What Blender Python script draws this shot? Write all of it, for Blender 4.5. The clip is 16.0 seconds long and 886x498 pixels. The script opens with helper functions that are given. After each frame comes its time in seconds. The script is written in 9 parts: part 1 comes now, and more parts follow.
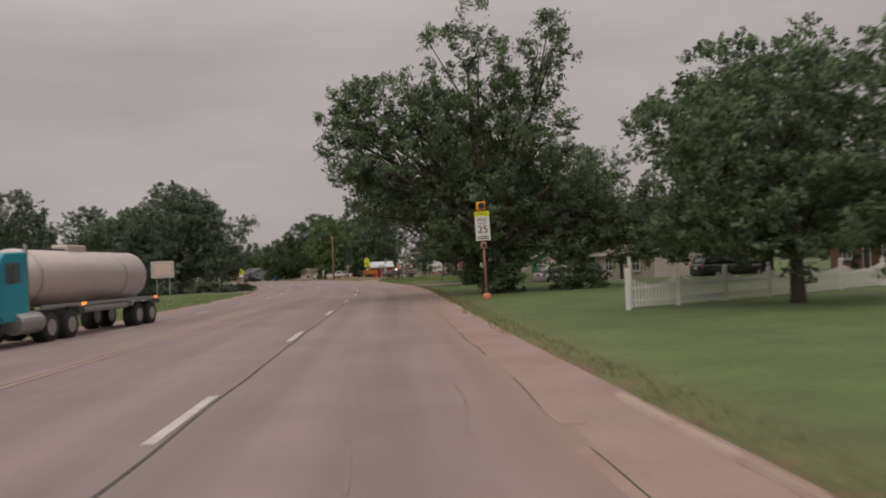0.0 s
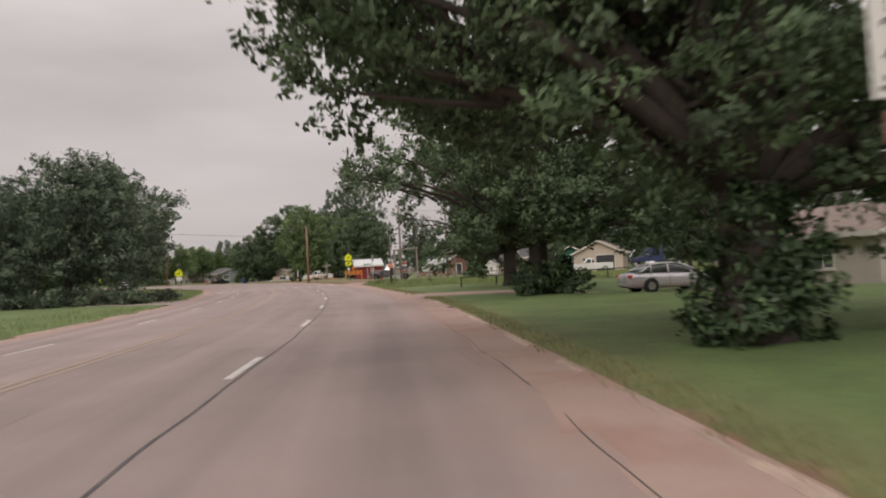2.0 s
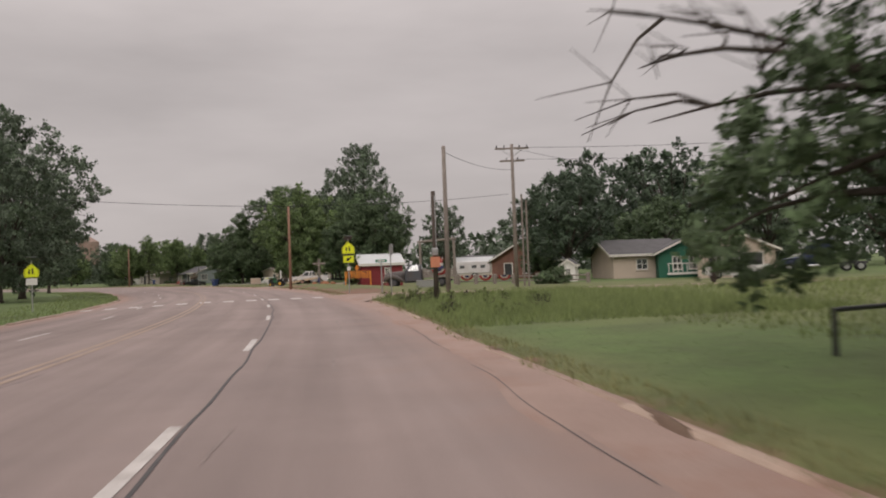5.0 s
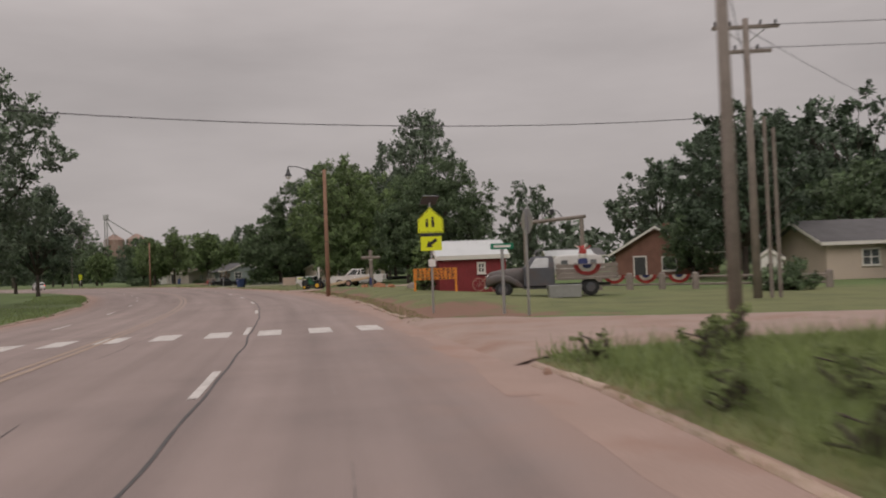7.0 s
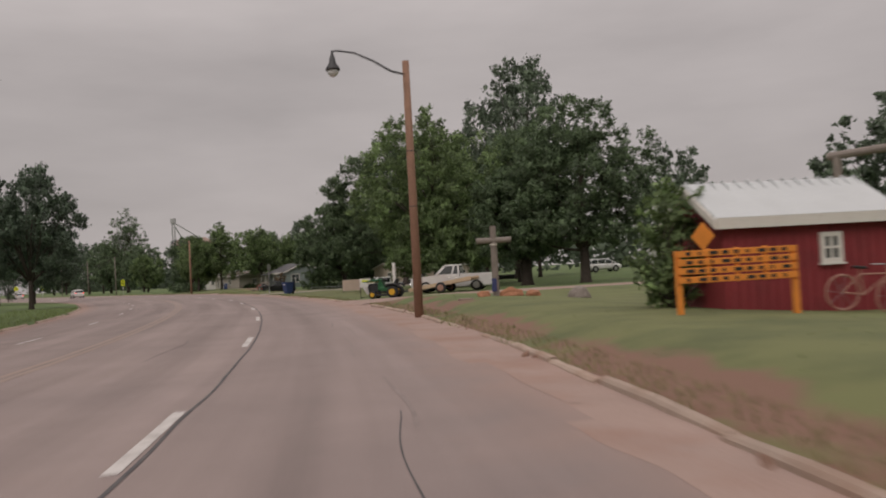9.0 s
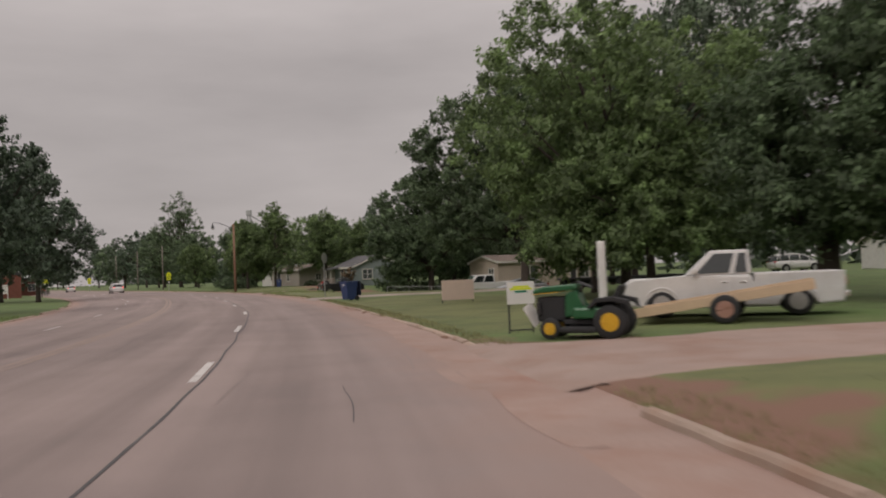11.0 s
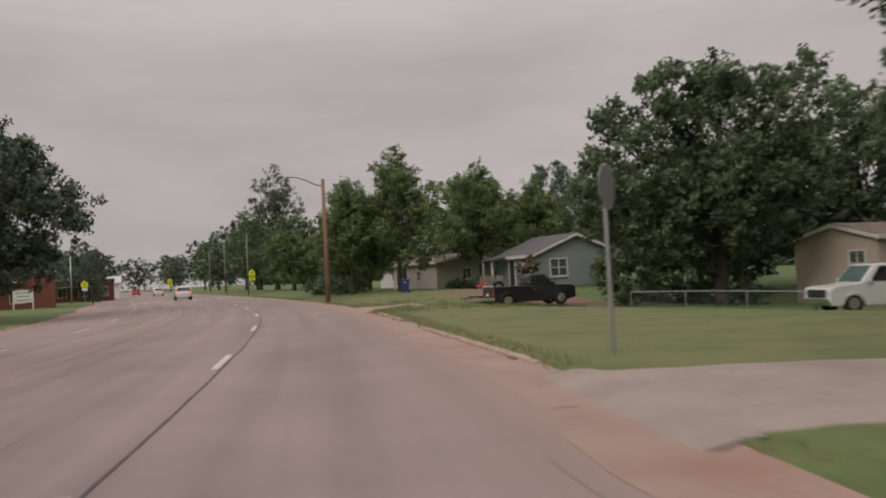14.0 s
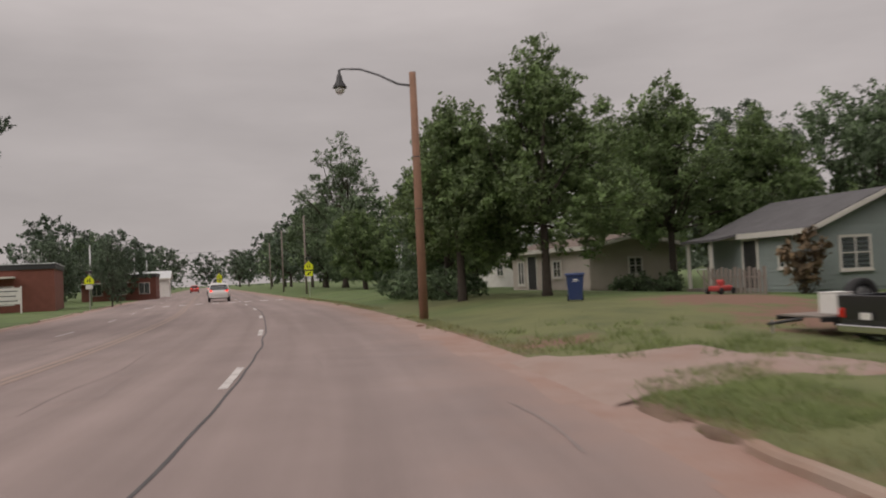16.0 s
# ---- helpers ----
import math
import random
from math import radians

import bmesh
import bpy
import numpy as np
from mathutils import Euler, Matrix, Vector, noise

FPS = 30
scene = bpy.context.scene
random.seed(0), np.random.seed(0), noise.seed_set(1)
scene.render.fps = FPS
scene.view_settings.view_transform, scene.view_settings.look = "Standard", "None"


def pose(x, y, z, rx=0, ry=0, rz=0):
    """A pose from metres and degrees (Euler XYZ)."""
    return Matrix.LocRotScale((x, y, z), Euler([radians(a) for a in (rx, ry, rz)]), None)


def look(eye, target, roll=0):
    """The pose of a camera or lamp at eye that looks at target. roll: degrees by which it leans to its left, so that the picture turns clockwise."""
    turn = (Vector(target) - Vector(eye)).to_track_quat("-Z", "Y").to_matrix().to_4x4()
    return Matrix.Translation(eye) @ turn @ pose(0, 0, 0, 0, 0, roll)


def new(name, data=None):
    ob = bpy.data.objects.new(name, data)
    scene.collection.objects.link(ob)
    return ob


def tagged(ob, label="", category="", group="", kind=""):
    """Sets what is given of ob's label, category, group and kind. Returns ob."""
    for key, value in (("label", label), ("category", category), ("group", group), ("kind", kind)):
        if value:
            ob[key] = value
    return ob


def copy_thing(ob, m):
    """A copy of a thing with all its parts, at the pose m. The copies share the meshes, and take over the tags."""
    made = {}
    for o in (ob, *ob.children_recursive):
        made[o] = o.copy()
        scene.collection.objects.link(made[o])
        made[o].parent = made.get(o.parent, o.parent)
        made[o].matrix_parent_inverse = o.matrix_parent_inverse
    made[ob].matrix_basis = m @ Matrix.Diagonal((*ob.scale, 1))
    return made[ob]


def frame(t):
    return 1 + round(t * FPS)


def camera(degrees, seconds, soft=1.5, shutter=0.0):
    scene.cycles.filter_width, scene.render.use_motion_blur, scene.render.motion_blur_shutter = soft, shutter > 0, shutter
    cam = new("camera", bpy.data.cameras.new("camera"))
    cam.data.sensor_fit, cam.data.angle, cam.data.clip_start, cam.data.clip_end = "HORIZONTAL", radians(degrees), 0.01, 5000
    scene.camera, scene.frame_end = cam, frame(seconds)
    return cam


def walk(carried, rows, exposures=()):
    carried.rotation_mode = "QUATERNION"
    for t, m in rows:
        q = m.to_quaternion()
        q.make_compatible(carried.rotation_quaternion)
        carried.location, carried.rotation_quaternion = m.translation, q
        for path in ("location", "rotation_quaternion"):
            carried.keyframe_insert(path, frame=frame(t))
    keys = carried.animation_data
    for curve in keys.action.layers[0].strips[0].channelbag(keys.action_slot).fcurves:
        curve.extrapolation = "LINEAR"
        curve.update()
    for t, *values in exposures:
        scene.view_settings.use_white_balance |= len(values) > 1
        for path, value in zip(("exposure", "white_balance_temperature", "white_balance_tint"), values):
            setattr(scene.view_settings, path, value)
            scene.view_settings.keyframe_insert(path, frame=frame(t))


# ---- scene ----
cam = camera(56.0, 16.0, soft=1.9, shutter=0.38)
# seconds, x, y, z in metres, yaw, pitch, roll in degrees
ROWS = [
    (0.0, -0.00, 0.00, 1.48, -0.31, 1.24, 2.70),
    (0.5, -0.48, 7.05, 1.47, -0.55, 1.20, 2.79),
    (1.0, -0.98, 14.34, 1.43, -0.84, 1.22, 2.67),
    (1.5, -1.40, 21.40, 1.41, -1.11, 1.17, 2.96),
    (2.0, -1.74, 28.28, 1.43, -1.14, 1.18, 2.97),
    (2.5, -2.00, 35.06, 1.44, -1.11, 1.21, 3.24),
    (3.0, -2.45, 41.53, 1.42, -1.18, 1.13, 3.15),
    (3.5, -3.06, 47.94, 1.42, -1.32, 1.20, 2.91),
    (4.0, -3.66, 54.39, 1.45, -1.22, 1.23, 2.64),
    (4.5, -4.27, 60.77, 1.45, -0.92, 1.28, 2.33),
    (4.7, -4.53, 63.34, 1.44, -0.85, 1.33, 2.18),
    (6.8, -8.27, 91.85, 1.49, 2.20, 1.38, 2.44),
    (7.0, -8.70, 94.54, 1.50, 2.80, 1.27, 2.23),
    (7.5, -9.89, 101.19, 1.46, 4.05, 1.29, 2.11),
    (8.0, -11.31, 107.77, 1.41, 5.49, 1.17, 2.47),
    (8.2, -11.84, 110.31, 1.36, 5.95, 1.23, 2.64),
    (10.3, -19.05, 138.26, 1.45, 10.81, 1.70, 2.69),
    (10.5, -19.88, 141.08, 1.50, 11.51, 1.57, 2.44),
    (11.0, -22.25, 148.09, 1.46, 12.77, 1.53, 2.30),
    (11.5, -24.82, 155.09, 1.41, 13.92, 1.54, 2.37),
    (12.0, -27.53, 161.81, 1.46, 15.14, 1.40, 2.93),
    (12.5, -30.44, 168.54, 1.43, 16.60, 1.46, 3.01),
    (13.0, -33.50, 175.29, 1.40, 18.22, 1.55, 2.93),
    (13.5, -36.93, 181.85, 1.42, 19.63, 1.63, 3.06),
    (14.0, -40.23, 188.12, 1.44, 21.09, 1.72, 2.97),
    (14.5, -43.40, 194.09, 1.44, 22.51, 1.73, 3.01),
    (15.0, -46.66, 199.70, 1.42, 23.76, 1.77, 2.91),
    (15.5, -50.01, 205.25, 1.42, 24.99, 1.78, 2.94),
    (16.0, -53.42, 210.66, 1.43, 26.16, 1.74, 2.80),
]
walk(cam, [(t, pose(x, y, z, 90 + pitch, roll, yaw)) for t, x, y, z, yaw, pitch, roll in ROWS],
     [(0.0, -0.22), (1.0, -0.1), (1.5, 0.1), (2.1, 0.3), (2.5, 0.42), (3.0, 0.36), (3.5, 0.12), (4.5, 0.15), (4.7, 0.12), (7.0, -0.18), (8.0, -0.18), (10.5, -0.18), (12.5, 0.0), (13.5, 0.02), (14.5, -0.15), (16.0, -0.1)])
# ---- world and light: a grey overcast evening ----
world = bpy.data.worlds.new("overcast")
scene.world = world
world.use_nodes = True
wn, wl = world.node_tree.nodes, world.node_tree.links
wn.clear()
SUN_EL, SUN_ROT = radians(38), radians(200)


def wnode(kind, **values):
    n = wn.new(kind)
    for k, v in values.items():
        n.inputs[k].default_value = v
    return n


sky = wn.new("ShaderNodeTexSky")
sky.sky_type, sky.sun_disc = "NISHITA", False
sky.sun_elevation, sky.sun_rotation = SUN_EL, SUN_ROT
sky.air_density, sky.dust_density = 1.0, 4.0
sky_bw = wn.new("ShaderNodeRGBToBW")
wl.new(sky.outputs[0], sky_bw.inputs[0])
coord = wn.new("ShaderNodeTexCoord")
sep = wn.new("ShaderNodeSeparateXYZ")
wl.new(coord.outputs["Generated"], sep.inputs[0])
# cloud sheets stretch out towards the horizon
flat = wn.new("ShaderNodeMapping")
flat.inputs["Scale"].default_value = (1.3, 1.3, 5.0)
wl.new(coord.outputs["Generated"], flat.inputs["Vector"])
puff = wnode("ShaderNodeTexNoise", Scale=1.7, Detail=5.0, Roughness=0.52)
wl.new(flat.outputs[0], puff.inputs["Vector"])
puff_map = wnode("ShaderNodeMapRange")
for i, v in ((1, 0.3), (2, 0.7), (3, 0.85), (4, 1.13)):
    puff_map.inputs[i].default_value = v
wl.new(puff.outputs[0], puff_map.inputs[0])
# an overcast sky is about three times as bright overhead as at the horizon
rise = wnode("ShaderNodeMapRange")
for i, v in ((1, 0.25), (2, 1.0), (3, 0.50), (4, 1.55)):
    rise.inputs[i].default_value = v
wl.new(sep.outputs["Z"], rise.inputs[0])
cloud = wn.new("ShaderNodeMath")
cloud.operation = "MULTIPLY"
wl.new(puff_map.outputs[0], cloud.inputs[0])
wl.new(rise.outputs[0], cloud.inputs[1])
tint = wn.new("ShaderNodeMix")
tint.data_type, tint.blend_type = "RGBA", "MULTIPLY"
tint.inputs[0].default_value = 1.0
wl.new(cloud.outputs[0], tint.inputs[6])
tint.inputs[7].default_value = (1.015, 0.917, 0.897, 1)
grey_bg = wnode("ShaderNodeBackground", Strength=1.0)
wl.new(tint.outputs[2], grey_bg.inputs["Color"])
sky_bg = wnode("ShaderNodeBackground", Strength=0.05)
wl.new(sky.outputs[0], sky_bg.inputs["Color"])
both = wnode("ShaderNodeMixShader", Fac=0.93)
wl.new(sky_bg.outputs[0], both.inputs[1])
wl.new(grey_bg.outputs[0], both.inputs[2])
wout = wn.new("ShaderNodeOutputWorld")
wl.new(both.outputs[0], wout.inputs[0])

sun = new("sun", bpy.data.lights.new("sun", "SUN"))
sun.data.energy, sun.data.angle, sun.data.color = 0.7, radians(25), (1.0, 0.94, 0.88)
sun.matrix_world = look((0, 0, 50), (0 - 50 * math.sin(SUN_ROT) / math.tan(SUN_EL), 0 - 50 * math.cos(SUN_ROT) / math.tan(SUN_EL), 0))
scene.view_settings.exposure = -0.3
# ---- materials ----
def mat(name, base, rough=0.7, metal=0.0, spread=0.12, grain=8.0, fine=60.0, bump=0.15, bump_scale=None, coat=0.0, dirt=None, dirt_scale=1.2, dirt_amount=0.35,
        island=0.0, each=0.0, translucent=0.0, alpha=None, coords="Object", emit=None, tone=False):
    """A procedural surface: a base colour with variation at two scales, stains of a second colour, and fine relief."""
    m = bpy.data.materials.new(name)
    m.use_nodes = True
    n, l = m.node_tree.nodes, m.node_tree.links
    p = n["Principled BSDF"]
    p.inputs["Roughness"].default_value, p.inputs["Metallic"].default_value = rough, metal
    if coat:
        p.inputs["Coat Weight"].default_value, p.inputs["Coat Roughness"].default_value = coat, 0.12
    tc = n.new("ShaderNodeTexCoord")
    big, small = n.new("ShaderNodeTexNoise"), n.new("ShaderNodeTexNoise")
    big.inputs["Scale"].default_value, big.inputs["Detail"].default_value = grain, 4
    small.inputs["Scale"].default_value, small.inputs["Detail"].default_value = fine, 3
    for t in (big, small):
        l.new(tc.outputs[coords], t.inputs["Vector"])
    add = n.new("ShaderNodeMath")
    add.operation = "ADD"
    l.new(big.outputs[0], add.inputs[0])
    l.new(small.outputs[0], add.inputs[1])
    last = add.outputs[0]
    for amount, kind, out in ((island, "ShaderNodeNewGeometry", "Random Per Island"), (each, "ShaderNodeObjectInfo", "Random")):
        if amount:
            g = n.new(kind)
            mul = n.new("ShaderNodeMath")
            mul.operation = "MULTIPLY_ADD"
            mul.inputs[1].default_value = amount / max(spread, 1e-3)
            l.new(g.outputs[out], mul.inputs[0])
            l.new(last, mul.inputs[2])
            sub = n.new("ShaderNodeMath")
            sub.operation = "SUBTRACT"
            l.new(mul.outputs[0], sub.inputs[0])
            sub.inputs[1].default_value = 0.5 * amount / max(spread, 1e-3)
            last = sub.outputs[0]
    lift = n.new("ShaderNodeMapRange")
    lift.clamp = False
    for i, v in ((1, 0.6), (2, 1.4), (3, 1 - spread), (4, 1 + spread)):
        lift.inputs[i].default_value = v
    l.new(last, lift.inputs[0])
    mix = n.new("ShaderNodeMix")
    mix.data_type, mix.blend_type = "RGBA", "MULTIPLY"
    mix.inputs[0].default_value = 1.0
    mix.inputs[6].default_value = (*base, 1)
    l.new(lift.outputs[0], mix.inputs[7])
    colour = mix.outputs[2]
    if tone:
        # each spray of leaves has its own tone, the fresh ones yellower
        at = n.new("ShaderNodeAttribute")
        at.attribute_name = "tone"
        tm = n.new("ShaderNodeMix")
        tm.data_type, tm.blend_type = "RGBA", "MULTIPLY"
        tm.inputs[0].default_value = 1.0
        l.new(colour, tm.inputs[6])
        l.new(at.outputs["Fac"], tm.inputs[7])
        colour = tm.outputs[2]
    if dirt:
        spots = n.new("ShaderNodeTexNoise")
        spots.inputs["Scale"].default_value, spots.inputs["Detail"].default_value, spots.inputs["Roughness"].default_value = dirt_scale, 6, 0.65
        l.new(tc.outputs[coords], spots.inputs["Vector"])
        cut = n.new("ShaderNodeMapRange")
        for i, v in ((1, 0.48), (2, 0.72), (3, 0.0), (4, dirt_amount)):
            cut.inputs[i].default_value = v
        l.new(spots.outputs[0], cut.inputs[0])
        over = n.new("ShaderNodeMix")
        over.data_type = "RGBA"
        l.new(cut.outputs[0], over.inputs[0])
        l.new(colour, over.inputs[6])
        over.inputs[7].default_value = (*dirt, 1)
        colour = over.outputs[2]
    l.new(colour, p.inputs["Base Color"])
    if bump:
        b = n.new("ShaderNodeBump")
        b.inputs["Strength"].default_value, b.inputs["Distance"].default_value = bump, 0.02
        src = small
        if bump_scale:
            src = n.new("ShaderNodeTexNoise")
            src.inputs["Scale"].default_value, src.inputs["Detail"].default_value = bump_scale, 4
            l.new(tc.outputs[coords], src.inputs["Vector"])
        l.new(src.outputs[0], b.inputs["Height"])
        l.new(b.outputs[0], p.inputs["Normal"])
    if translucent:
        out = n["Material Output"]
        tr = n.new("ShaderNodeBsdfTranslucent")
        l.new(colour, tr.inputs["Color"])
        ms = n.new("ShaderNodeMixShader")
        ms.inputs[0].default_value = translucent
        l.new(p.outputs[0], ms.inputs[1])
        l.new(tr.outputs[0], ms.inputs[2])
        l.new(ms.outputs[0], out.inputs[0])
    if emit:
        p.inputs["Emission Color"].default_value, p.inputs["Emission Strength"].default_value = (*emit[:3], 1), emit[3]
    return m


def glass(name, tint=(0.55, 0.6, 0.6), rough=0.03):
    """Tinted glass with a mirror-like face."""
    m = bpy.data.materials.new(name)
    m.use_nodes = True
    p = m.node_tree.nodes["Principled BSDF"]
    p.inputs["Base Color"].default_value = (*tint, 1)
    p.inputs["Roughness"].default_value, p.inputs["IOR"].default_value = rough, 1.5
    p.inputs["Transmission Weight"].default_value = 0.75
    return m


ASPHALT = mat("worn_asphalt", (0.256, 0.202, 0.186), 0.88, spread=0.13, grain=0.5, fine=45, bump=0.3, bump_scale=120, dirt=(0.18, 0.145, 0.138), dirt_scale=0.22, dirt_amount=0.5)


def silted(m):
    """Red silt washed over the edges of the asphalt, and long worn wheel tracks."""
    n, l = m.node_tree.nodes, m.node_tree.links
    p = n["Principled BSDF"]
    src = p.inputs["Base Color"].links[0].from_socket
    at = n.new("ShaderNodeAttribute")
    at.attribute_name = "silt"
    tc = n.new("ShaderNodeTexCoord")
    ns = n.new("ShaderNodeTexNoise")
    ns.inputs["Scale"].default_value, ns.inputs["Detail"].default_value, ns.inputs["Roughness"].default_value = 0.9, 6, 0.6
    l.new(tc.outputs["Object"], ns.inputs["Vector"])
    ad = n.new("ShaderNodeMath")
    ad.operation = "ADD"
    l.new(at.outputs["Fac"], ad.inputs[0])
    l.new(ns.outputs[0], ad.inputs[1])
    rg = n.new("ShaderNodeMapRange")
    for i, v in ((1, 0.62), (2, 1.25), (3, 0.0), (4, 0.85)):
        rg.inputs[i].default_value = v
    l.new(ad.outputs[0], rg.inputs[0])
    mx = n.new("ShaderNodeMix")
    mx.data_type = "RGBA"
    l.new(rg.outputs[0], mx.inputs[0])
    # tracks: noise drawn out along the road
    mp = n.new("ShaderNodeAttribute")
    mp.attribute_name = "track"
    st = n.new("ShaderNodeTexNoise")
    st.inputs["Scale"].default_value, st.inputs["Detail"].default_value = 1.0, 3
    l.new(mp.outputs["Vector"], st.inputs["Vector"])
    sr = n.new("ShaderNodeMapRange")
    for i, v in ((1, 0.3), (2, 0.7), (3, 0.80), (4, 1.16)):
        sr.inputs[i].default_value = v
    l.new(st.outputs[0], sr.inputs[0])
    sm = n.new("ShaderNodeMix")
    sm.data_type, sm.blend_type = "RGBA", "MULTIPLY"
    sm.inputs[0].default_value = 1.0
    l.new(src, sm.inputs[6])
    l.new(sr.outputs[0], sm.inputs[7])
    l.new(sm.outputs[2], mx.inputs[6])
    mx.inputs[7].default_value = (0.29, 0.205, 0.175, 1)
    l.new(mx.outputs[2], p.inputs["Base Color"])


silted(ASPHALT)
CONCRETE = mat("old_concrete", (0.31, 0.23, 0.195), 0.9, spread=0.14, grain=1.2, fine=40, bump=0.25, dirt=(0.24, 0.13, 0.09), dirt_scale=0.5, dirt_amount=0.75)
GUTTER = mat("gutter_red_silt", (0.315, 0.225, 0.19), 0.93, spread=0.16, grain=0.8, fine=30, bump=0.3, dirt=(0.25, 0.125, 0.085), dirt_scale=0.45, dirt_amount=0.7)
KERB = mat("kerb_concrete", (0.36, 0.275, 0.22), 0.9, spread=0.18, grain=2.0, fine=40, bump=0.3, each=0.12, dirt=(0.25, 0.14, 0.09), dirt_scale=0.9, dirt_amount=0.8)
DIRT = mat("red_dirt", (0.2, 0.115, 0.08), 0.97, spread=0.3, grain=1.5, fine=25, bump=0.6, bump_scale=12, dirt=(0.09, 0.05, 0.035), dirt_scale=0.8, dirt_amount=0.7)
PAINT_WHITE = mat("road_paint_white", (0.53, 0.50, 0.475), 0.75, spread=0.12, grain=3, fine=30, bump=0.1, dirt=(0.27, 0.24, 0.22), dirt_scale=2.5, dirt_amount=0.8)
PAINT_YELLOW = mat("road_paint_yellow", (0.325, 0.243, 0.185), 0.8, spread=0.14, grain=3, fine=30, bump=0.1, dirt=(0.25, 0.2, 0.178), dirt_scale=1.1, dirt_amount=0.95)
PAINT_FADED = mat("road_paint_faded", (0.30, 0.228, 0.19), 0.85, spread=0.14, grain=3, fine=30, bump=0.1, dirt=(0.25, 0.2, 0.183), dirt_scale=0.7, dirt_amount=1.0)
TAR = mat("tar_seal", (0.055, 0.05, 0.05), 0.7, spread=0.25, grain=2, fine=20, bump=0.2, dirt=(0.16, 0.14, 0.13), dirt_scale=1.4, dirt_amount=0.5)
BARK = mat("bark", (0.062, 0.049, 0.04), 0.95, spread=0.35, grain=4, fine=22, bump=0.9, bump_scale=14)
LEAF = mat("leaf_dark", (0.118, 0.168, 0.086), 0.62, spread=0.25, grain=0.35, fine=3, bump=0.0, island=0.2, translucent=0.4, tone=True)
LEAF_DEEP = mat("leaf_deep", (0.076, 0.112, 0.068), 0.62, spread=0.25, grain=0.35, fine=3, bump=0.0, island=0.2, translucent=0.2, tone=True)
LEAF_IVY = mat("leaf_ivy", (0.052, 0.088, 0.034), 0.55, spread=0.25, grain=0.35, fine=3, bump=0.0, island=0.2, translucent=0.15, tone=True)
LEAF_LIGHT = mat("leaf_fresh", (0.150, 0.212, 0.084), 0.6, spread=0.25, grain=0.35, fine=3, bump=0.0, island=0.2, translucent=0.42, tone=True)
LEAF_GREY = mat("leaf_greyish", (0.114, 0.152, 0.098), 0.66, spread=0.25, grain=0.35, fine=3, bump=0.0, island=0.2, translucent=0.36, tone=True)
LEAF_FAR = mat("leaf_far", (0.090, 0.120, 0.078), 0.8, spread=0.3, grain=0.12, fine=0.8, bump=0.0, island=0.2, translucent=0.15, tone=True)
LEAF_DRY = mat("leaf_dry", (0.17, 0.12, 0.07), 0.75, spread=0.25, grain=0.35, fine=3, bump=0.0, island=0.3, translucent=0.2, tone=True)
GRASS = mat("grass_blade", (0.116, 0.166, 0.052), 0.7, spread=0.25, grain=0.3, fine=3, bump=0.0, island=0.25, translucent=0.25)
STRAW = mat("straw_blade", (0.25, 0.245, 0.115), 0.75, spread=0.3, grain=0.6, fine=3, bump=0.0, island=0.3, translucent=0.4)
WEED = mat("weed_blade", (0.215, 0.265, 0.105), 0.75, spread=0.3, grain=0.6, fine=3, bump=0.0, island=0.25, translucent=0.42)
WOOD_POLE = mat("pole_wood_red", (0.27, 0.155, 0.105), 0.85, spread=0.22, grain=2.5, fine=30, bump=0.4, bump_scale=40)
WOOD_GREY = mat("weathered_wood", (0.24, 0.205, 0.18), 0.88, spread=0.22, grain=2.5, fine=30, bump=0.4, bump_scale=40, dirt=(0.13, 0.105, 0.09), dirt_scale=2, dirt_amount=0.5)
WOOD_DARK = mat("dark_creosoted_wood", (0.085, 0.066, 0.055), 0.88, spread=0.22, grain=2.5, fine=30, bump=0.4, bump_scale=40)
STEEL = mat("galvanised_steel", (0.42, 0.42, 0.42), 0.45, 0.8, spread=0.1, grain=6, fine=40, bump=0.05)
DARK_STEEL = mat("dark_steel", (0.06, 0.06, 0.062), 0.5, 0.5, spread=0.2, grain=6, fine=40, bump=0.05)
BLACK = mat("black_rubber", (0.025, 0.025, 0.026), 0.8, spread=0.2, grain=5, fine=40, bump=0.15)
WHITE = mat("white_paint", (0.74, 0.72, 0.69), 0.5, spread=0.06, grain=3, fine=30, bump=0.06, dirt=(0.45, 0.40, 0.35), dirt_scale=2.2, dirt_amount=0.35)
SIGN_YELLOW = mat("sign_yellow_green", (0.73, 0.80, 0.02), 0.45, spread=0.04, grain=4, fine=30, bump=0.0)
SIGN_WHITE = mat("sign_white", (0.72, 0.70, 0.67), 0.45, spread=0.04, grain=4, fine=30, bump=0.0)
SIGN_BLACK = mat("sign_black", (0.02, 0.02, 0.02), 0.5, spread=0.1, grain=4, fine=30, bump=0.0)
SIGN_GREEN = mat("sign_green", (0.01, 0.20, 0.11), 0.45, spread=0.05, grain=4, fine=30, bump=0.0)
SIGNAL_YELLOW = mat("signal_yellow", (0.85, 0.38, 0.02), 0.4, spread=0.05, grain=4, fine=30, bump=0.0)
GLASS_DARK = glass("window_glass", (0.30, 0.33, 0.34))
CAR_GLASS = mat("dark_car_glass", (0.016, 0.021, 0.021), 0.05, spread=0.1, grain=2, fine=20, bump=0.0, coat=1.0)
# the sky mirrored in the windscreen is put into its paler greenish colour
WINDSCREEN = mat("greenish_sky_windscreen", (0.10, 0.155, 0.14), 0.06, spread=0.2, grain=1.5, fine=10, bump=0.0, coat=1.0)
GLASS_PALE = mat("sky_reflecting_glass", (0.42, 0.43, 0.43), 0.12, 0.75, spread=0.05, grain=2, fine=20, bump=0.02)
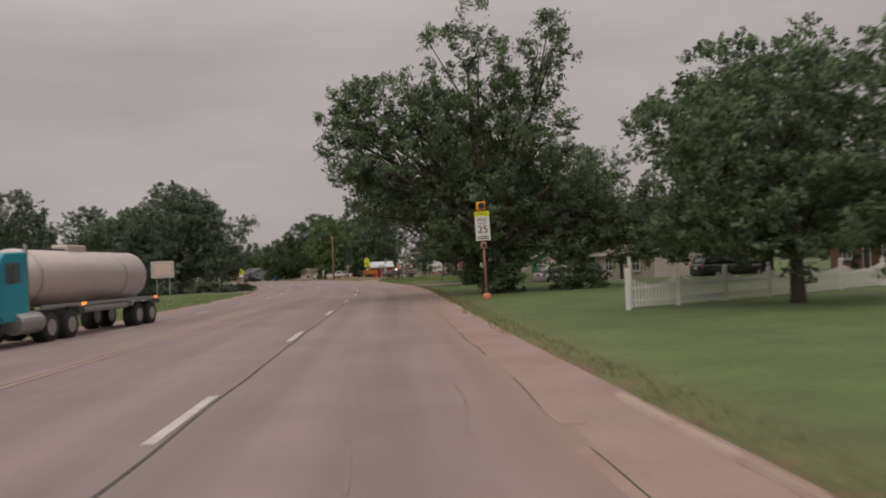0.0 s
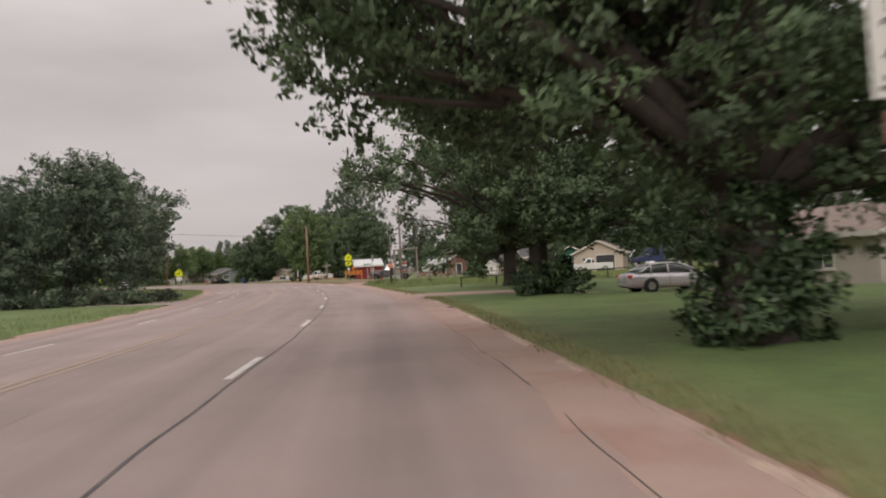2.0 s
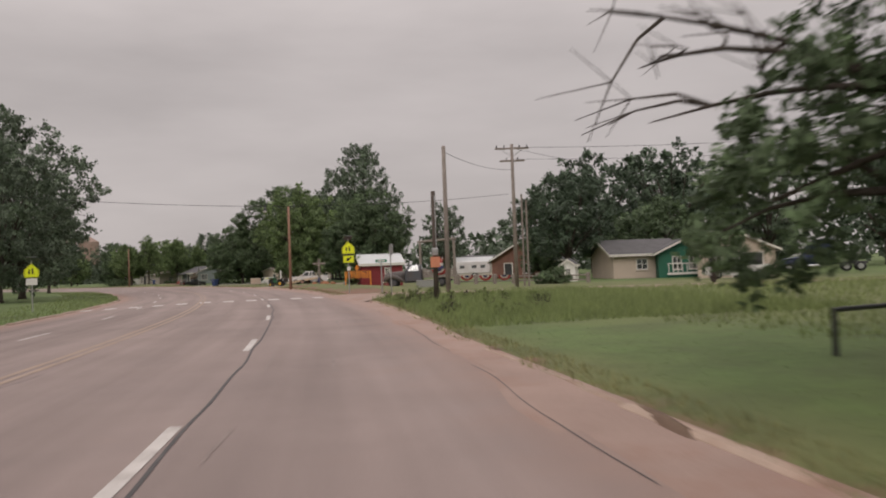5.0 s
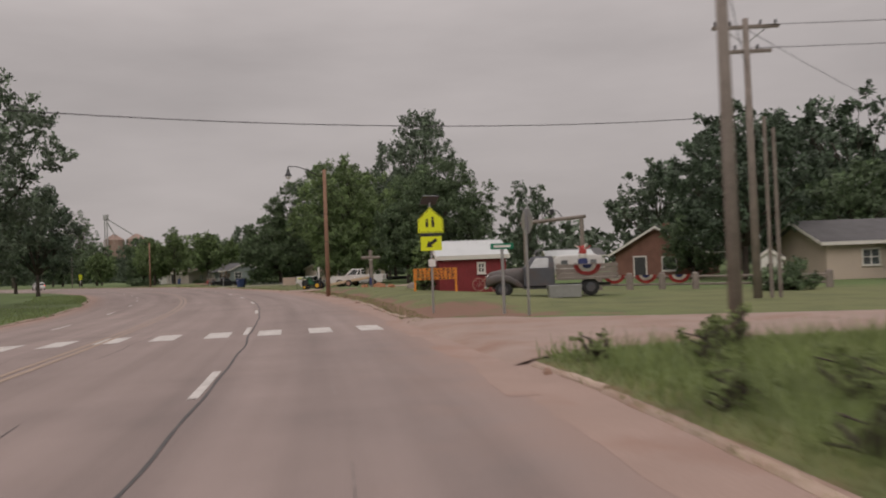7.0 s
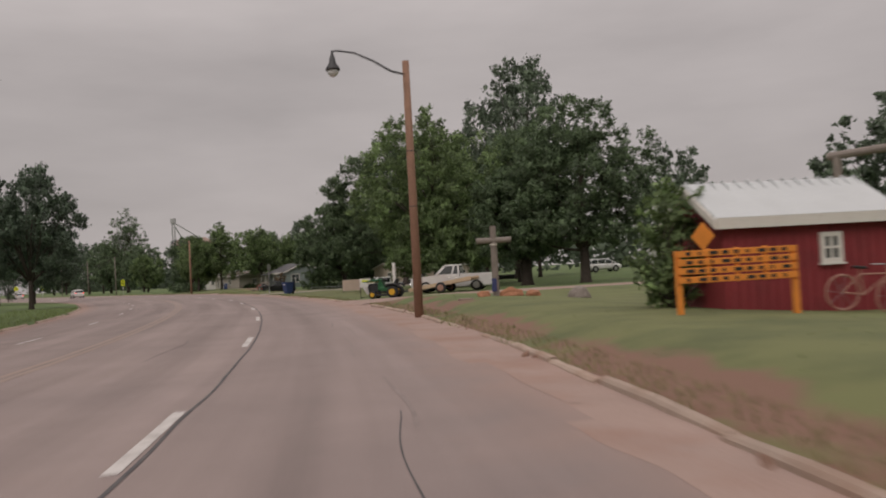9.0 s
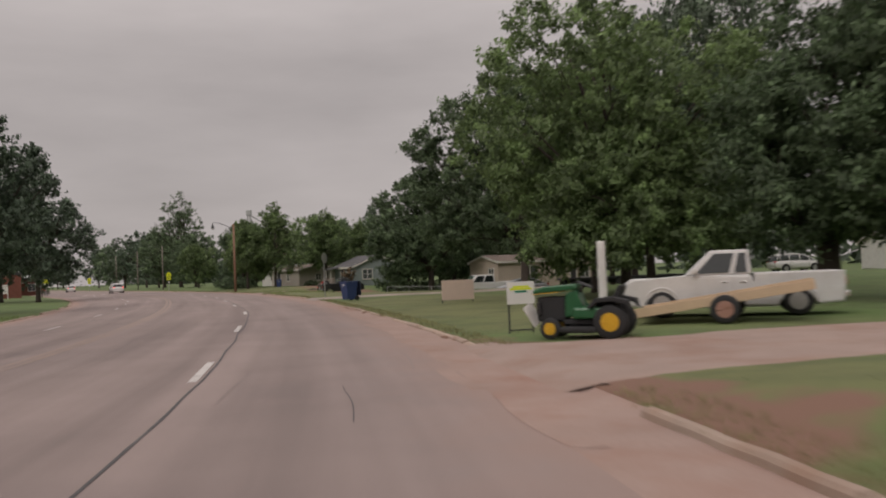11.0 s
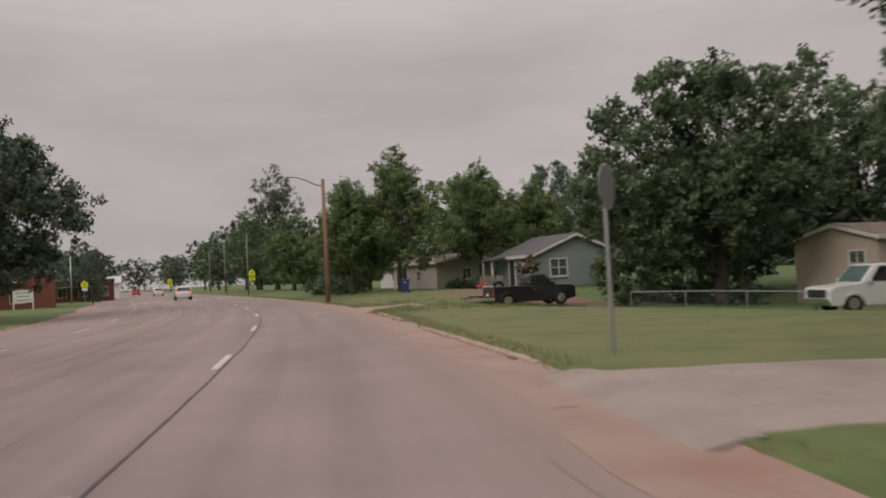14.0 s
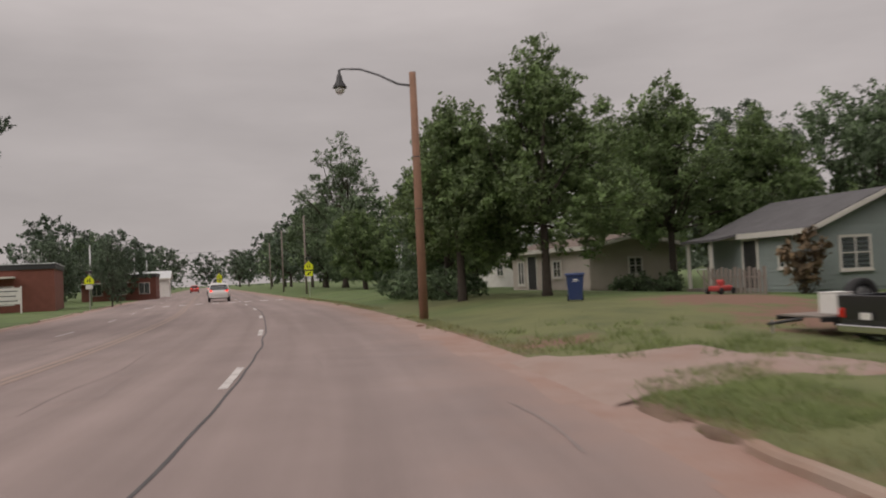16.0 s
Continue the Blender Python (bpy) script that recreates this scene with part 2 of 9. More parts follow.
# ---- small builders ----
def mesh_from(name, verts, faces, material, smooth=False):
    me = bpy.data.meshes.new(name)
    me.from_pydata([tuple(v) for v in verts], [], [tuple(f) for f in faces])
    if material:
        me.materials.append(material)
    if smooth:
        me.polygons.foreach_set("use_smooth", [True] * len(me.polygons))
    me.update()
    return me


def part(name, bm, material, parent=None, label="", smooth=False):
    """Link a bmesh (or a mesh) as one mesh object under a thing or a part."""
    if isinstance(bm, bpy.types.Mesh):
        me = bm
    else:
        bmesh.ops.recalc_face_normals(bm, faces=bm.faces)
        me = bpy.data.meshes.new(name)
        bm.to_mesh(me)
        bm.free()
        me.materials.append(material)
        if smooth:
            me.polygons.foreach_set("use_smooth", [True] * len(me.polygons))
    ob = new(name, me)
    if parent:
        ob.parent = parent
    if label:
        ob["label"] = label
    return ob


def thing(name, m, label, category, group="", kind=""):
    """An empty at the base of a thing, which holds its parts."""
    ob = new(name)
    ob.empty_display_size = 0.2
    ob.matrix_basis = m
    return tagged(ob, label, category, group, kind)


def box(x0, x1, y0, y1, z0, z1, bevel=0.0, m=None, bm=None):
    """A box between two corners, its edges rounded, added to bm."""
    own = bm if bm is not None else bmesh.new()
    made = bmesh.ops.create_cube(own, size=1.0, matrix=Matrix.Translation(((x0 + x1) / 2, (y0 + y1) / 2, (z0 + z1) / 2)) @ Matrix.Diagonal((abs(x1 - x0), abs(y1 - y0), abs(z1 - z0), 1)))
    vs = made["verts"]
    if bevel:
        edges = list({e for v in vs for e in v.link_edges})
        r = bmesh.ops.bevel(own, geom=edges, offset=bevel, segments=2, affect="EDGES", profile=0.5)
        vs = list({v for f in r["faces"] for v in f.verts} | {v for v in vs if v.is_valid})
    if m is not None:
        bmesh.ops.transform(own, matrix=m, verts=vs)
    return own


def tube(points, radii, sides=8, bm=None, cap=True):
    """A tube through points, with a radius at each, added to bm."""
    own = bm if bm is not None else bmesh.new()
    points = [Vector(p) for p in points]
    rings = []
    for i, p in enumerate(points):
        d = (points[min(i + 1, len(points) - 1)] - points[max(i - 1, 0)]).normalized()
        a = d.orthogonal().normalized() if i == 0 else (a - d * a.dot(d)).normalized()
        b = d.cross(a)
        rings.append([own.verts.new(p + (a * math.cos(k * math.tau / sides) + b * math.sin(k * math.tau / sides)) * radii[i]) for k in range(sides)])
    for r0, r1 in zip(rings, rings[1:]):
        for k in range(sides):
            own.faces.new((r0[k], r0[(k + 1) % sides], r1[(k + 1) % sides], r1[k]))
    if cap:
        own.faces.new(rings[0][::-1])
        own.faces.new(rings[-1])
    return own


def extrude(outline, depth, m=None, bm=None, bevel=0.0):
    """An outline in the xz plane, given depth along y (centred), added to bm."""
    own = bm if bm is not None else bmesh.new()
    n = len(outline)
    front = [own.verts.new((x, -depth / 2, z)) for x, z in outline]
    back = [own.verts.new((x, depth / 2, z)) for x, z in outline]
    own.faces.new(front)
    own.faces.new(back[::-1])
    for i in range(n):
        own.faces.new((front[i], back[i], back[(i + 1) % n], front[(i + 1) % n]))
    vs = front + back
    if bevel:
        edges = list({e for v in vs for e in v.link_edges})
        r = bmesh.ops.bevel(own, geom=edges, offset=bevel, segments=2, affect="EDGES", profile=0.5)
        vs = list({v for f in r["faces"] for v in f.verts} | {v for v in vs if v.is_valid})
    if m is not None:
        bmesh.ops.transform(own, matrix=m, verts=vs)
    return own


def lathe(profile, sides=20, m=None, bm=None):
    """A profile of (radius, z) turned about z, added to bm."""
    own = bm if bm is not None else bmesh.new()
    rings = [[own.verts.new((r * math.cos(k * math.tau / sides), r * math.sin(k * math.tau / sides), z)) for k in range(sides)] for r, z in profile]
    for r0, r1 in zip(rings, rings[1:]):
        for k in range(sides):
            own.faces.new((r0[k], r0[(k + 1) % sides], r1[(k + 1) % sides], r1[k]))
    own.faces.new(rings[0][::-1])
    own.faces.new(rings[-1])
    if m is not None:
        bmesh.ops.transform(own, matrix=m, verts=[v for r in rings for v in r])
    return own


# ---- the road's line: the dashes between the two lanes of our side ----
LINE = [(1.3, -60), (-1.05, -20), (-2.2, 0), (-3.4, 20), (-4.75, 44), (-6.15, 62), (-9.35, 88), (-12.95, 108), (-20.2, 136), (-29.7, 162), (-39.7, 183.5), (-50.7, 203.2), (-61.7, 220.6),
        (-78.6, 242.4), (-97.6, 263.8), (-124.4, 293.6), (-258.2, 442.2), (-392, 590.8), (-525.8, 739.4)]


def spline(points, step=0.5):
    """A smooth line through points, at even steps."""
    pts = [Vector((*p, 0)) for p in points]
    pts = [pts[0] * 2 - pts[1], *pts, pts[-1] * 2 - pts[-2]]
    fine = []
    for i in range(1, len(pts) - 2):
        p0, p1, p2, p3 = pts[i - 1:i + 3]
        # centripetal knots keep long and short spans even
        k = [0]
        for a, b in ((p0, p1), (p1, p2), (p2, p3)):
            k.append(k[-1] + (b - a).length ** 0.5)
        for j in range(40):
            t = k[1] + (k[2] - k[1]) * j / 40
            a1 = (k[1] - t) / (k[1] - k[0]) * p0 + (t - k[0]) / (k[1] - k[0]) * p1
            a2 = (k[2] - t) / (k[2] - k[1]) * p1 + (t - k[1]) / (k[2] - k[1]) * p2
            a3 = (k[3] - t) / (k[3] - k[2]) * p2 + (t - k[2]) / (k[3] - k[2]) * p3
            b1 = (k[2] - t) / (k[2] - k[0]) * a1 + (t - k[0]) / (k[2] - k[0]) * a2
            b2 = (k[3] - t) / (k[3] - k[1]) * a2 + (t - k[1]) / (k[3] - k[1]) * a3
            fine.append((k[2] - t) / (k[2] - k[1]) * b1 + (t - k[1]) / (k[2] - k[1]) * b2)
    fine.append(pts[-2])
    a = np.array([p[:2] for p in fine])
    s = np.concatenate([[0], np.cumsum(np.linalg.norm(np.diff(a, axis=0), axis=1))])
    even = np.arange(0, s[-1], step)
    return even, np.stack([np.interp(even, s, a[:, 0]), np.interp(even, s, a[:, 1])], 1)


ROAD_S, ROAD_P = spline(LINE)
_tan = np.gradient(ROAD_P, axis=0)
ker = np.hanning(61)
_tan = np.stack([np.convolve(np.pad(_tan[:, i], 30, mode="edge"), ker / ker.sum(), mode="valid") for i in (0, 1)], 1)
ROAD_T = _tan / np.linalg.norm(_tan, axis=1, keepdims=True)


def along(s, d=0.0, z=0.0):
    """The place s metres along the road's line, d metres to its right."""
    x, y = np.interp(s, ROAD_S, ROAD_P[:, 0]), np.interp(s, ROAD_S, ROAD_P[:, 1])
    tx, ty = np.interp(s, ROAD_S, ROAD_T[:, 0]), np.interp(s, ROAD_S, ROAD_T[:, 1])
    return Vector((x + ty * d, y - tx * d, z))


def heading(s):
    """The road's turn from north, in degrees to the left."""
    return math.degrees(math.atan2(-np.interp(s, ROAD_S, ROAD_T[:, 0]), np.interp(s, ROAD_S, ROAD_T[:, 1])))


def beside(x, y):
    """How far along the road, and how far to its right, a place lies."""
    i = int(np.argmin((ROAD_P[:, 0] - x) ** 2 + (ROAD_P[:, 1] - y) ** 2))
    v = np.array([x, y]) - ROAD_P[i]
    return float(ROAD_S[i]), float(v[0] * ROAD_T[i, 1] - v[1] * ROAD_T[i, 0])


S0 = beside(-2.2, 0)[0]
# ---- road, kerbs and ground ----
EDGE, KERB_IN, KERB_OUT = 3.78, 4.42, 4.58
# the kerb wanders: metres along, metres further out
WANDER = [(-60, 0.2), (0, 0.22), (14, 0.1), (30, 0.05), (52, 0.12), (70, 0.25), (84, -0.2), (104, 0.2), (122, -0.2), (136, 0.2), (150, 0.45), (158, 0.4), (180, 0.02), (190, -0.1), (206, 0.25), (214, 0.0), (236, -0.2), (330, 0.0)]


def wander(s):
    return float(np.interp(s - S0, [w[0] for w in WANDER], [w[1] for w in WANDER]))


def smooth(v):
    v = min(max(v, 0.0), 1.0)
    return v * v * (3 - 2 * v)


# the paint and the far edge wander too: metres along, metres to the right
LANE_SHIFT = [(0, 0.02), (40, -0.06), (47, 0.08), (64, 0.13), (75, 0.2), (90, 0.08), (101, -0.03), (118, -0.1), (150, 0.0), (162, 0.03), (172, -0.1), (187, 0.05), (200, -0.25), (212, -0.18), (225, -0.18), (240, -0.14), (330, -0.1)]
CENTRE_AT = [(0, -3.8), (21, -3.6), (34, -3.4), (48, -3.3), (60, -3.15), (73, -3.15), (95, -3.4), (122, -3.65), (158, -3.85), (228, -4.1), (260, -4.2)]
FAR_SHIFT = [(-60, 0.35), (75, 0.35), (100, -0.2), (140, 0.1), (165, -0.7), (200, -1.2), (240, -2.0), (330, -2.1)]


def table(s, rows):
    return float(np.interp(s - S0, [r[0] for r in rows], [r[1] for r in rows]))


def far_shift(s):
    return table(s, FAR_SHIFT)


def crown(d):
    """The far half of the road falls away from its middle."""
    return -0.028 * min(max(-3.6 - d, 0.0), 6.6)


LEFT_EDGE, LEFT_IN, LEFT_OUT = -9.4, -10.0, -10.2


# hollows in the ground: x, y, radius, depth
DIPS = [(-33, 231, 26, -1.2), (-51.5, 229.4, 11, -0.45), (13, 68, 13, -0.75), (-23.5, 216.5, 13, -0.4), (22, 140, 40, -0.45)]


def land(x, y):
    """The height of the ground."""
    s, d = beside(x, y)
    return land_at(s, d)


def land_at(s, d):
    n = noise.noise(Vector((s * 0.06, d * 0.08, 3.1)))
    far = s - S0
    d -= wander(s) if d > 3 else far_shift(s) if d < -7 else 0
    if LEFT_OUT + 0.05 < d < KERB_OUT - 0.05:
        return -0.06 + crown(d)
    out = max(d - KERB_OUT if d > 0 else LEFT_OUT - d, 0.0)
    z = 0.05 + 0.07 * min(out / 5, 1.0) * (1 + n) + crown(d)
    if d > 0:
        z += 0.30 * smooth((far - 118.5) / 5) * smooth((161 - far) / 6) * smooth(out / 1.5) * (1 - 0.85 * smooth((out - 2.5) / 5))
        z += 0.26 * min(max((s - 278) / 20, 0), 1) * smooth((out - 0.4) / 4) * (1 - smooth((out - 8) / 8))
        if d > 7:
            p = along(s, d)
            for x, y, r, depth in DIPS:
                k = 1 - math.hypot(p.x - x, p.y - y) / r
                if k > 0:
                    z += depth * k * k * (3 - 2 * k)
    return z


def verge(s, d):
    """The height of the paving from the asphalt to the back of the kerb."""
    if d <= EDGE or d < 0:
        return 0.0
    if d <= KERB_IN:
        return -0.008 + 0.008 * noise.noise(Vector((s, d, 0)))
    return land_at(s, KERB_OUT + 0.02 + wander(s)) * (d - KERB_IN) / (KERB_OUT + 0.06 - KERB_IN)


def strip(name, s_list, d_list, z_of, material, parent=None, label="", soft=True, warp=False):
    verts, faces = [], []
    nd = len(d_list)
    for s in s_list:
        for d in d_list:
            p = along(s, d + (wander(s) * smooth((d - EDGE) / (KERB_IN - EDGE)) if warp else far_shift(s) if d < -8 else 0))
            verts.append((p.x, p.y, z_of(s, d)))
    for i in range(len(s_list) - 1):
        for j in range(nd - 1):
            a = i * nd + j
            faces.append((a, a + 1, a + nd + 1, a + nd))
    return part(name, mesh_from(name, verts, faces, material, soft), material, parent, label)


GROUND_MAT = mat("lawn_and_soil", (0.092, 0.145, 0.040), 0.95, spread=0.24, grain=0.35, fine=5, bump=0.22, bump_scale=35, dirt=(0.130, 0.165, 0.058), dirt_scale=0.09, dirt_amount=0.75)


def soil_mask(m):
    """Lets bare red soil through the grass where the attribute says so."""
    n, l = m.node_tree.nodes, m.node_tree.links
    p = n["Principled BSDF"]
    src = p.inputs["Base Color"].links[0].from_socket
    at = n.new("ShaderNodeAttribute")
    at.attribute_name = "soil"
    tc = n.new("ShaderNodeTexCoord")
    ns = n.new("ShaderNodeTexNoise")
    ns.inputs["Scale"].default_value, ns.inputs["Detail"].default_value = 1.3, 6
    l.new(tc.outputs["Object"], ns.inputs["Vector"])
    ad = n.new("ShaderNodeMath")
    ad.operation = "ADD"
    l.new(at.outputs["Fac"], ad.inputs[0])
    l.new(ns.outputs[0], ad.inputs[1])
    rg = n.new("ShaderNodeMapRange")
    for i, v in ((1, 0.95), (2, 1.2), (3, 0.0), (4, 1.0)):
        rg.inputs[i].default_value = v
    l.new(ad.outputs[0], rg.inputs[0])
    mx = n.new("ShaderNodeMix")
    mx.data_type = "RGBA"
    l.new(rg.outputs[0], mx.inputs[0])
    l.new(src, mx.inputs[6])
    mx.inputs[7].default_value = (0.19, 0.108, 0.075, 1)
    l.new(mx.outputs[2], p.inputs["Base Color"])
    # worn and clovered patches a few metres across
    pn = n.new("ShaderNodeTexNoise")
    pn.inputs["Scale"].default_value, pn.inputs["Detail"].default_value, pn.inputs["Roughness"].default_value = 0.5, 7, 0.62
    l.new(tc.outputs["Object"], pn.inputs["Vector"])
    pr = n.new("ShaderNodeMapRange")
    for i, v in ((1, 0.44), (2, 0.66), (3, 0.0), (4, 0.7)):
        pr.inputs[i].default_value = v
    l.new(pn.outputs[0], pr.inputs[0])
    # pale dry grass, by a second mask
    dry = n.new("ShaderNodeAttribute")
    dry.attribute_name = "dry"
    mx2 = n.new("ShaderNodeMix")
    mx2.data_type = "RGBA"
    l.new(dry.outputs["Fac"], mx2.inputs[0])
    l.new(src, mx2.inputs[6])
    mx2.inputs[7].default_value = (0.152, 0.155, 0.062, 1)
    mx3 = n.new("ShaderNodeMix")
    mx3.data_type = "RGBA"
    l.new(pr.outputs[0], mx3.inputs[0])
    l.new(mx2.outputs[2], mx3.inputs[6])
    mx3.inputs[7].default_value = (0.072, 0.088, 0.033, 1)
    l.new(mx3.outputs[2], mx.inputs[6])


soil_mask(GROUND_MAT)
# bare soil: x, y, radius; pale grass: x, y, radius
SOIL = [(-10.1, 118.9, 1.0), (-7.4, 118.0, 1.3), (-5.6, 117.3, 1.0), (-3.6, 116.6, 0.8), (-9.6, 120.4, 2.6), (-12.3, 125.0, 1.6), (-8.2, 118.2, 1.2), (-19.4, 149.3, 1.7), (-20.8, 152.5, 1.2), (-17.6, 146.8, 1.5), (-21.3, 155.6, 1.5), (-19.2, 152.2, 1.3), (-22.6, 163.5, 1.4), (-25.0, 164.3, 1.2),
        (-55.2, 222.5, 1.3), (-58.5, 225.5, 1.4), (-54.0, 219.5, 0.9), (1.9, 31.0, 0.9), (-0.4, 56.5, 0.8), (-52.5, 233.0, 5.0), (-57, 237, 3.5), (-61, 226, 1.6)]
DRY = [(0, 122, 12), (7, 119, 12), (16, 126, 14), (4, 129, 11), (-14, 157, 7), (-36, 203, 9), (-44, 206, 8), (-30, 186, 9), (-26, 178, 8), (-8, 125, 9), (-12, 133, 10), (-15.5, 142, 9), (-11, 147, 9), (-5, 137, 9), (-29, 176, 8), (-34, 186, 7), (-55, 226, 8), (-58, 230, 8), (-28, 178, 7), (-33, 190, 6), (-46, 212, 7), (-38, 200, 6), (-50, 222, 8), (-22, 158, 5), (-11, 128, 7), (-7, 122, 6), (8, 95, 15), (2, 108, 10), (14, 104, 14), (-18, 162, 5), (-24, 170, 5), (-60, 232, 9), (-52, 228, 7), (-34, 186, 4), (-12, 130, 6), (-14, 140, 8), (-70, 241, 8), (-23, 150, 5), (-52, 215, 8), (-57, 223, 8), (-46, 207, 6), (-49, 219, 7), (-62, 228, 7), (-55, 232, 7)]


def build_ground():
    s_list = list(np.arange(0, 60, 6.0)) + list(np.arange(60, 400, 1.5)) + list(np.arange(400, 920, 20.0))
    d_list = [-170, -110, -70, -48, -36, -28, -22, -18, -15.5, -13.6, -12.2, -11.2, -10.6, LEFT_OUT - 0.02, LEFT_OUT + 0.08, -6, 0, 3.4, KERB_OUT - 0.08, KERB_OUT + 0.01, 4.8, 5.1, 5.6, 6.1, 6.7, 7.4, 8.2, 9.2, 10.4, 11.5, 12.7, 14, 15.5, 17.2, 19, 21, 23.5, 27, 31, 35, 40, 52, 70, 100, 150]
    verts, soil, dry = [], [], []
    nd, ns = len(d_list), len(s_list)
    for s in s_list:
        for d in d_list:
            e = d + (wander(s) * min(max((14 - d) / 6, 0), 1) if d > 3.5 else far_shift(s) if d < -8 else 0)
            p = along(s, e)
            verts.append((p.x, p.y, land_at(s, e)))
            near = max(0.0, 1 - abs(d - KERB_OUT) / 0.9) if d > 0 else max(0.0, 1 - abs(d - LEFT_OUT) / 0.7)
            v = 0.5 * near
            for x, y, r in SOIL:
                v = max(v, 1.1 - 0.75 * math.hypot(p.x - x, p.y - y) / r)
            soil.append(max(v, 0.0))
            w = 0.0
            for x, y, r in DRY:
                w = max(w, 1.0 - (math.hypot(p.x - x, p.y - y) / r) ** 2)
            if d > 0 and s < S0 + 112:
                w = max(w, 0.85 * (1 - max(d - KERB_OUT, 0) / 1.5))
            dry.append(max(min(w + 0.3 * noise.noise(Vector((p.x * 0.4, p.y * 0.4, 0))), 0.85), 0.0))
    faces = [(i * nd + j, i * nd + j + 1, (i + 1) * nd + j + 1, (i + 1) * nd + j) for i in range(ns - 1) for j in range(nd - 1)]
    # the sheet goes on to the horizon
    rim = [j for j in range(nd)] + [i * nd + nd - 1 for i in range(1, ns)] + [(ns - 1) * nd + j for j in range(nd - 2, -1, -1)] + [i * nd for i in range(ns - 2, 0, -1)]
    c = Vector((-60, 200, 0))
    first = len(verts)
    for k in rim:
        v = Vector(verts[k])
        u = (v - c).normalized()
        verts.append((c.x + u.x * 4000, c.y + u.y * 4000, 0.1))
        soil.append(0)
        dry.append(0)
    faces += [(rim[k], first + k, first + (k + 1) % len(rim), rim[(k + 1) % len(rim)]) for k in range(len(rim))]
    me = mesh_from("ground", verts, faces, GROUND_MAT, True)
    for name, vals in (("soil", soil), ("dry", dry)):
        me.attributes.new(name, "FLOAT", "POINT").data.foreach_set("value", np.array(vals, dtype=np.float32))
    tagged(new("ground", me), "mown green lawn with pale grass and red soil", "ground", kind="structure")


SOIL += [(*along(S0 + q, 4.95 + wander(S0 + q))[:2], 0.75) for q in np.arange(120, 160, 1.3)]
build_ground()
S_ROAD = list(np.arange(0, 60, 4.0)) + list(np.arange(60, 420, 1.0)) + list(np.arange(420, 920, 8.0))
road = tagged(strip("road", S_ROAD, [LEFT_EDGE, -9.0, -8.4, -7.2, -3.6, 0, 1.6, 2.4, 3.0, 3.4, EDGE], lambda s, d: crown(d), ASPHALT), "worn grey four-lane asphalt road with tar seams", "road", kind="structure")
SILT = {LEFT_EDGE: 0.75, -9.0: 0.45, -8.4: 0.15, 2.4: 0.10, 3.0: 0.28, 3.4: 0.5, EDGE: 0.8}
road.data.attributes.new("silt", "FLOAT", "POINT").data.foreach_set("value", np.array([SILT.get(d, 0.0) for s in S_ROAD for d in [LEFT_EDGE, -9.0, -8.4, -7.2, -3.6, 0, 1.6, 2.4, 3.0, 3.4, EDGE]], dtype=np.float32))
road.data.attributes.new("track", "FLOAT_VECTOR", "POINT").data.foreach_set("vector", np.array([(d * 1.1, s * 0.035, 0.0) for s in S_ROAD for d in [LEFT_EDGE, -9.0, -8.4, -7.2, -3.6, 0, 1.6, 2.4, 3.0, 3.4, EDGE]], dtype=np.float32).ravel())
tagged(strip("gutter_right", S_ROAD, [EDGE, EDGE + 0.3, KERB_IN, KERB_OUT + 0.06], lambda s, d: verge(s, d), GUTTER, warp=True), "concrete gutter stained with red silt", "gutter", kind="structure")
tagged(strip("gutter_left", S_ROAD, [LEFT_IN, LEFT_EDGE], lambda s, d: crown(d) - 0.01, GUTTER), "concrete gutter stained with red silt", "gutter", kind="structure")
# ---- paint on the road ----
def band(name, s0, s1, d, width, z, material, parent, wobble=0.0, step=1.0, follow=None):
    n = max(int((s1 - s0) / step), 1)
    verts, faces = [], []
    for i in range(n + 1):
        s = s0 + (s1 - s0) * i / n
        w = wobble * noise.noise(Vector((s * 0.35, d, 7)))
        k = 1 + (0.35 * noise.noise(Vector((s * 1.3, d, 2))) if wobble else 0)
        w += table(s, follow) if follow else 0.0
        a, b = (along(s, e, z + crown(e)) for e in (d + w - width * k / 2, d + w + width * k / 2))
        verts += [a, b]
        if i:
            faces.append((2 * i - 2, 2 * i - 1, 2 * i + 1, 2 * i))
    return part(name, mesh_from(name, verts, faces, material), material, parent)


def dash_end(k):
    """Where the k-th dash ends, metres along; the dashes draw apart beyond the crossing."""
    return S0 + (10.6 + 10.85 * k if k <= 10 else 119.1 + 11.5 * (k - 10))


for k in range(-4, 36):
    band("lane_dash", dash_end(k) - 2.9, dash_end(k), -0.05, 0.13, 0.006, PAINT_WHITE, road, follow=LANE_SHIFT)
    band("lane_dash", dash_end(k) - 6.0, dash_end(k) - 3.1, -3.1, 0.12, 0.006, PAINT_WHITE, road, follow=CENTRE_AT)
for off in (-0.12, 0.12):
    band("centre_line", 20, S0 + 118, off, 0.12, 0.006, PAINT_YELLOW, road, follow=CENTRE_AT)
    band("centre_line", S0 + 118, 700, off, 0.15, 0.006, PAINT_FADED, road, follow=CENTRE_AT)
band("tar_seam", S0 - 30, S0 + 330, 0.08, 0.042, 0.0042, TAR, road, wobble=0.06, step=0.5, follow=LANE_SHIFT)
random.seed(3)
joint = S0 - 6
while joint < S0 + 100:
    length = random.uniform(2, 9)
    band("edge_joint", joint, joint + length, 3.72, random.choice((0.01, 0.014, 0.02)), 0.0045, TAR, road, wobble=0.12, step=0.4)
    joint += length + random.uniform(0, 3)

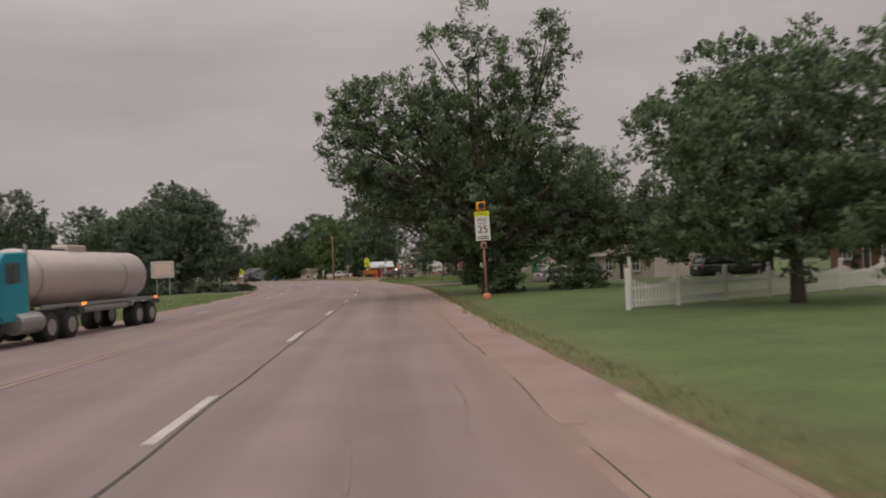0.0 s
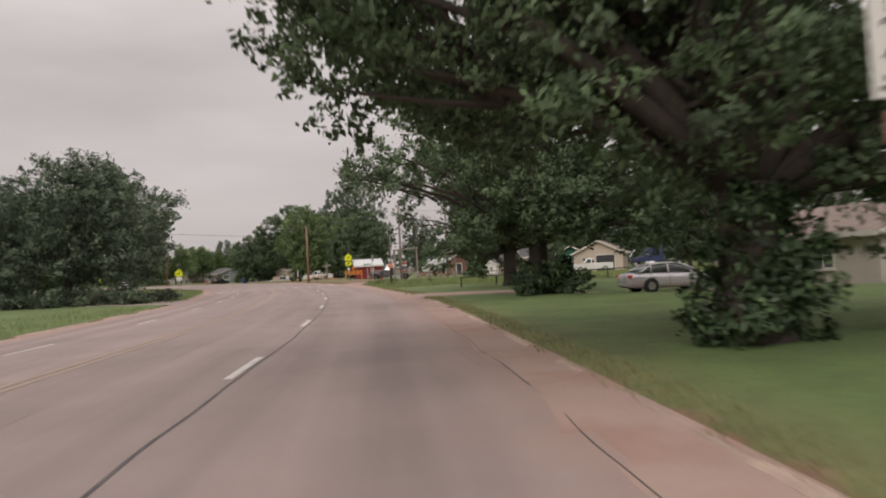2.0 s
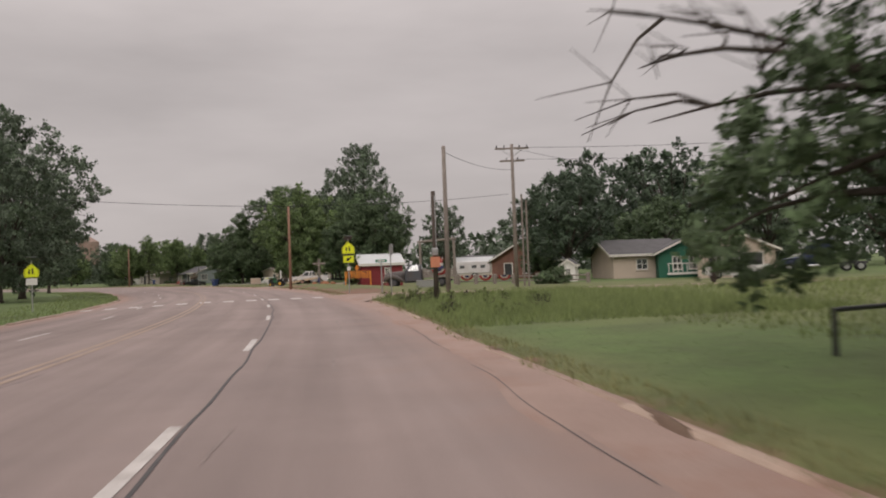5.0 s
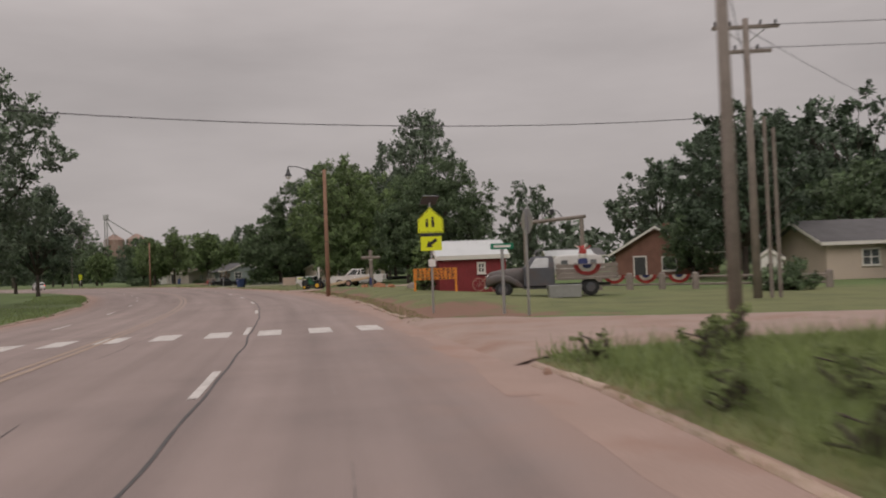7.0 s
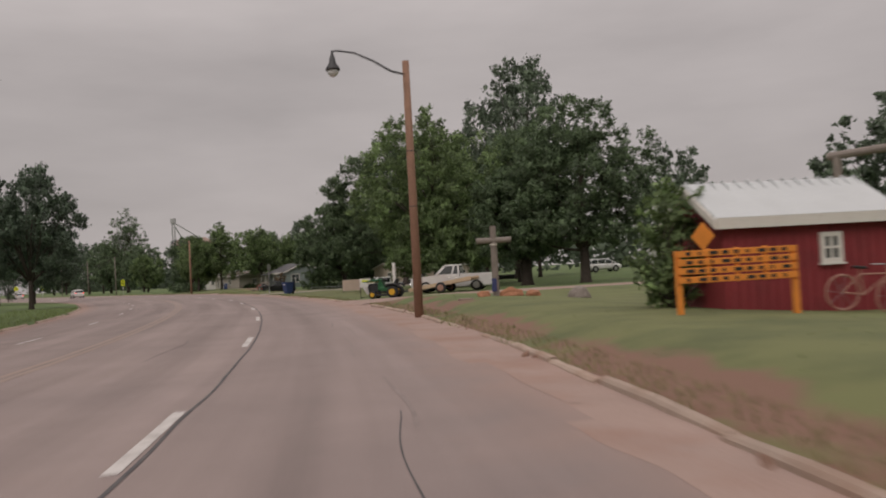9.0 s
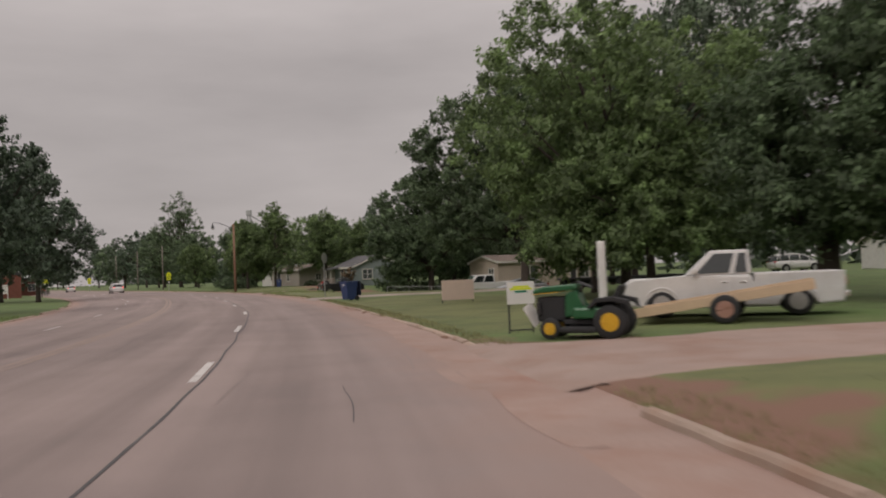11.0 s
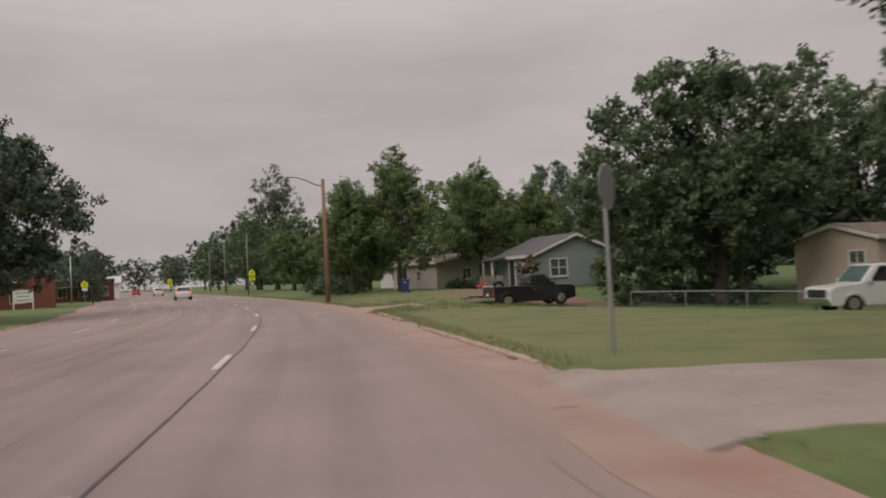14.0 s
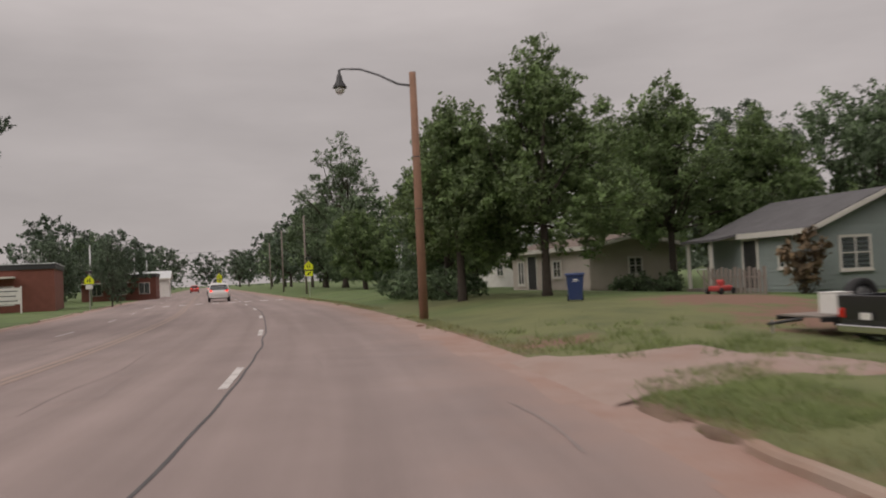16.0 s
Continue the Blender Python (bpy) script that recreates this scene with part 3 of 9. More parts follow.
# a dirty, uneven edge where silt lies over the joint
random.seed(23)
for k in range(60):
    s = S0 - 4 + k * 4.3 + random.uniform(-1.5, 1.5)
    band("silt_patch", s, s + random.uniform(1.5, 4.5), EDGE + random.uniform(-0.12, 0.15), random.uniform(0.15, 0.4), 0.0015 + 0.0015 * (k % 2), GUTTER, road, wobble=0.25, step=0.3)

# fine cracks in the lanes
random.seed(41)
for k in range(26):
    s = S0 + 2 + k * 11 + random.uniform(-4, 4)
    band("crack", s, s + random.uniform(3, 12), random.choice((-8.2, -6.3, -5.2, -4.4, -2.6)) + random.uniform(-0.3, 0.3), random.uniform(0.008, 0.018), 0.0043, TAR, road, wobble=0.16, step=0.4)
# oil drips and patched spots down the middle of the lanes
STAIN = mat("oil_stained_asphalt", (0.215, 0.172, 0.158), 0.8, spread=0.3, grain=4, fine=30, bump=0.2, dirt=(0.24, 0.19, 0.175), dirt_scale=3.0, dirt_amount=0.9)
random.seed(77)
for k in range(70):
    s = S0 + 4 + k * 4.1 + random.uniform(-2, 2)
    band("stain", s, s + random.uniform(1.2, 4.5), random.choice((1.75, 1.95, 2.1, 0.9, 3.1, -1.8, -5.2)) + random.uniform(-0.3, 0.3), random.uniform(0.02, 0.05), 0.0036, STAIN, road, wobble=0.16, step=0.2)
# crosswalk bars
CROSS_S = beside(-13.4, 115.9)[0]
for k in range(11):
    d = 3.0 - 1.27 * k
    band("crosswalk_bar", CROSS_S - 0.95, CROSS_S + 0.95, d, 0.58, 0.006, PAINT_WHITE, road, step=0.5)
CROSS2 = beside(-95.7, 270.4)[0] - 3
for k in range(11):
    band("crosswalk_bar", CROSS2 - 0.95, CROSS2 + 0.95, 3.0 - 1.27 * k, 0.58, 0.006, PAINT_WHITE, road, step=0.5)
# cracks sealed across the lanes
random.seed(9)
for k in range(18):
    s = S0 - 5 + k * 11.7 + random.uniform(-3, 3)
    d = random.choice((-2.6, -1.7, 1.2, 2.1, -5.5))
    band("crack", s, s + random.uniform(2, 7), d, 0.014, 0.004, TAR, road, wobble=0.22, step=0.4)


# ---- drives and the side street ----
SPREAD = [k / 10 - 1 for k in range(21)]
def drive(name, line, widths, material, label, lift=0.03, category="driveway"):
    """A paved way along a line, laid on the ground and down to the gutter."""
    es, ep = spline(line, 0.2)
    tan = np.gradient(ep, axis=0)
    tan /= np.linalg.norm(tan, axis=1, keepdims=True)
    verts, faces = [], []
    for i in range(len(ep)):
        w = (np.interp(es[i], [q[0] for q in widths], [q[1] for q in widths]) if isinstance(widths[0], tuple) else np.interp(es[i], np.linspace(0, es[-1], len(widths)), widths)) / 2
        for k in SPREAD:
            x, y = ep[i, 0] + tan[i, 1] * w * k, ep[i, 1] - tan[i, 0] * w * k
            s, d = beside(x, y)
            e = d = d if d > 0 else d - far_shift(s)
            if d > 0:
                e = d - wander(s)
                z = (verge(s, e) if e < KERB_OUT + 0.06 else land_at(s, d)) + (lift + 0.05) * smooth((e - EDGE - 0.2) / 0.4) - 0.05
            else:
                z = (crown(d) if d > LEFT_IN else land_at(s, min(d, LEFT_OUT - 0.03) + far_shift(s))) + (lift + 0.05) * smooth((LEFT_EDGE - d) / 0.4) - 0.05
            if e > KERB_OUT + 0.3 if d > 0 else d < LEFT_OUT - 0.3:
                z -= 0.13 if abs(k) > 0.99 or i > len(ep) - 2 else 0.018 * (1 + noise.noise(Vector((x * 1.3, y * 1.3, 0)))) * (abs(k) > 0.85)
            verts.append((x, y, z))
        if i:
            a = 21 * (i - 1)
            faces += [(a + k, a + k + 1, a + k + 22, a + k + 21) for k in range(20)]
    return tagged(part(name, mesh_from(name, verts, faces, material, True), material), label, category, kind="structure")


def gap(x, y, half):
    s = beside(x, y)[0]
    return (s - half, s + half)


GRAVEL = mat("pale_gravel", (0.30, 0.25, 0.22), 0.95, spread=0.2, grain=0.8, fine=18, bump=0.6, bump_scale=30, dirt=(0.2, 0.16, 0.13), dirt_scale=0.6, dirt_amount=0.6)
drive("driveway_1", [(-3.0, 69.0), (-1.4, 68.9), (1.0, 67.6), (6, 66.6), (9, 69.2), (12, 70.6), (17, 71)], [4.6, 3.9, 3.0, 2.6, 2.6, 2.8, 3], CONCRETE, "worn concrete drive across a lawn")
drive("side_street", [(-11.4, 112.5), (-8.6, 112.4), (-6, 112.4), (-2, 112.3), (6, 112.0), (25, 112), (60, 111), (110, 108)], [(0, 13.0), (2.6, 11.4), (4.6, 8.6), (7, 6.6), (12, 5.4), (110, 5.4)], CONCRETE, "pale worn concrete side street", 0.035, "street")
drive("driveway_2", [(-24.6, 160.6), (-21.5, 161.4), (-17, 163.6), (-8, 166.6), (10, 170)], [6.2, 4.2, 3.6, 3.4, 3.4], CONCRETE, "worn concrete drive beside parked machines")
drive("driveway_3", [(-42.8, 196.6), (-39.6, 197.7), (-34.5, 198.6), (-29.5, 204), (-29.5, 214), (-32, 222)], [5.2, 3.6, 3.6, 4.2, 6.5, 9.0], GRAVEL, "pale gravel drive to a mobile home", 0.02)
drive("driveway_4", [(-57.6, 220.6), (-54.6, 222.6), (-53.2, 223.6)], [5.0, 3.8, 3.4], CONCRETE, "broken concrete drive in bare soil", 0.03)
drive("side_street_left", [(-14.0, 85.0), (-19, 86.5), (-27, 89.5), (-45, 97), (-80, 112)], [9, 6, 5.4, 5.4, 5.4], ASPHALT, "grey asphalt side street", 0.016, "street")
GAPS = [gap(-1.6, 69.0, 2.3), gap(-8.6, 112.3, 5.2), gap(-23.2, 160.4, 3.0), gap(-41.6, 197.3, 2.6), gap(-56.2, 221.4, 2.4), gap(-70, 238, 3.5), gap(-125, 302, 6)]
LEFT_GAPS = [gap(-8, 82.5, 4.6), gap(-29, 152, 4), gap(-75, 232, 4)]


def kerb_line(name, d0, d1, gaps, label):
    """Kerb stones of poured concrete, uneven and chipped, down at the drives."""
    random.seed(12)
    root = thing(name, pose(0, 0, 0), label, "kerb", kind="structure")
    s, last = S0 - 24, S0 + 330
    while s < last:
        length = random.choice((1.4, 2.2, 2.6, 3.2))
        mid = s + length / 2
        if not any(a < mid < b for a, b in gaps) and not (d0 > 0 and 226.0 < mid - S0 < 231) and random.random() > (0.3 if mid - S0 < 104 else 0.9 if 231 < mid - S0 < 262 and d0 > 0 else 0.2 if mid - S0 > 205 else 0.08):
            near = min([min(abs(mid - a), abs(mid - b)) for a, b in gaps] + [9])
            worn = 0.45 if mid - S0 < 104 else 1.0
            top = 0.07 * worn * min(1.0, near / 1.6 + 0.15) + random.uniform(-0.03, 0.012) * worn
            push, tilt = random.uniform(-0.03, 0.03), random.uniform(-0.02, 0.02)
            sgn = 1 if d1 > d0 else -1
            prof = [(d0, -0.06), (d0 + sgn * 0.025, top - 0.03), (d0 + sgn * 0.06, top), (d1 - sgn * 0.02, top + 0.004), (d1, top - 0.02), (d1, -0.1)]
            bm = bmesh.new()
            rings = []
            for i in range(7):
                q = s + 0.02 + (length - 0.04) * i / 6
                chip = 1 - 0.75 * max(0, noise.noise(Vector((q * 1.7, d0, 4)))) - 0.25 * max(0, noise.noise(Vector((q * 6.0, d0, 1))))
                rings.append([bm.verts.new(along(q, d + push + tilt * (i / 6 - 0.5) + 0.02 * noise.noise(Vector((q * 4, d, 9))) + (wander(q) if d > 0 else far_shift(q)), z * (chip if z > 0 else 1) + crown(d))) for d, z in prof])
            for a, b in zip(rings, rings[1:]):
                for k in range(len(prof) - 1):
                    bm.faces.new((a[k], a[k + 1], b[k + 1], b[k]))
            bm.faces.new(rings[0])
            bm.faces.new(rings[-1][::-1])
            part("kerb_stone", bm, KERB, root)
        s += length


kerb_line("kerb_right", KERB_IN, KERB_OUT, GAPS, "chipped concrete kerb beside the gutter")
kerb_line("kerb_left", LEFT_IN, LEFT_OUT, LEFT_GAPS, "chipped concrete kerb beside the gutter")


def kerb_soil():
    """Low crumbs and tongues of soil washed over the kerb."""
    random.seed(31)
    bm = bmesh.new()
    s = S0 - 4
    while s < S0 + 290:
        s += random.uniform(0.25, 1.5) if S0 + 104 < s < S0 + 165 else random.uniform(0.9, 3.0) if s < S0 + 104 else random.uniform(0.8, 3.2)
        if any(a < s < b for a, b in GAPS):
            continue
        c = along(s, KERB_OUT + wander(s) + (random.uniform(-0.14, 0.16) if s > S0 + 104 else random.uniform(0.0, 0.3)))
        w, l_, h = random.uniform(0.03, 0.09), random.uniform(0.06, 0.5), random.uniform(0.015, 0.04)
        t = radians(heading(s)) + random.uniform(-0.5, 0.5)
        rings = []
        for q, f in ((0.0, 1.0), (0.55, 0.72), (1.0, 0.25)):
            ring = []
            for k in range(9):
                a = k * math.tau / 9
                r = f * (1 + 0.8 * noise.noise(Vector((s, a * 2, q))))
                u, v = math.cos(a) * w * r, math.sin(a) * l_ * r
                ring.append(bm.verts.new((c.x + u * math.cos(t) - v * math.sin(t), c.y + u * math.sin(t) + v * math.cos(t), 0.0 + h * q + 0.03 * (q > 0) - 0.02)))
            rings.append(ring)
        for r0, r1 in zip(rings, rings[1:]):
            for k in range(9):
                bm.faces.new((r0[k], r0[(k + 1) % 9], r1[(k + 1) % 9], r1[k]))
        bm.faces.new(rings[-1])
    tagged(part("kerb_soil", bm, DIRT, smooth=True), "crumbs of red soil washed over the kerb", "soil", kind="stuff")


kerb_soil()


def scour(s, d, wide, long):
    """A washed-out hollow of dark soil where the kerb has broken away."""
    c = along(s, d)
    t = radians(heading(s)) + random.uniform(-0.15, 0.15)
    bm = bmesh.new()
    rings = []
    for q, f in ((0.0, 1.0), (0.6, 0.8), (1.0, 0.35)):
        ring = []
        for k in range(18):
            a = k * math.tau / 18
            r = f * (1 + 0.35 * noise.noise(Vector((s, a * 1.5, q))) + 0.2 * noise.noise(Vector((s * 3, a * 4, q))))
            u, v = math.cos(a) * wide * r, math.sin(a) * long * r
            ring.append(bm.verts.new((c.x + u * math.cos(t) - v * math.sin(t), c.y + u * math.sin(t) + v * math.cos(t), -0.02 + 0.075 * q + 0.02 * noise.noise(Vector((u * 6, v * 6, s))))))
        rings.append(ring)
    for r0, r1 in zip(rings, rings[1:]):
        for k in range(18):
            bm.faces.new((r0[k], r0[(k + 1) % 18], r1[(k + 1) % 18], r1[k]))
    bm.faces.new(rings[-1])
    tagged(part("soil_patch", bm, SCOUR, smooth=True), "patch of dark washed-out soil at a broken kerb", "soil", "washed-out soil patches")


random.seed(17)
SCOUR = mat("dark_wet_soil", (0.15, 0.1, 0.07), 0.97, spread=0.35, grain=3, fine=25, bump=0.8, bump_scale=16)
for s, d, w, l in ((63.3, 4.75, 0.1, 0.7), (56.4, 4.72, 0.12, 0.9), (48.3, 4.75, 0.1, 0.8), (74.6, 4.6, 0.09, 0.8), (81.2, 4.5, 0.08, 1.0), (69.0, 5.55, 0.12, 1.1), (66.8, 5.6, 0.14, 0.8), (97.5, 4.7, 0.18, 0.9), (94.0, 4.75, 0.16, 0.7), (228.6, 4.6, 0.22, 0.5), (229.6, 5.0, 0.2, 0.4)):
    scour(S0 + s, d, w, l)
for s, d, w, l in ((227.2, 4.5, 0.26, 0.8), (225.9, 4.4, 0.1, 0.5), (229.6, 5.2, 0.2, 0.4)):
    scour(S0 + s, d, w, l)
# ---- trees ----
RNG = np.random.default_rng(5)


def leaf_mesh(name, centres, size, material, droop=0.35, slim=0.5, out=None, tone=None, corners=4):
    """Leaves: folded diamonds (or plain triangles) at the centres, lit as the sprays that they make up."""
    n = len(centres)
    u = RNG.normal(size=(n, 3))
    u[:, 2] -= droop
    u /= np.linalg.norm(u, axis=1, keepdims=True)
    v = np.cross(u, RNG.normal(size=(n, 3)))
    v /= np.linalg.norm(v, axis=1, keepdims=True)
    w = np.cross(u, v)
    if out is not None:
        turn = np.sign(np.sum(w * out, axis=1, keepdims=True))
        turn[turn == 0] = 1
        v, w = v * turn, w * turn
    k = (size * RNG.uniform(0.65, 1.35, n))[:, None]
    c = centres
    if corners == 4:
        q = np.stack([c - u * k * 0.5, c - v * k * slim * 0.5 + w * k * 0.08, c + u * k * 0.5, c + v * k * slim * 0.5 + w * k * 0.08], 1)
    else:
        q = np.stack([c - v * k * slim * 0.6 - u * k * 0.4, c + u * k * 0.6, c + v * k * slim * 0.6 - u * k * 0.4], 1)
    q = q.reshape(-1, 3)
    me = bpy.data.meshes.new(name)
    me.vertices.add(corners * n)
    me.vertices.foreach_set("co", q.astype(np.float32).ravel())
    me.loops.add(corners * n)
    me.loops.foreach_set("vertex_index", np.arange(corners * n, dtype=np.int32))
    me.polygons.add(n)
    me.polygons.foreach_set("loop_start", np.arange(0, corners * n, corners, dtype=np.int32))
    me.materials.append(material)
    if tone is None:
        tone = np.ones(n)
    me.attributes.new("tone", "FLOAT", "FACE").data.foreach_set("value", tone.astype(np.float32))
    me.update()
    if out is not None:
        m = out + w * 0.45
        m /= np.linalg.norm(m, axis=1, keepdims=True)
        me.polygons.foreach_set("use_smooth", [True] * n)
        me.normals_split_custom_set_from_vertices(np.repeat(m, corners, axis=0).tolist())
    return me


def clumps(lobes, count, gaps=0.0):
    """Centres of sprays, gathered in puffs that sit on the lobes with dark gaps between them, and the way out at each."""
    area = np.array([(l[3] * l[4] + l[4] * l[5] + l[3] * l[5]) for l in lobes])
    area = area ** 0.85
    pick = RNG.choice(len(lobes), count, p=area / area.sum())
    puffs = []
    for k, l in enumerate(lobes):
        mean = (l[3] * l[4] * l[5]) ** (1 / 3)
        n = int(np.clip(7 + 5 * mean, 7, 24))
        rows = []
        for i in range(n):
            z = 1 - 2 * (i + 0.5) / n
            a = i * 2.39996 + k * 1.7 + RNG.uniform(-0.4, 0.4)
            d = np.array([math.cos(a) * math.sqrt(1 - z * z), math.sin(a) * math.sqrt(1 - z * z), z]) + RNG.normal(size=3) * 0.16
            d /= np.linalg.norm(d)
            r = RNG.uniform(0.62, 0.92) * (1 + 0.22 * noise.noise(Vector((d[0] * 1.9 + k * 7, d[1] * 1.9, d[2] * 1.9))))
            size = mean * RNG.uniform(0.26, 0.46) + 0.08
            rows.append((np.array(l[:3]) + d * np.array(l[3:6]) * r, size, d))
        puffs.append(rows)
    at, way = np.zeros((count, 3)), np.zeros((count, 3))
    for i, k in enumerate(pick):
        if RNG.random() < 0.12 - gaps * 0.25:
            d = RNG.normal(size=3)
            d /= np.linalg.norm(d)
            at[i], way[i] = np.array(lobes[k][:3]) + d * np.array(lobes[k][3:6]) * RNG.uniform(0.25, 0.75), d
            continue
        c, size, d = puffs[k][RNG.integers(len(puffs[k]))]
        e = RNG.normal(size=3) + d * 0.75 + np.array([0, 0, 0.35])
        e /= np.linalg.norm(e)
        at[i] = c + e * size * np.array([1.0, 1.0, 0.72]) * (0.55 + 0.5 * RNG.random() ** 0.6)
        way[i] = d * 0.45 + e * 0.75
        way[i] /= np.linalg.norm(way[i])
    return at, way


def sprays(at, way, per, spread, droop=0.0, low=0.15):
    """Leaves gathered along short twigs that point out and up: places, lit side and tone of each."""
    n = len(at)
    axis = way * 0.8 + RNG.normal(size=(n, 3)) * 0.45 + np.array([0, 0, 0.3 - droop])
    axis /= np.linalg.norm(axis, axis=1, keepdims=True)
    long = spread * RNG.uniform(1.3, 2.9, n)
    wide = spread * RNG.uniform(0.55, 1.0, n)
    t = RNG.uniform(-0.55, 0.5, (n, per))
    off = RNG.normal(size=(n, per, 3)) * np.array([1, 1, 0.7]) * (wide[:, None] * (0.75 - 0.6 * t))[:, :, None] * 0.62
    pts = at[:, None] + axis[:, None] * (t * long[:, None])[:, :, None] + off
    face = way[:, None] * 0.75 + off / (wide[:, None, None] + 1e-6) * 0.55 + np.array([0, 0, 0.45])
    face /= np.linalg.norm(face, axis=2, keepdims=True)
    fresh = np.where(RNG.random(n) < 0.22, RNG.uniform(1.25, 1.75, n), RNG.uniform(0.68, 1.2, n))
    tone = fresh[:, None] * RNG.uniform(0.8, 1.2, (n, per))
    pts = pts.reshape(-1, 3)
    pts[:, 2] = np.maximum(pts[:, 2], low)
    return pts, face.reshape(-1, 3), tone.reshape(-1)


def limb_line(a, b, bend, steps=5):
    a, b = Vector(a), Vector(b)
    side = Vector(RNG.normal(size=3)) * bend
    return [a.lerp(b, t) + side * math.sin(math.pi * t) + Vector((0, 0, 0.12 * (b - a).length * math.sin(math.pi * t) * 0.6)) for t in np.linspace(0, 1, steps)]


def tree(at, label, trunk_r, fork, lobes, count, per, leaf, material, spread=0.38, twigs=60, name="tree", droop=0.35, lean=(0, 0), bare=0, slim=0.5, z=None, dead=(), gaps=0.12, corners=4):
    """A tree: a tapered trunk that forks into limbs, and a crown of leaves. lobes: x, y, z, rx, ry, rz from the foot."""
    x, y = at
    root = thing(name, pose(x, y, (land(x, y) if z is None else z) - 0.06), label, "tree")
    bm = bmesh.new()
    top = Vector((lean[0], lean[1], fork))
    tube([(0, 0, -0.1), (lean[0] * 0.1, lean[1] * 0.1, fork * 0.12), (lean[0] * 0.45, lean[1] * 0.45, fork * 0.5), top], [trunk_r * 1.45, trunk_r * 1.08, trunk_r * 0.92, trunk_r * 0.85], 12, bm)
    for l in lobes:
        c = Vector(l[:3])
        size = max(0.25, min(0.62, (l[3] * l[4]) ** 0.5 / 5)) * trunk_r
        pts = limb_line(top - Vector((0, 0, 0.2)), c, 0.25)
        tube(pts, [size * f for f in (1.15, 0.95, 0.75, 0.5, 0.25)], 7, bm)
    cs, way = clumps(lobes, count, gaps)
    for i in RNG.choice(count, min(twigs, count), replace=False):
        near = min(lobes, key=lambda l: sum((cs[i][k] - l[k]) ** 2 for k in range(3)))
        start = Vector(near[:3]).lerp(top, 0.35)
        tube(limb_line(start, cs[i], 0.15, 4), [trunk_r * 0.16, trunk_r * 0.1, trunk_r * 0.06, 0.012], 5, bm)
    for i in range(bare):
        a = RNG.uniform(0, math.tau)
        c = Vector(lobes[i % len(lobes)][:3])
        tube(limb_line(c, c + Vector((math.cos(a) * 3, math.sin(a) * 3, RNG.uniform(-0.5, 1.5))), 0.3, 5), [0.07, 0.05, 0.03, 0.02, 0.01], 5, bm)
    for a, b in dead:
        line = limb_line(a, b, 0.15, 6)
        tube(line, [0.07, 0.055, 0.042, 0.03, 0.02, 0.008], 6, bm)
        for q in (1, 2, 3, 4, 4):
            tip = line[q] + Vector(RNG.normal(size=3)) * 0.55 + (Vector(b) - Vector(a)) * 0.22 + Vector((0, 0, 0.15))
            fork2 = limb_line(line[q], tip, 0.12, 4)
            tube(fork2, [0.028, 0.02, 0.012, 0.005], 5, bm)
            for _ in range(3):
                tube([fork2[2], fork2[2] + (Vector(b) - Vector(a)).normalized() * 0.3 + Vector(RNG.normal(size=3)) * 0.22], [0.01, 0.004], 4, bm)
    part("trunk", bm, BARK, root, smooth=True)
    pts, face, tone = sprays(cs, way, per, spread, droop - 0.35)
    part("crown", leaf_mesh("crown", pts, leaf, material, droop, slim, face, tone, corners), material, root)
    return root


def round_lobes(height, radius, low, n, seed, squash=0.8):
    """Lobes that fill a crown from low to height."""
    r = random.Random(seed)
    mid, half = (height + low) / 2, (height - low) / 2
    out = []
    for i in range(n):
        t = (i + 0.5) / n * 2 - 1
        ring = radius * math.sqrt(max(1 - (t * 0.92) ** 2, 0.05)) * 0.62
        a = i * 2.4 + r.uniform(-0.4, 0.4)
        k = r.uniform(0.40, 0.56)
        out.append((ring * math.cos(a), ring * math.sin(a), mid + t * half * 0.72, radius * k, radius * k, max(half * k * squash, radius * k * 0.6)))
    # leaders and side boughs that break the outline
    for i in range(7):
        a, up = r.uniform(0, math.tau), r.uniform(0.15, 0.96)
        ring = radius * math.sqrt(max(1 - up * up, 0)) * 0.98
        w = radius * r.uniform(0.10, 0.17)
        out.append((ring * math.cos(a), ring * math.sin(a), mid + up * half * 1.04, w, w, w * r.uniform(1.1, 1.9)))
    out.append((r.uniform(-0.2, 0.2) * radius, r.uniform(-0.2, 0.2) * radius, height * 0.97, radius * 0.15, radius * 0.15, radius * 0.26))
    return out


BIG = "large old leafy tree with a dark dense crown on the lawn"
# the round tree in the fenced lawn
tree((9.3, 21.6), "round dense tree with a dark trunk by a picket fence", 0.19, 1.5, [(0, 0, 3.9, 3.6, 3.6, 2.3), (-2.0, 0.6, 2.8, 2.3, 2.4, 1.6), (2.2, -0.4, 2.8, 2.4, 2.4, 1.7), (0.3, 1.2, 5.6, 1.9, 1.9, 1.2), (1.9, 0, 5.4, 1.3, 1.4, 1.0), (-0.6, -1.5, 2.4, 2.1, 2.1, 1.3), (3.0, 0, 6.6, 0.9, 0.9, 0.7), (-2.6, 0, 4.6, 1.6, 1.6, 1.2), (1.6, -1.0, 2.2, 1.3, 1.2, 0.6), (-1.6, 0.6, 2.1, 1.2, 1.2, 0.5), (0.2, 1.8, 2.2, 1.4, 1.2, 0.6), (3.2, 0.4, 2.3, 1.0, 1.0, 0.6)], 1700, 42, 0.13, LEAF, 0.24)
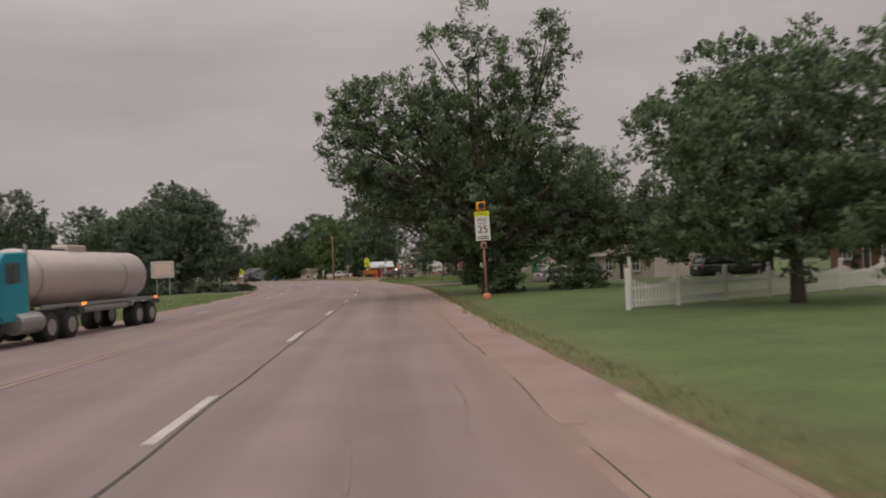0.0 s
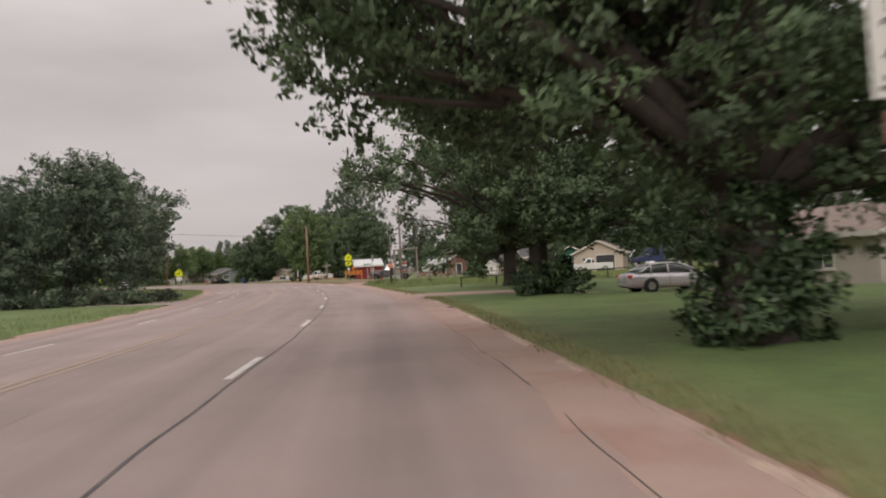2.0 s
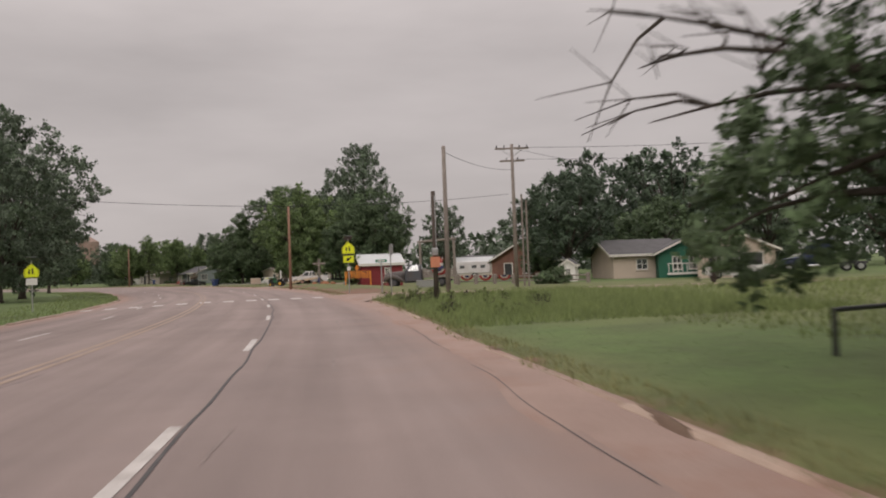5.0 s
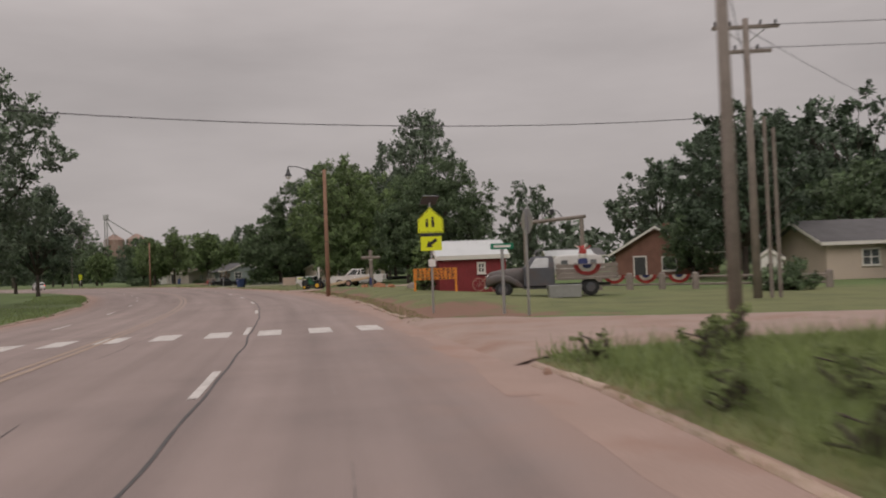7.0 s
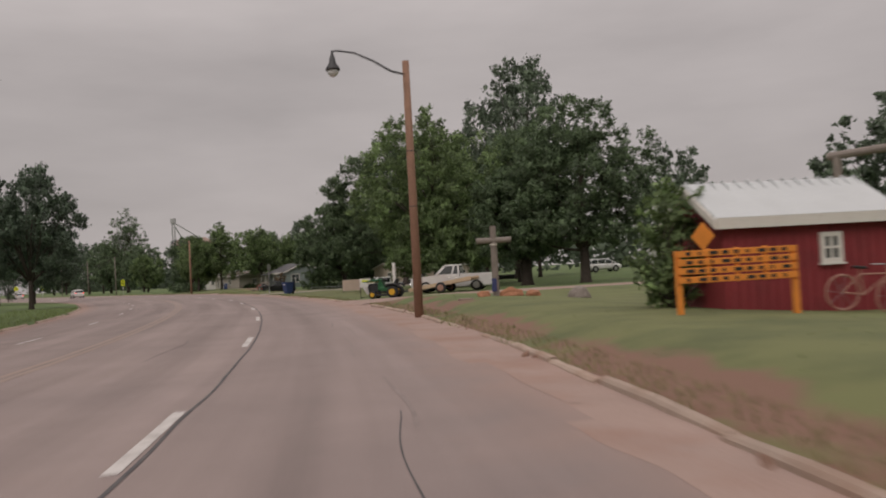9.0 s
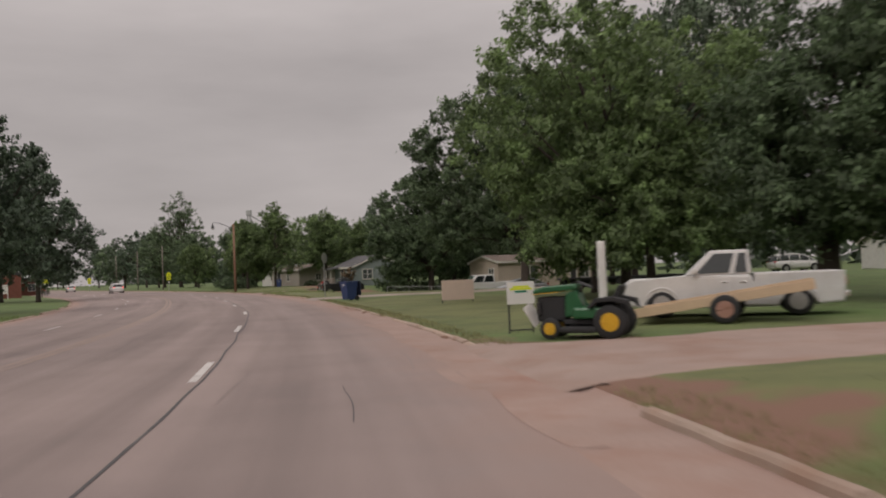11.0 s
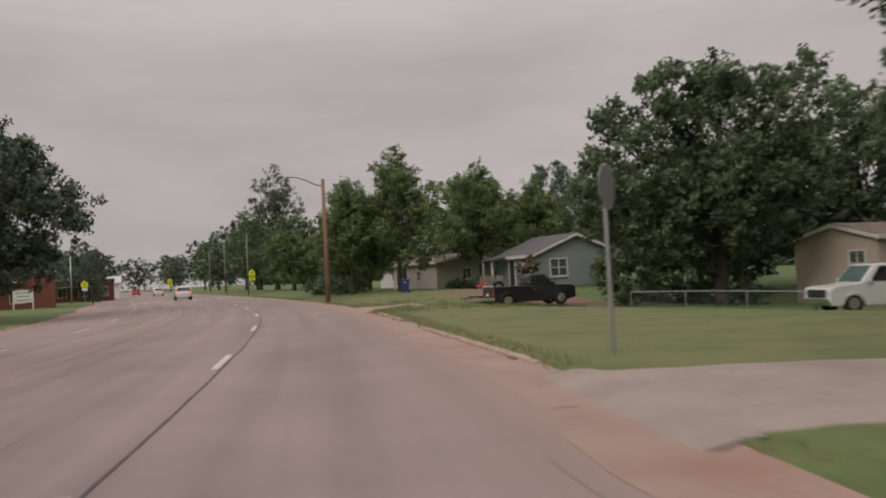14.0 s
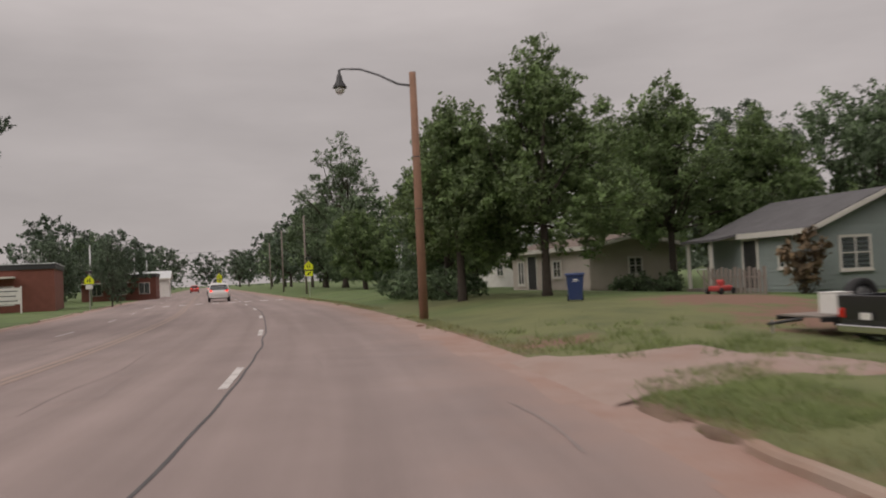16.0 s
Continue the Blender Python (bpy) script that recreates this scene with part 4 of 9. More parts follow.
tree((18.4, 46.6), "tall broad tree with a dark hanging crown beside a house", 0.34, 3.2, [(0, 0, 8.0, 4.4, 4.4, 3.6), (-3.4, -0.3, 5.6, 2.4, 2.4, 2.0), (-2.6, -0.6, 9.4, 2.4, 2.4, 2.0), (3.2, 0.4, 6.2, 3.2, 3.2, 2.6), (-1.6, 0.4, 11.8, 2.6, 2.4, 2.0), (2.2, 0, 12.0, 2.6, 2.4, 2.2), (-3.9, 0, 7.6, 1.7, 1.7, 1.5), (0.2, -2.2, 4.6, 3.0, 2.2, 1.8), (-2.8, -1.0, 3.5, 2.0, 1.9, 1.2), (1.6, -1.6, 3.4, 2.4, 2.0, 1.2), (0.4, 2.4, 5.0, 3.0, 2.4, 2.0), (4.4, -0.6, 3.8, 2.2, 2.0, 1.4), (-4.4, -0.6, 3.6, 1.6, 1.6, 1.2), (-1.2, -2.0, 2.7, 1.8, 1.4, 0.8), (-3.6, -1.4, 2.8, 1.3, 1.2, 0.8), (-4.0, -0.8, 2.0, 1.4, 1.3, 0.8), (-1.8, -1.8, 2.0, 1.7, 1.3, 0.8), (0.8, -2.0, 2.1, 1.8, 1.4, 0.9)], 1800, 40, 0.19, LEAF, 0.32)
# the great tree behind the speed sign
tree((3.1, 40.6), "huge old roadside tree with ivy on its forked trunk", 0.52, 2.4, [(-1.2, -0.3, 11.2, 2.1, 2.0, 2.9), (-5.2, 0, 9.4, 2.0, 1.7, 1.8), (-6.6, -0.3, 7.2, 1.7, 1.6, 1.3), (-4.6, -0.5, 6.6, 3.0, 2.2, 2.3), (-3.2, 1.2, 4.8, 2.2, 1.8, 1.5), (-1.0, -0.8, 7.2, 2.8, 2.2, 2.6),
     (-1.2, -1.0, 4.2, 2.6, 1.9, 2.0), (2.7, 0.3, 11.8, 1.3, 1.2, 2.0), (2.2, 0.3, 8.0, 1.8, 1.7, 1.8), (0.7, 0.8, 9.4, 2.0, 1.8, 1.7), (-7.3, -0.2, 8.5, 1.2, 1.2, 1.1), (-6.9, 0.2, 9.8, 1.1, 1.1, 0.8), (-3.4, 0.5, 8.6, 2.0, 1.8, 1.6), (6.0, 0.6, 3.2, 1.8, 1.6, 1.3), (8.2, 0.8, 3.4, 1.6, 1.5, 1.3), (9.5, 1.0, 3.6, 1.3, 1.3, 1.1), (7.6, 0.7, 2.0, 1.4, 1.3, 0.8), (9.4, 1.0, 2.3, 1.3, 1.2, 0.8), (3.0, 0, 5.2, 2.4, 2.0, 1.9), (5.6, 0.4, 4.2, 2.0, 1.8, 1.7), (6.6, 0.5, 2.4, 1.6, 1.6, 1.2), (2.6, -0.3, 2.6, 1.9, 1.6, 1.3), (2.5, 4.0, 6.0, 2.6, 2.2, 1.6), (2.4, 6.0, 5.0, 2.4, 2.2, 1.5), (4.6, 7.0, 5.2, 2.2, 2.2, 1.6), (1.8, 3.0, 4.6, 1.6, 1.6, 1.0), (-2.4, 2.2, 4.4, 2.0, 1.8, 1.4), (0.6, 3.0, 4.4, 2.0, 1.8, 1.4), (-0.8, 1.2, 5.4, 2.2, 1.8, 1.4), (5.0, 5.0, 5.6, 2.4, 2.2, 1.6), (0.2, 4.5, 7.5, 2.2, 2.0, 1.4), (-6.2, 0.0, 5.6, 1.2, 1.2, 1.0), (-5.5, 0.2, 4.5, 1.1, 1.1, 0.8), (-5.3, 5.6, 5.5, 0.8, 1.0, 0.7), (-4.4, 6.6, 5.0, 1.0, 1.1, 0.8), (-3.0, 6.4, 5.0, 1.5, 1.4, 0.9), (-6.2, 2.6, 6.0, 1.0, 1.1, 0.9), (-1.0, 6.2, 5.4, 1.6, 1.4, 0.9), (-4.6, 3.2, 6.2, 1.6, 1.4, 1.1)], 4100, 38, 0.155, LEAF, 0.30, twigs=140, bare=6, gaps=0.12)
tree((2.7, 61.2), BIG, 0.42, 2.2, [(-2.5, 0, 7.6, 2.6, 2.2, 2.4), (0.5, 0, 9.5, 2.6, 2.4, 2.6), (-3.6, -0.3, 4.6, 2.0, 1.7, 1.6), (-1.2, -1.0, 4.4, 2.4, 1.8, 2.0), (-5.4, 0, 5.8, 0.9, 0.8, 0.55), (-6.8, 0, 5.1, 0.85, 0.8, 0.85), (-6.0, 0, 4.9, 0.4, 0.5, 0.9), (1.2, -0.8, 3.8, 2.2, 1.8, 1.6), (3.0, 0, 6.2, 1.8, 1.8, 1.7),
     (4.6, 0.3, 4.0, 1.9, 1.8, 1.5), (5.2, 0.3, 6.2, 1.1, 1.1, 0.8), (-0.2, -1.6, 3.5, 1.7, 1.2, 1.2), (1.4, -1.4, 3.3, 1.3, 1.0, 0.8), (1.0, 1.0, 7.0, 2.6, 2.2, 2.3), (-0.5, 0, 11.2, 1.8, 1.8, 1.5), (3.6, -0.5, 2.7, 1.8, 1.5, 0.9), (-1.8, -0.6, 2.9, 1.6, 1.4, 0.8), (0.4, -0.8, 2.7, 1.5, 1.2, 0.7), (-1.5, 4.5, 5.2, 1.8, 1.8, 1.3), (1.8, 4.6, 5.0, 2.2, 2.0, 1.6), (4.5, 4.2, 4.6, 2.0, 2.0, 1.6)], 2150, 42, 0.155, LEAF, 0.30, twigs=110, gaps=0.2)
tree((3.1, 76.6), BIG, 0.4, 2.2, [(-2.2, -6.0, 3.2, 1.1, 1.1, 1.5), (-2.0, -0.5, 1.7, 0.7, 0.7, 1.1), (-1.5, -0.4, 2.6, 0.9, 0.8, 0.8), (-2.6, 0.2, 5.2, 1.4, 1.3, 1.2), (-4.4, 0.2, 7.4, 1.1, 1.0, 0.9), (-1.4, -5.8, 5.4, 1.5, 1.3, 1.3), (0.6, -1.2, 4.6, 1.9, 1.5, 1.4), (2.8, -1.6, 6.0, 2.0, 1.7, 1.8), (1.2, -3.4, 5.4, 1.6, 1.5, 1.4), (-1.8, 0, 6.6, 2.0, 1.8, 1.5), (-4.3, 0, 5.9, 1.1, 0.9, 0.7), (-3.2, 0, 8.0, 1.5, 1.4, 1.2), (-1.0, 0.2, 9.6, 1.6, 1.5, 1.2), (5.4, 0.4, 5.0, 1.7, 1.8, 1.5), (0.5, 0, 8.2, 2.4, 2.2, 2.0), (-2.8, -0.2, 3.2, 1.4, 1.3, 0.9), (-4.2, 0, 2.0, 0.6, 0.6, 1.1), (-0.6, -0.6, 3.4, 1.9, 1.5, 1.0), (1.8, 0, 4.6, 2.3, 2.0, 1.7), (3.4, 0.2, 6.4, 2.0, 2.0, 1.8), (0, 1.2, 5.0, 2.2, 1.8, 1.6), (3.6, 0.3, 3.4, 1.6, 1.6, 1.1), (0.3, -3.2, 4.6, 1.5, 1.2, 1.9)],
     2300, 46, 0.145, LEAF, 0.28, twigs=110, gaps=0.2, dead=(((-2.4, 0, 3.2), (-6.0, 0, 4.2)), ((-2.6, 0.1, 3.3), (-5.6, 0.2, 3.6)), ((-2.6, 0, 3.2), (-5.6, -0.2, 2.9)), ((-2, 0, 4.6), (-5.6, 0, 6.6))))


def spire_lobes(height, radius, low, seed, boughs=13):
    """Lobes of an upright tree: a leader and rising side boughs that leave sky between their tips."""
    r = random.Random(seed)
    out = [(0, 0, height * 0.93, radius * 0.2, radius * 0.2, height * 0.08), (0.1 * radius, 0, height * 0.78, radius * 0.34, radius * 0.34, height * 0.1), (0, 0.1 * radius, height * 0.58, radius * 0.5, radius * 0.5, height * 0.13)]
    for i in range(boughs):
        f = (i + 0.5) / boughs
        z = low + (height * 0.86 - low) * f
        a = i * 2.4 + r.uniform(-0.5, 0.5)
        reach = radius * (1.0 - 0.72 * f ** 1.3) * r.uniform(0.72, 1.1)
        w = radius * r.uniform(0.24, 0.36) * (1.1 - 0.5 * f)
        out.append((reach * math.cos(a), reach * math.sin(a), z + 0.1 * reach, w, w, w * r.uniform(0.7, 1.1)))
        out.append((reach * 0.5 * math.cos(a), reach * 0.5 * math.sin(a), z - 0.15 * reach, w * 1.1, w * 1.1, w * 0.8))
    return out


def upright(at, height, radius, low, seed, material=LEAF_LIGHT, count=760, label="upright leafy tree with rising boughs and a pointed top", trunk=0.17, z=None):
    return tree(at, label, trunk, height * 0.3, spire_lobes(height, radius, low, seed), count, 30, 0.2, material, 0.3, twigs=60, z=z, slim=0.45, gaps=0.25)


def bank(at, height, radius, low, seed, material=LEAF, count=760, per=28, leaf=0.27, label="leafy broad tree with a dark green crown", trunk=0.25, n=8, spread=0.42, z=None):
    return tree(at, label, trunk, max(low + 0.6, height * 0.22), round_lobes(height, radius, low, n, seed), count, per, leaf, material, spread, twigs=36, z=z, corners=3)


# left of the road
tree((-28.0, 90.0), "spreading roadside tree with feathery grey-green leaves", 0.3, 2.4, [(0, 0, 7.4, 4.8, 4.2, 2.6), (-4.2, 0.7, 6.0, 3.5, 3.5, 2.3), (4.3, 0, 6.2, 3.6, 3.3, 2.3), (1.2, 0.5, 9.4, 2.7, 2.5, 1.5), (-1.4, -1, 3.6, 4.3, 3.4, 2.3), (4.4, -0.8, 3.2, 2.7, 2.7, 2.0), (-4.6, 0, 3.0, 2.5, 2.5, 1.9)], 1500, 30, 0.33, LEAF_GREY, 0.48, twigs=120, slim=0.32)
protos = [bank((-42.0, 106.0), 9.0, 4.6, 0.8, 1), bank((-40.5, 136.0), 12.5, 5.6, 1.2, 2, LEAF_GREY), bank((-84.0, 225.2), 12.0, 5.3, 1.9, 3, LEAF_DEEP, 1000, label="dense dark broad tree with low drooping boughs"), bank((-66.0, 262.0), 9.6, 4.6, 1.2, 4, LEAF_LIGHT), bank((-24.0, 225.5), 14.5, 5.2, 2.3, 7, LEAF, 900)]
base_h = (9.0, 12.5, 12.0, 9.6, 14.5)


FAR_TREES = {}


def far_tree(k):
    """A tree with fewer, larger leaves for the rows that stand far back from the road."""
    if k not in FAR_TREES:
        x, y = ((-190.0, 250.0), (-205.0, 280.0), (-180.0, 225.0), (-170.0, 205.0), (-215.0, 300.0))[k]
        low = (0.8, 1.2, 1.5, 1.2, 2.3)[k]
        FAR_TREES[k] = bank((x, y), base_h[k], (4.6, 5.6, 6.6, 4.6, 5.2)[k], low, 31 + k, (LEAF, LEAF_GREY, LEAF_DEEP, LEAF_LIGHT, LEAF)[k], 340, 22, 0.44, n=8, spread=0.5)
    return FAR_TREES[k]


def again(k, x, y, height, turn=0.0, wide=1.0):
    f = height / base_h[k]
    source = far_tree(k) if abs(beside(x, y)[1]) > 38 or y > 284 else protos[k]
    return copy_thing(source, pose(x, y, land(x, y) - 0.06, 0, 0, turn) @ Matrix.Diagonal((f * wide, f * wide, f, 1)))


# the dense tree by the chain-link fence, hung to the ground on one side
fence_tree = tree((-42.25, 230.8), "dense dark tree with low hanging boughs by a fence", 0.3, 2.2, [(0, 0, 7.0, 3.2, 3.0, 2.6), (-3.6, 0, 6.2, 2.6, 2.4, 2.2), (-2.2, -0.4, 3.6, 2.6, 2.2, 1.9), (-3.4, -0.3, 1.7, 1.4, 1.3, 1.4), (-5.0, 0, 4.6, 1.2, 1.2, 1.2), (1.5, 0, 4.6, 2.4, 2.4, 1.8), (-1.5, 0, 9.4, 2.0, 2.0, 1.3), (-4.4, 0, 8.7, 1.0, 1.0, 0.8), (2.8, 0.5, 8.6, 2.2, 2.2, 2.0), (0.6, -0.8, 10.0, 1.3, 1.3, 1.0), (3.6, 0, 5.6, 1.6, 1.6, 1.5), (-0.4, -1.8, 4.8, 2.0, 1.5, 1.5)],
     1500, 32, 0.23, LEAF, 0.34, twigs=90)
fence_tree.matrix_basis = fence_tree.matrix_basis @ Matrix.Diagonal((1.1, 1.1, 1.1, 1))
# the fresh green trees with drooping boughs behind the parked pickup
DROOP = "light green tree with long drooping leafy boughs"
fresh = tree((-21.5, 183.0), DROOP, 0.2, 2.2, [(0, 0, 5.6, 2.6, 2.4, 2.0), (-2.2, -1.4, 4.2, 2.0, 1.8, 1.3), (2.0, -1.0, 4.4, 2.0, 1.8, 1.4), (-3.4, -1.0, 3.0, 1.1, 1.1, 0.9), (0.4, -2.4, 3.3, 1.7, 1.3, 1.1), (3.2, -1.6, 2.9, 1.1, 1.1, 1.0), (0.6, 0, 7.6, 1.6, 1.6, 1.2), (-2.6, -2.2, 2.3, 1.2, 1.1, 0.9), (-1.0, -3.0, 2.2, 1.2, 1.0, 0.8), (1.6, -2.6, 2.1, 1.3, 1.0, 0.8), (-4.2, -0.4, 2.2, 1.0, 1.0, 0.9), (-3.6, 1.4, 3.8, 1.4, 1.4, 1.1)], 1250, 32, 0.22, LEAF_LIGHT, 0.33, twigs=60, droop=0.75, slim=0.4)
copy_thing(fresh, pose(-24.0, 190.4, land(-24.0, 190.4) - 0.06, 0, 0, 70) @ Matrix.Diagonal((1.2, 1.2, 1.5, 1)))
random.seed(4)
# the left side, further on
for k, x, y, h in [(0, -36, 101, 9), (1, -44, 118, 11), (0, -52, 86, 8), (1, -52, 128, 12), (0, -48, 96, 9), (3, -60, 110, 10), (1, -37, 72, 9), (0, -52, 76, 9), (1, -64, 92, 11), (1, -46.5, 152, 17.5), (2, -56, 152, 12), (0, -30, 40, 9), (1, -40, 30, 10), (3, -52, 50, 9), (2, -70, 60, 12),
                   (1, -62, 178, 9), (0, -74, 190, 8), (2, -92, 229, 14.0), (1, -104, 222, 11), (3, -72, 160, 9), (1, -88, 176, 11), (0, -110, 196, 9), (2, -90, 140, 13), (1, -120, 170, 12)]:
    again(k, x, y, h, random.uniform(0, 360), random.uniform(0.9, 1.15))
# behind the red shed and the parked pickup
for k, x, y, h in [(2, -17, 190, 10.5), (1, -3, 198, 11), (1, -17.2, 205, 20.5)]:
    again(k, x, y, h, random.uniform(0, 360), random.uniform(0.68, 0.76))
# the two old yard trees beside the drive, hung low
YARD = "old broad yard tree with a thick trunk and low hanging crown"
tree((-16.0, 177.3), YARD, 0.4, 1.8, [(0.2, 0, 6.4, 2.5, 2.5, 2.3), (-1.9, -0.6, 4.0, 1.7, 1.7, 1.5), (-1.3, -1.2, 2.8, 1.5, 1.4, 0.9), (1.2, -1.0, 2.9, 1.7, 1.5, 1.0), (0.6, 0, 9.3, 1.9, 1.9, 1.5), (-1.9, 0, 6.0, 1.5, 1.5, 1.5), (2.2, 0, 5.2, 1.8, 1.8, 1.6), (1.6, 0.2, 8.0, 1.7, 1.7, 1.5), (0.2, 1.4, 4.4, 2.0, 1.6, 1.5)], 1250, 34, 0.2, LEAF, 0.34, twigs=70)
tree((-12.2, 174.2), YARD, 0.34, 2.3, [(0, 0, 6.8, 3.0, 2.8, 2.3), (-2.6, -0.4, 4.6, 1.9, 1.9, 1.6), (2.6, -0.4, 4.8, 2.0, 1.9, 1.6), (-2.4, 0.2, 7.6, 1.9, 1.9, 1.6), (2.2, 0.2, 8.0, 2.0, 1.9, 1.7), (0, 0.2, 10.0, 2.2, 2.2, 1.6), (-0.9, -1.2, 3.6, 1.7, 1.4, 1.0), (1.5, -1.0, 3.3, 1.5, 1.3, 0.8), (3.4, 0, 6.4, 1.5, 1.5, 1.4), (-3.3, 0, 3.2, 1.2, 1.2, 0.9)], 1300, 34, 0.2, LEAF, 0.34, twigs=70)
again(2, -62.3, 192.3, 12.3, 75, 0.85)
# behind the farm houses
for k, x, y, h in [(2, 16, 176, 14.5), (1, 9.5, 182, 11), (2, 26, 172, 15), (1, 36, 168, 14), (0, 20, 160, 8), (2, 46, 160, 14), (1, 56, 150, 13), (2, 30, 190, 16), (2, 8.6, 150.5, 10.3), (0, 60, 130, 12), (2, 70, 120, 13), (1, 50, 100, 12), (0, 60, 88, 11), (2, 66, 70, 13), (1, 55, 52, 12), (0, 45, 36, 10), (2, 60, 22, 12)]:
    again(k, x, y, h, random.uniform(0, 360), random.uniform(0.9, 1.15))
again(0, 6.6, 156.5, 4.6, 30, 1.0)
again(4, 12.8, 74.0, 7.5, 40, 1.15)
again(4, 9.8, 59.5, 7.4, 130, 1.1)
# by the mobile home and the houses at the end
for k, x, y, h, *w in [(4, -18.0, 209, 15), (2, -22, 220, 15), (0, -34, 243, 11), (1, -26, 248, 13), (2, -16, 236, 14), (0, -52, 258, 9), (1, -44, 262, 10), (3, -74, 257, 8), (0, -80, 266, 9), (1, -60, 272, 11), (2, -46, 280, 13), (0, -70, 282, 10), (1, -88, 282, 10),
                   (0, -99, 285, 9), (3, -94, 277, 7), (0, -118, 306, 11), (1, -128, 320, 12), (2, -140, 334, 13), (1, -158, 352, 13), (0, -176, 374, 12), (2, -200, 400, 14), (1, -190, 330, 13), (0, -172, 312, 10), (2, -160, 296, 12), (1, -144, 284, 7.5), (0, -136, 262, 10), (2, -150, 258, 12), (1, -128, 244, 11), (2, -230, 380, 13), (1, -250, 410, 14), (2, -290, 500, 15), (1, -270, 470, 14), (2, -330, 520, 16), (1, -320, 470, 15)]:
    again(k, x, y, h, random.uniform(0, 360), random.uniform(0.85, 1.1) if not w else w[0])
upright((-64.2, 241.8), 10.2, 3.5, 2.9, 21, count=980)
upright((-67.6, 241.2), 8.3, 2.9, 2.4, 22, LEAF_LIGHT, 900)
upright((-70.8, 246.6), 8.8, 2.8, 2.2, 23)
upright((-60.9, 250.2), 9.9, 3.7, 3.0, 24, count=980)
upright((-57.4, 253.8), 8.7, 3.8, 2.6, 25, count=980)
upright((-107.6, 294.6), 18.6, 7.2, 2.2, 26, LEAF, 1700, trunk=0.35)
tree((-29.7, 207.5), "tall tree with a bare straight trunk and a high hanging crown", 0.3, 2.9, [(0.1, 0, 10.2, 2.0, 2.0, 1.2), (-1.4, -0.6, 4.9, 1.2, 1.1, 0.9), (-0.6, -0.3, 3.1, 0.9, 0.8, 0.5), (-1.9, 0.1, 8.4, 1.5, 1.4, 1.2), (-1.6, 0.4, 11.4, 3.2, 2.8, 2.2), (1.8, 0, 12.4, 3.0, 2.8, 2.4), (-3.6, 0.6, 8.6, 2.2, 2.0, 1.6), (-5.4, 1.0, 6.2, 1.7, 1.6, 1.3), (-3.2, -0.4, 5.4, 1.4, 1.4, 1.0), (-6.4, 1.2, 9.4, 1.6, 1.6, 1.4), (3.6, 1.2, 10.4, 1.5, 1.5, 1.1), (-4.6, 0.8, 12.6, 1.9, 1.8, 1.5), (0, 0, 14.6, 2.4, 2.2, 1.6), (-2.2, 0.4, 3.7, 0.9, 0.9, 0.8), (-7.2, 0.4, 7.4, 1.4, 1.3, 1.4), (-6.6, 0.6, 5.0, 1.3, 1.3, 1.2), (-5.2, 0.4, 3.9, 1.2, 1.2, 0.8), (-4.0, 0.4, 4.2, 1.3, 1.2, 1.0), (-7.4, 0.5, 10.8, 1.2, 1.2, 1.2), (-2.8, 0.2, 6.8, 1.6, 1.5, 1.3)], 2300, 36, 0.2, LEAF, 0.34, twigs=120, gaps=0.3)
# the dark trees behind the chain-link fence, and two on the far left verge
again(0, -44.0, 242.5, 8.2, 20, 1.0)
again(0, -41.8, 240.0, 8.6, 110, 0.95)
again(1, -119.6, 270.6, 6.4, 30, 0.62)
again(2, -146.2, 295.6, 9.2, 80, 0.85)
bank((-22.5, 186.0), 13.0, 6.6, 2.1, 9, LEAF_LIGHT, 1150, 34, 0.22, n=10, spread=0.36)
# ---- shrubs, verge grass and the far woods ----
def shrub(x, y, lobes, count, label, leaf=0.14, material=LEAF, per=22, spread=0.2, z=None):
    root = thing("shrub", pose(x, y, (land(x, y) if z is None else z) - 0.05), label, "shrub")
    cs, way = clumps(lobes, count)
    bm = bmesh.new()
    for i in RNG.choice(count, min(26, count), replace=False):
        tube(limb_line((0, 0, 0), cs[i], 0.1, 4), [0.035, 0.025, 0.015, 0.006], 5, bm)
    part("stem", bm, BARK, root)
    pts, face, tone = sprays(cs, way, per, spread, 0.0, 0.05)
    part("foliage", leaf_mesh("foliage", pts, leaf, material, out=face, tone=tone), material, root)


shrub(2.9, 60.9, [(0, 0, 0.6, 1.3, 1.0, 0.7), (0.9, -0.2, 0.5, 0.8, 0.7, 0.5), (-0.5, 0, 0.7, 0.7, 0.7, 0.7)], 420, "dense ivy shrub round a trunk", 0.12, LEAF_IVY)
shrub(3.1, 40.3, [(-0.2, -0.1, 0.6, 0.75, 0.6, 0.7), (0.4, -0.1, 0.8, 0.5, 0.5, 0.8), (0, 0, 1.5, 0.5, 0.5, 0.9)], 420, "dense ivy shrub round a trunk", 0.12, LEAF_IVY)
shrub(6.4, 40.2, [(0, 0, 0.8, 1.2, 1.0, 0.8), (1.2, 0.2, 0.6, 0.8, 0.8, 0.6)], 220, "leafy low bush under a great tree")
for x, y, s in ((-22.2, 86.0, 0.9), (-25.0, 86.5, 1.1), (-28.0, 86.2, 1.2), (-31.0, 87.0, 1.1), (-34.5, 87.0, 1.2), (-21.4, 90.5, 0.7), (-38, 88, 1.1)):
    shrub(x, y, [(0, 0, 0.5 * s, 1.3 * s, 1.3 * s, 0.6 * s), (0.8 * s, 0.4, 0.5 * s, 0.9 * s, 0.9 * s, 0.5 * s)], int(150 * s), "rough weedy bush on the verge", 0.15, LEAF_GREY)
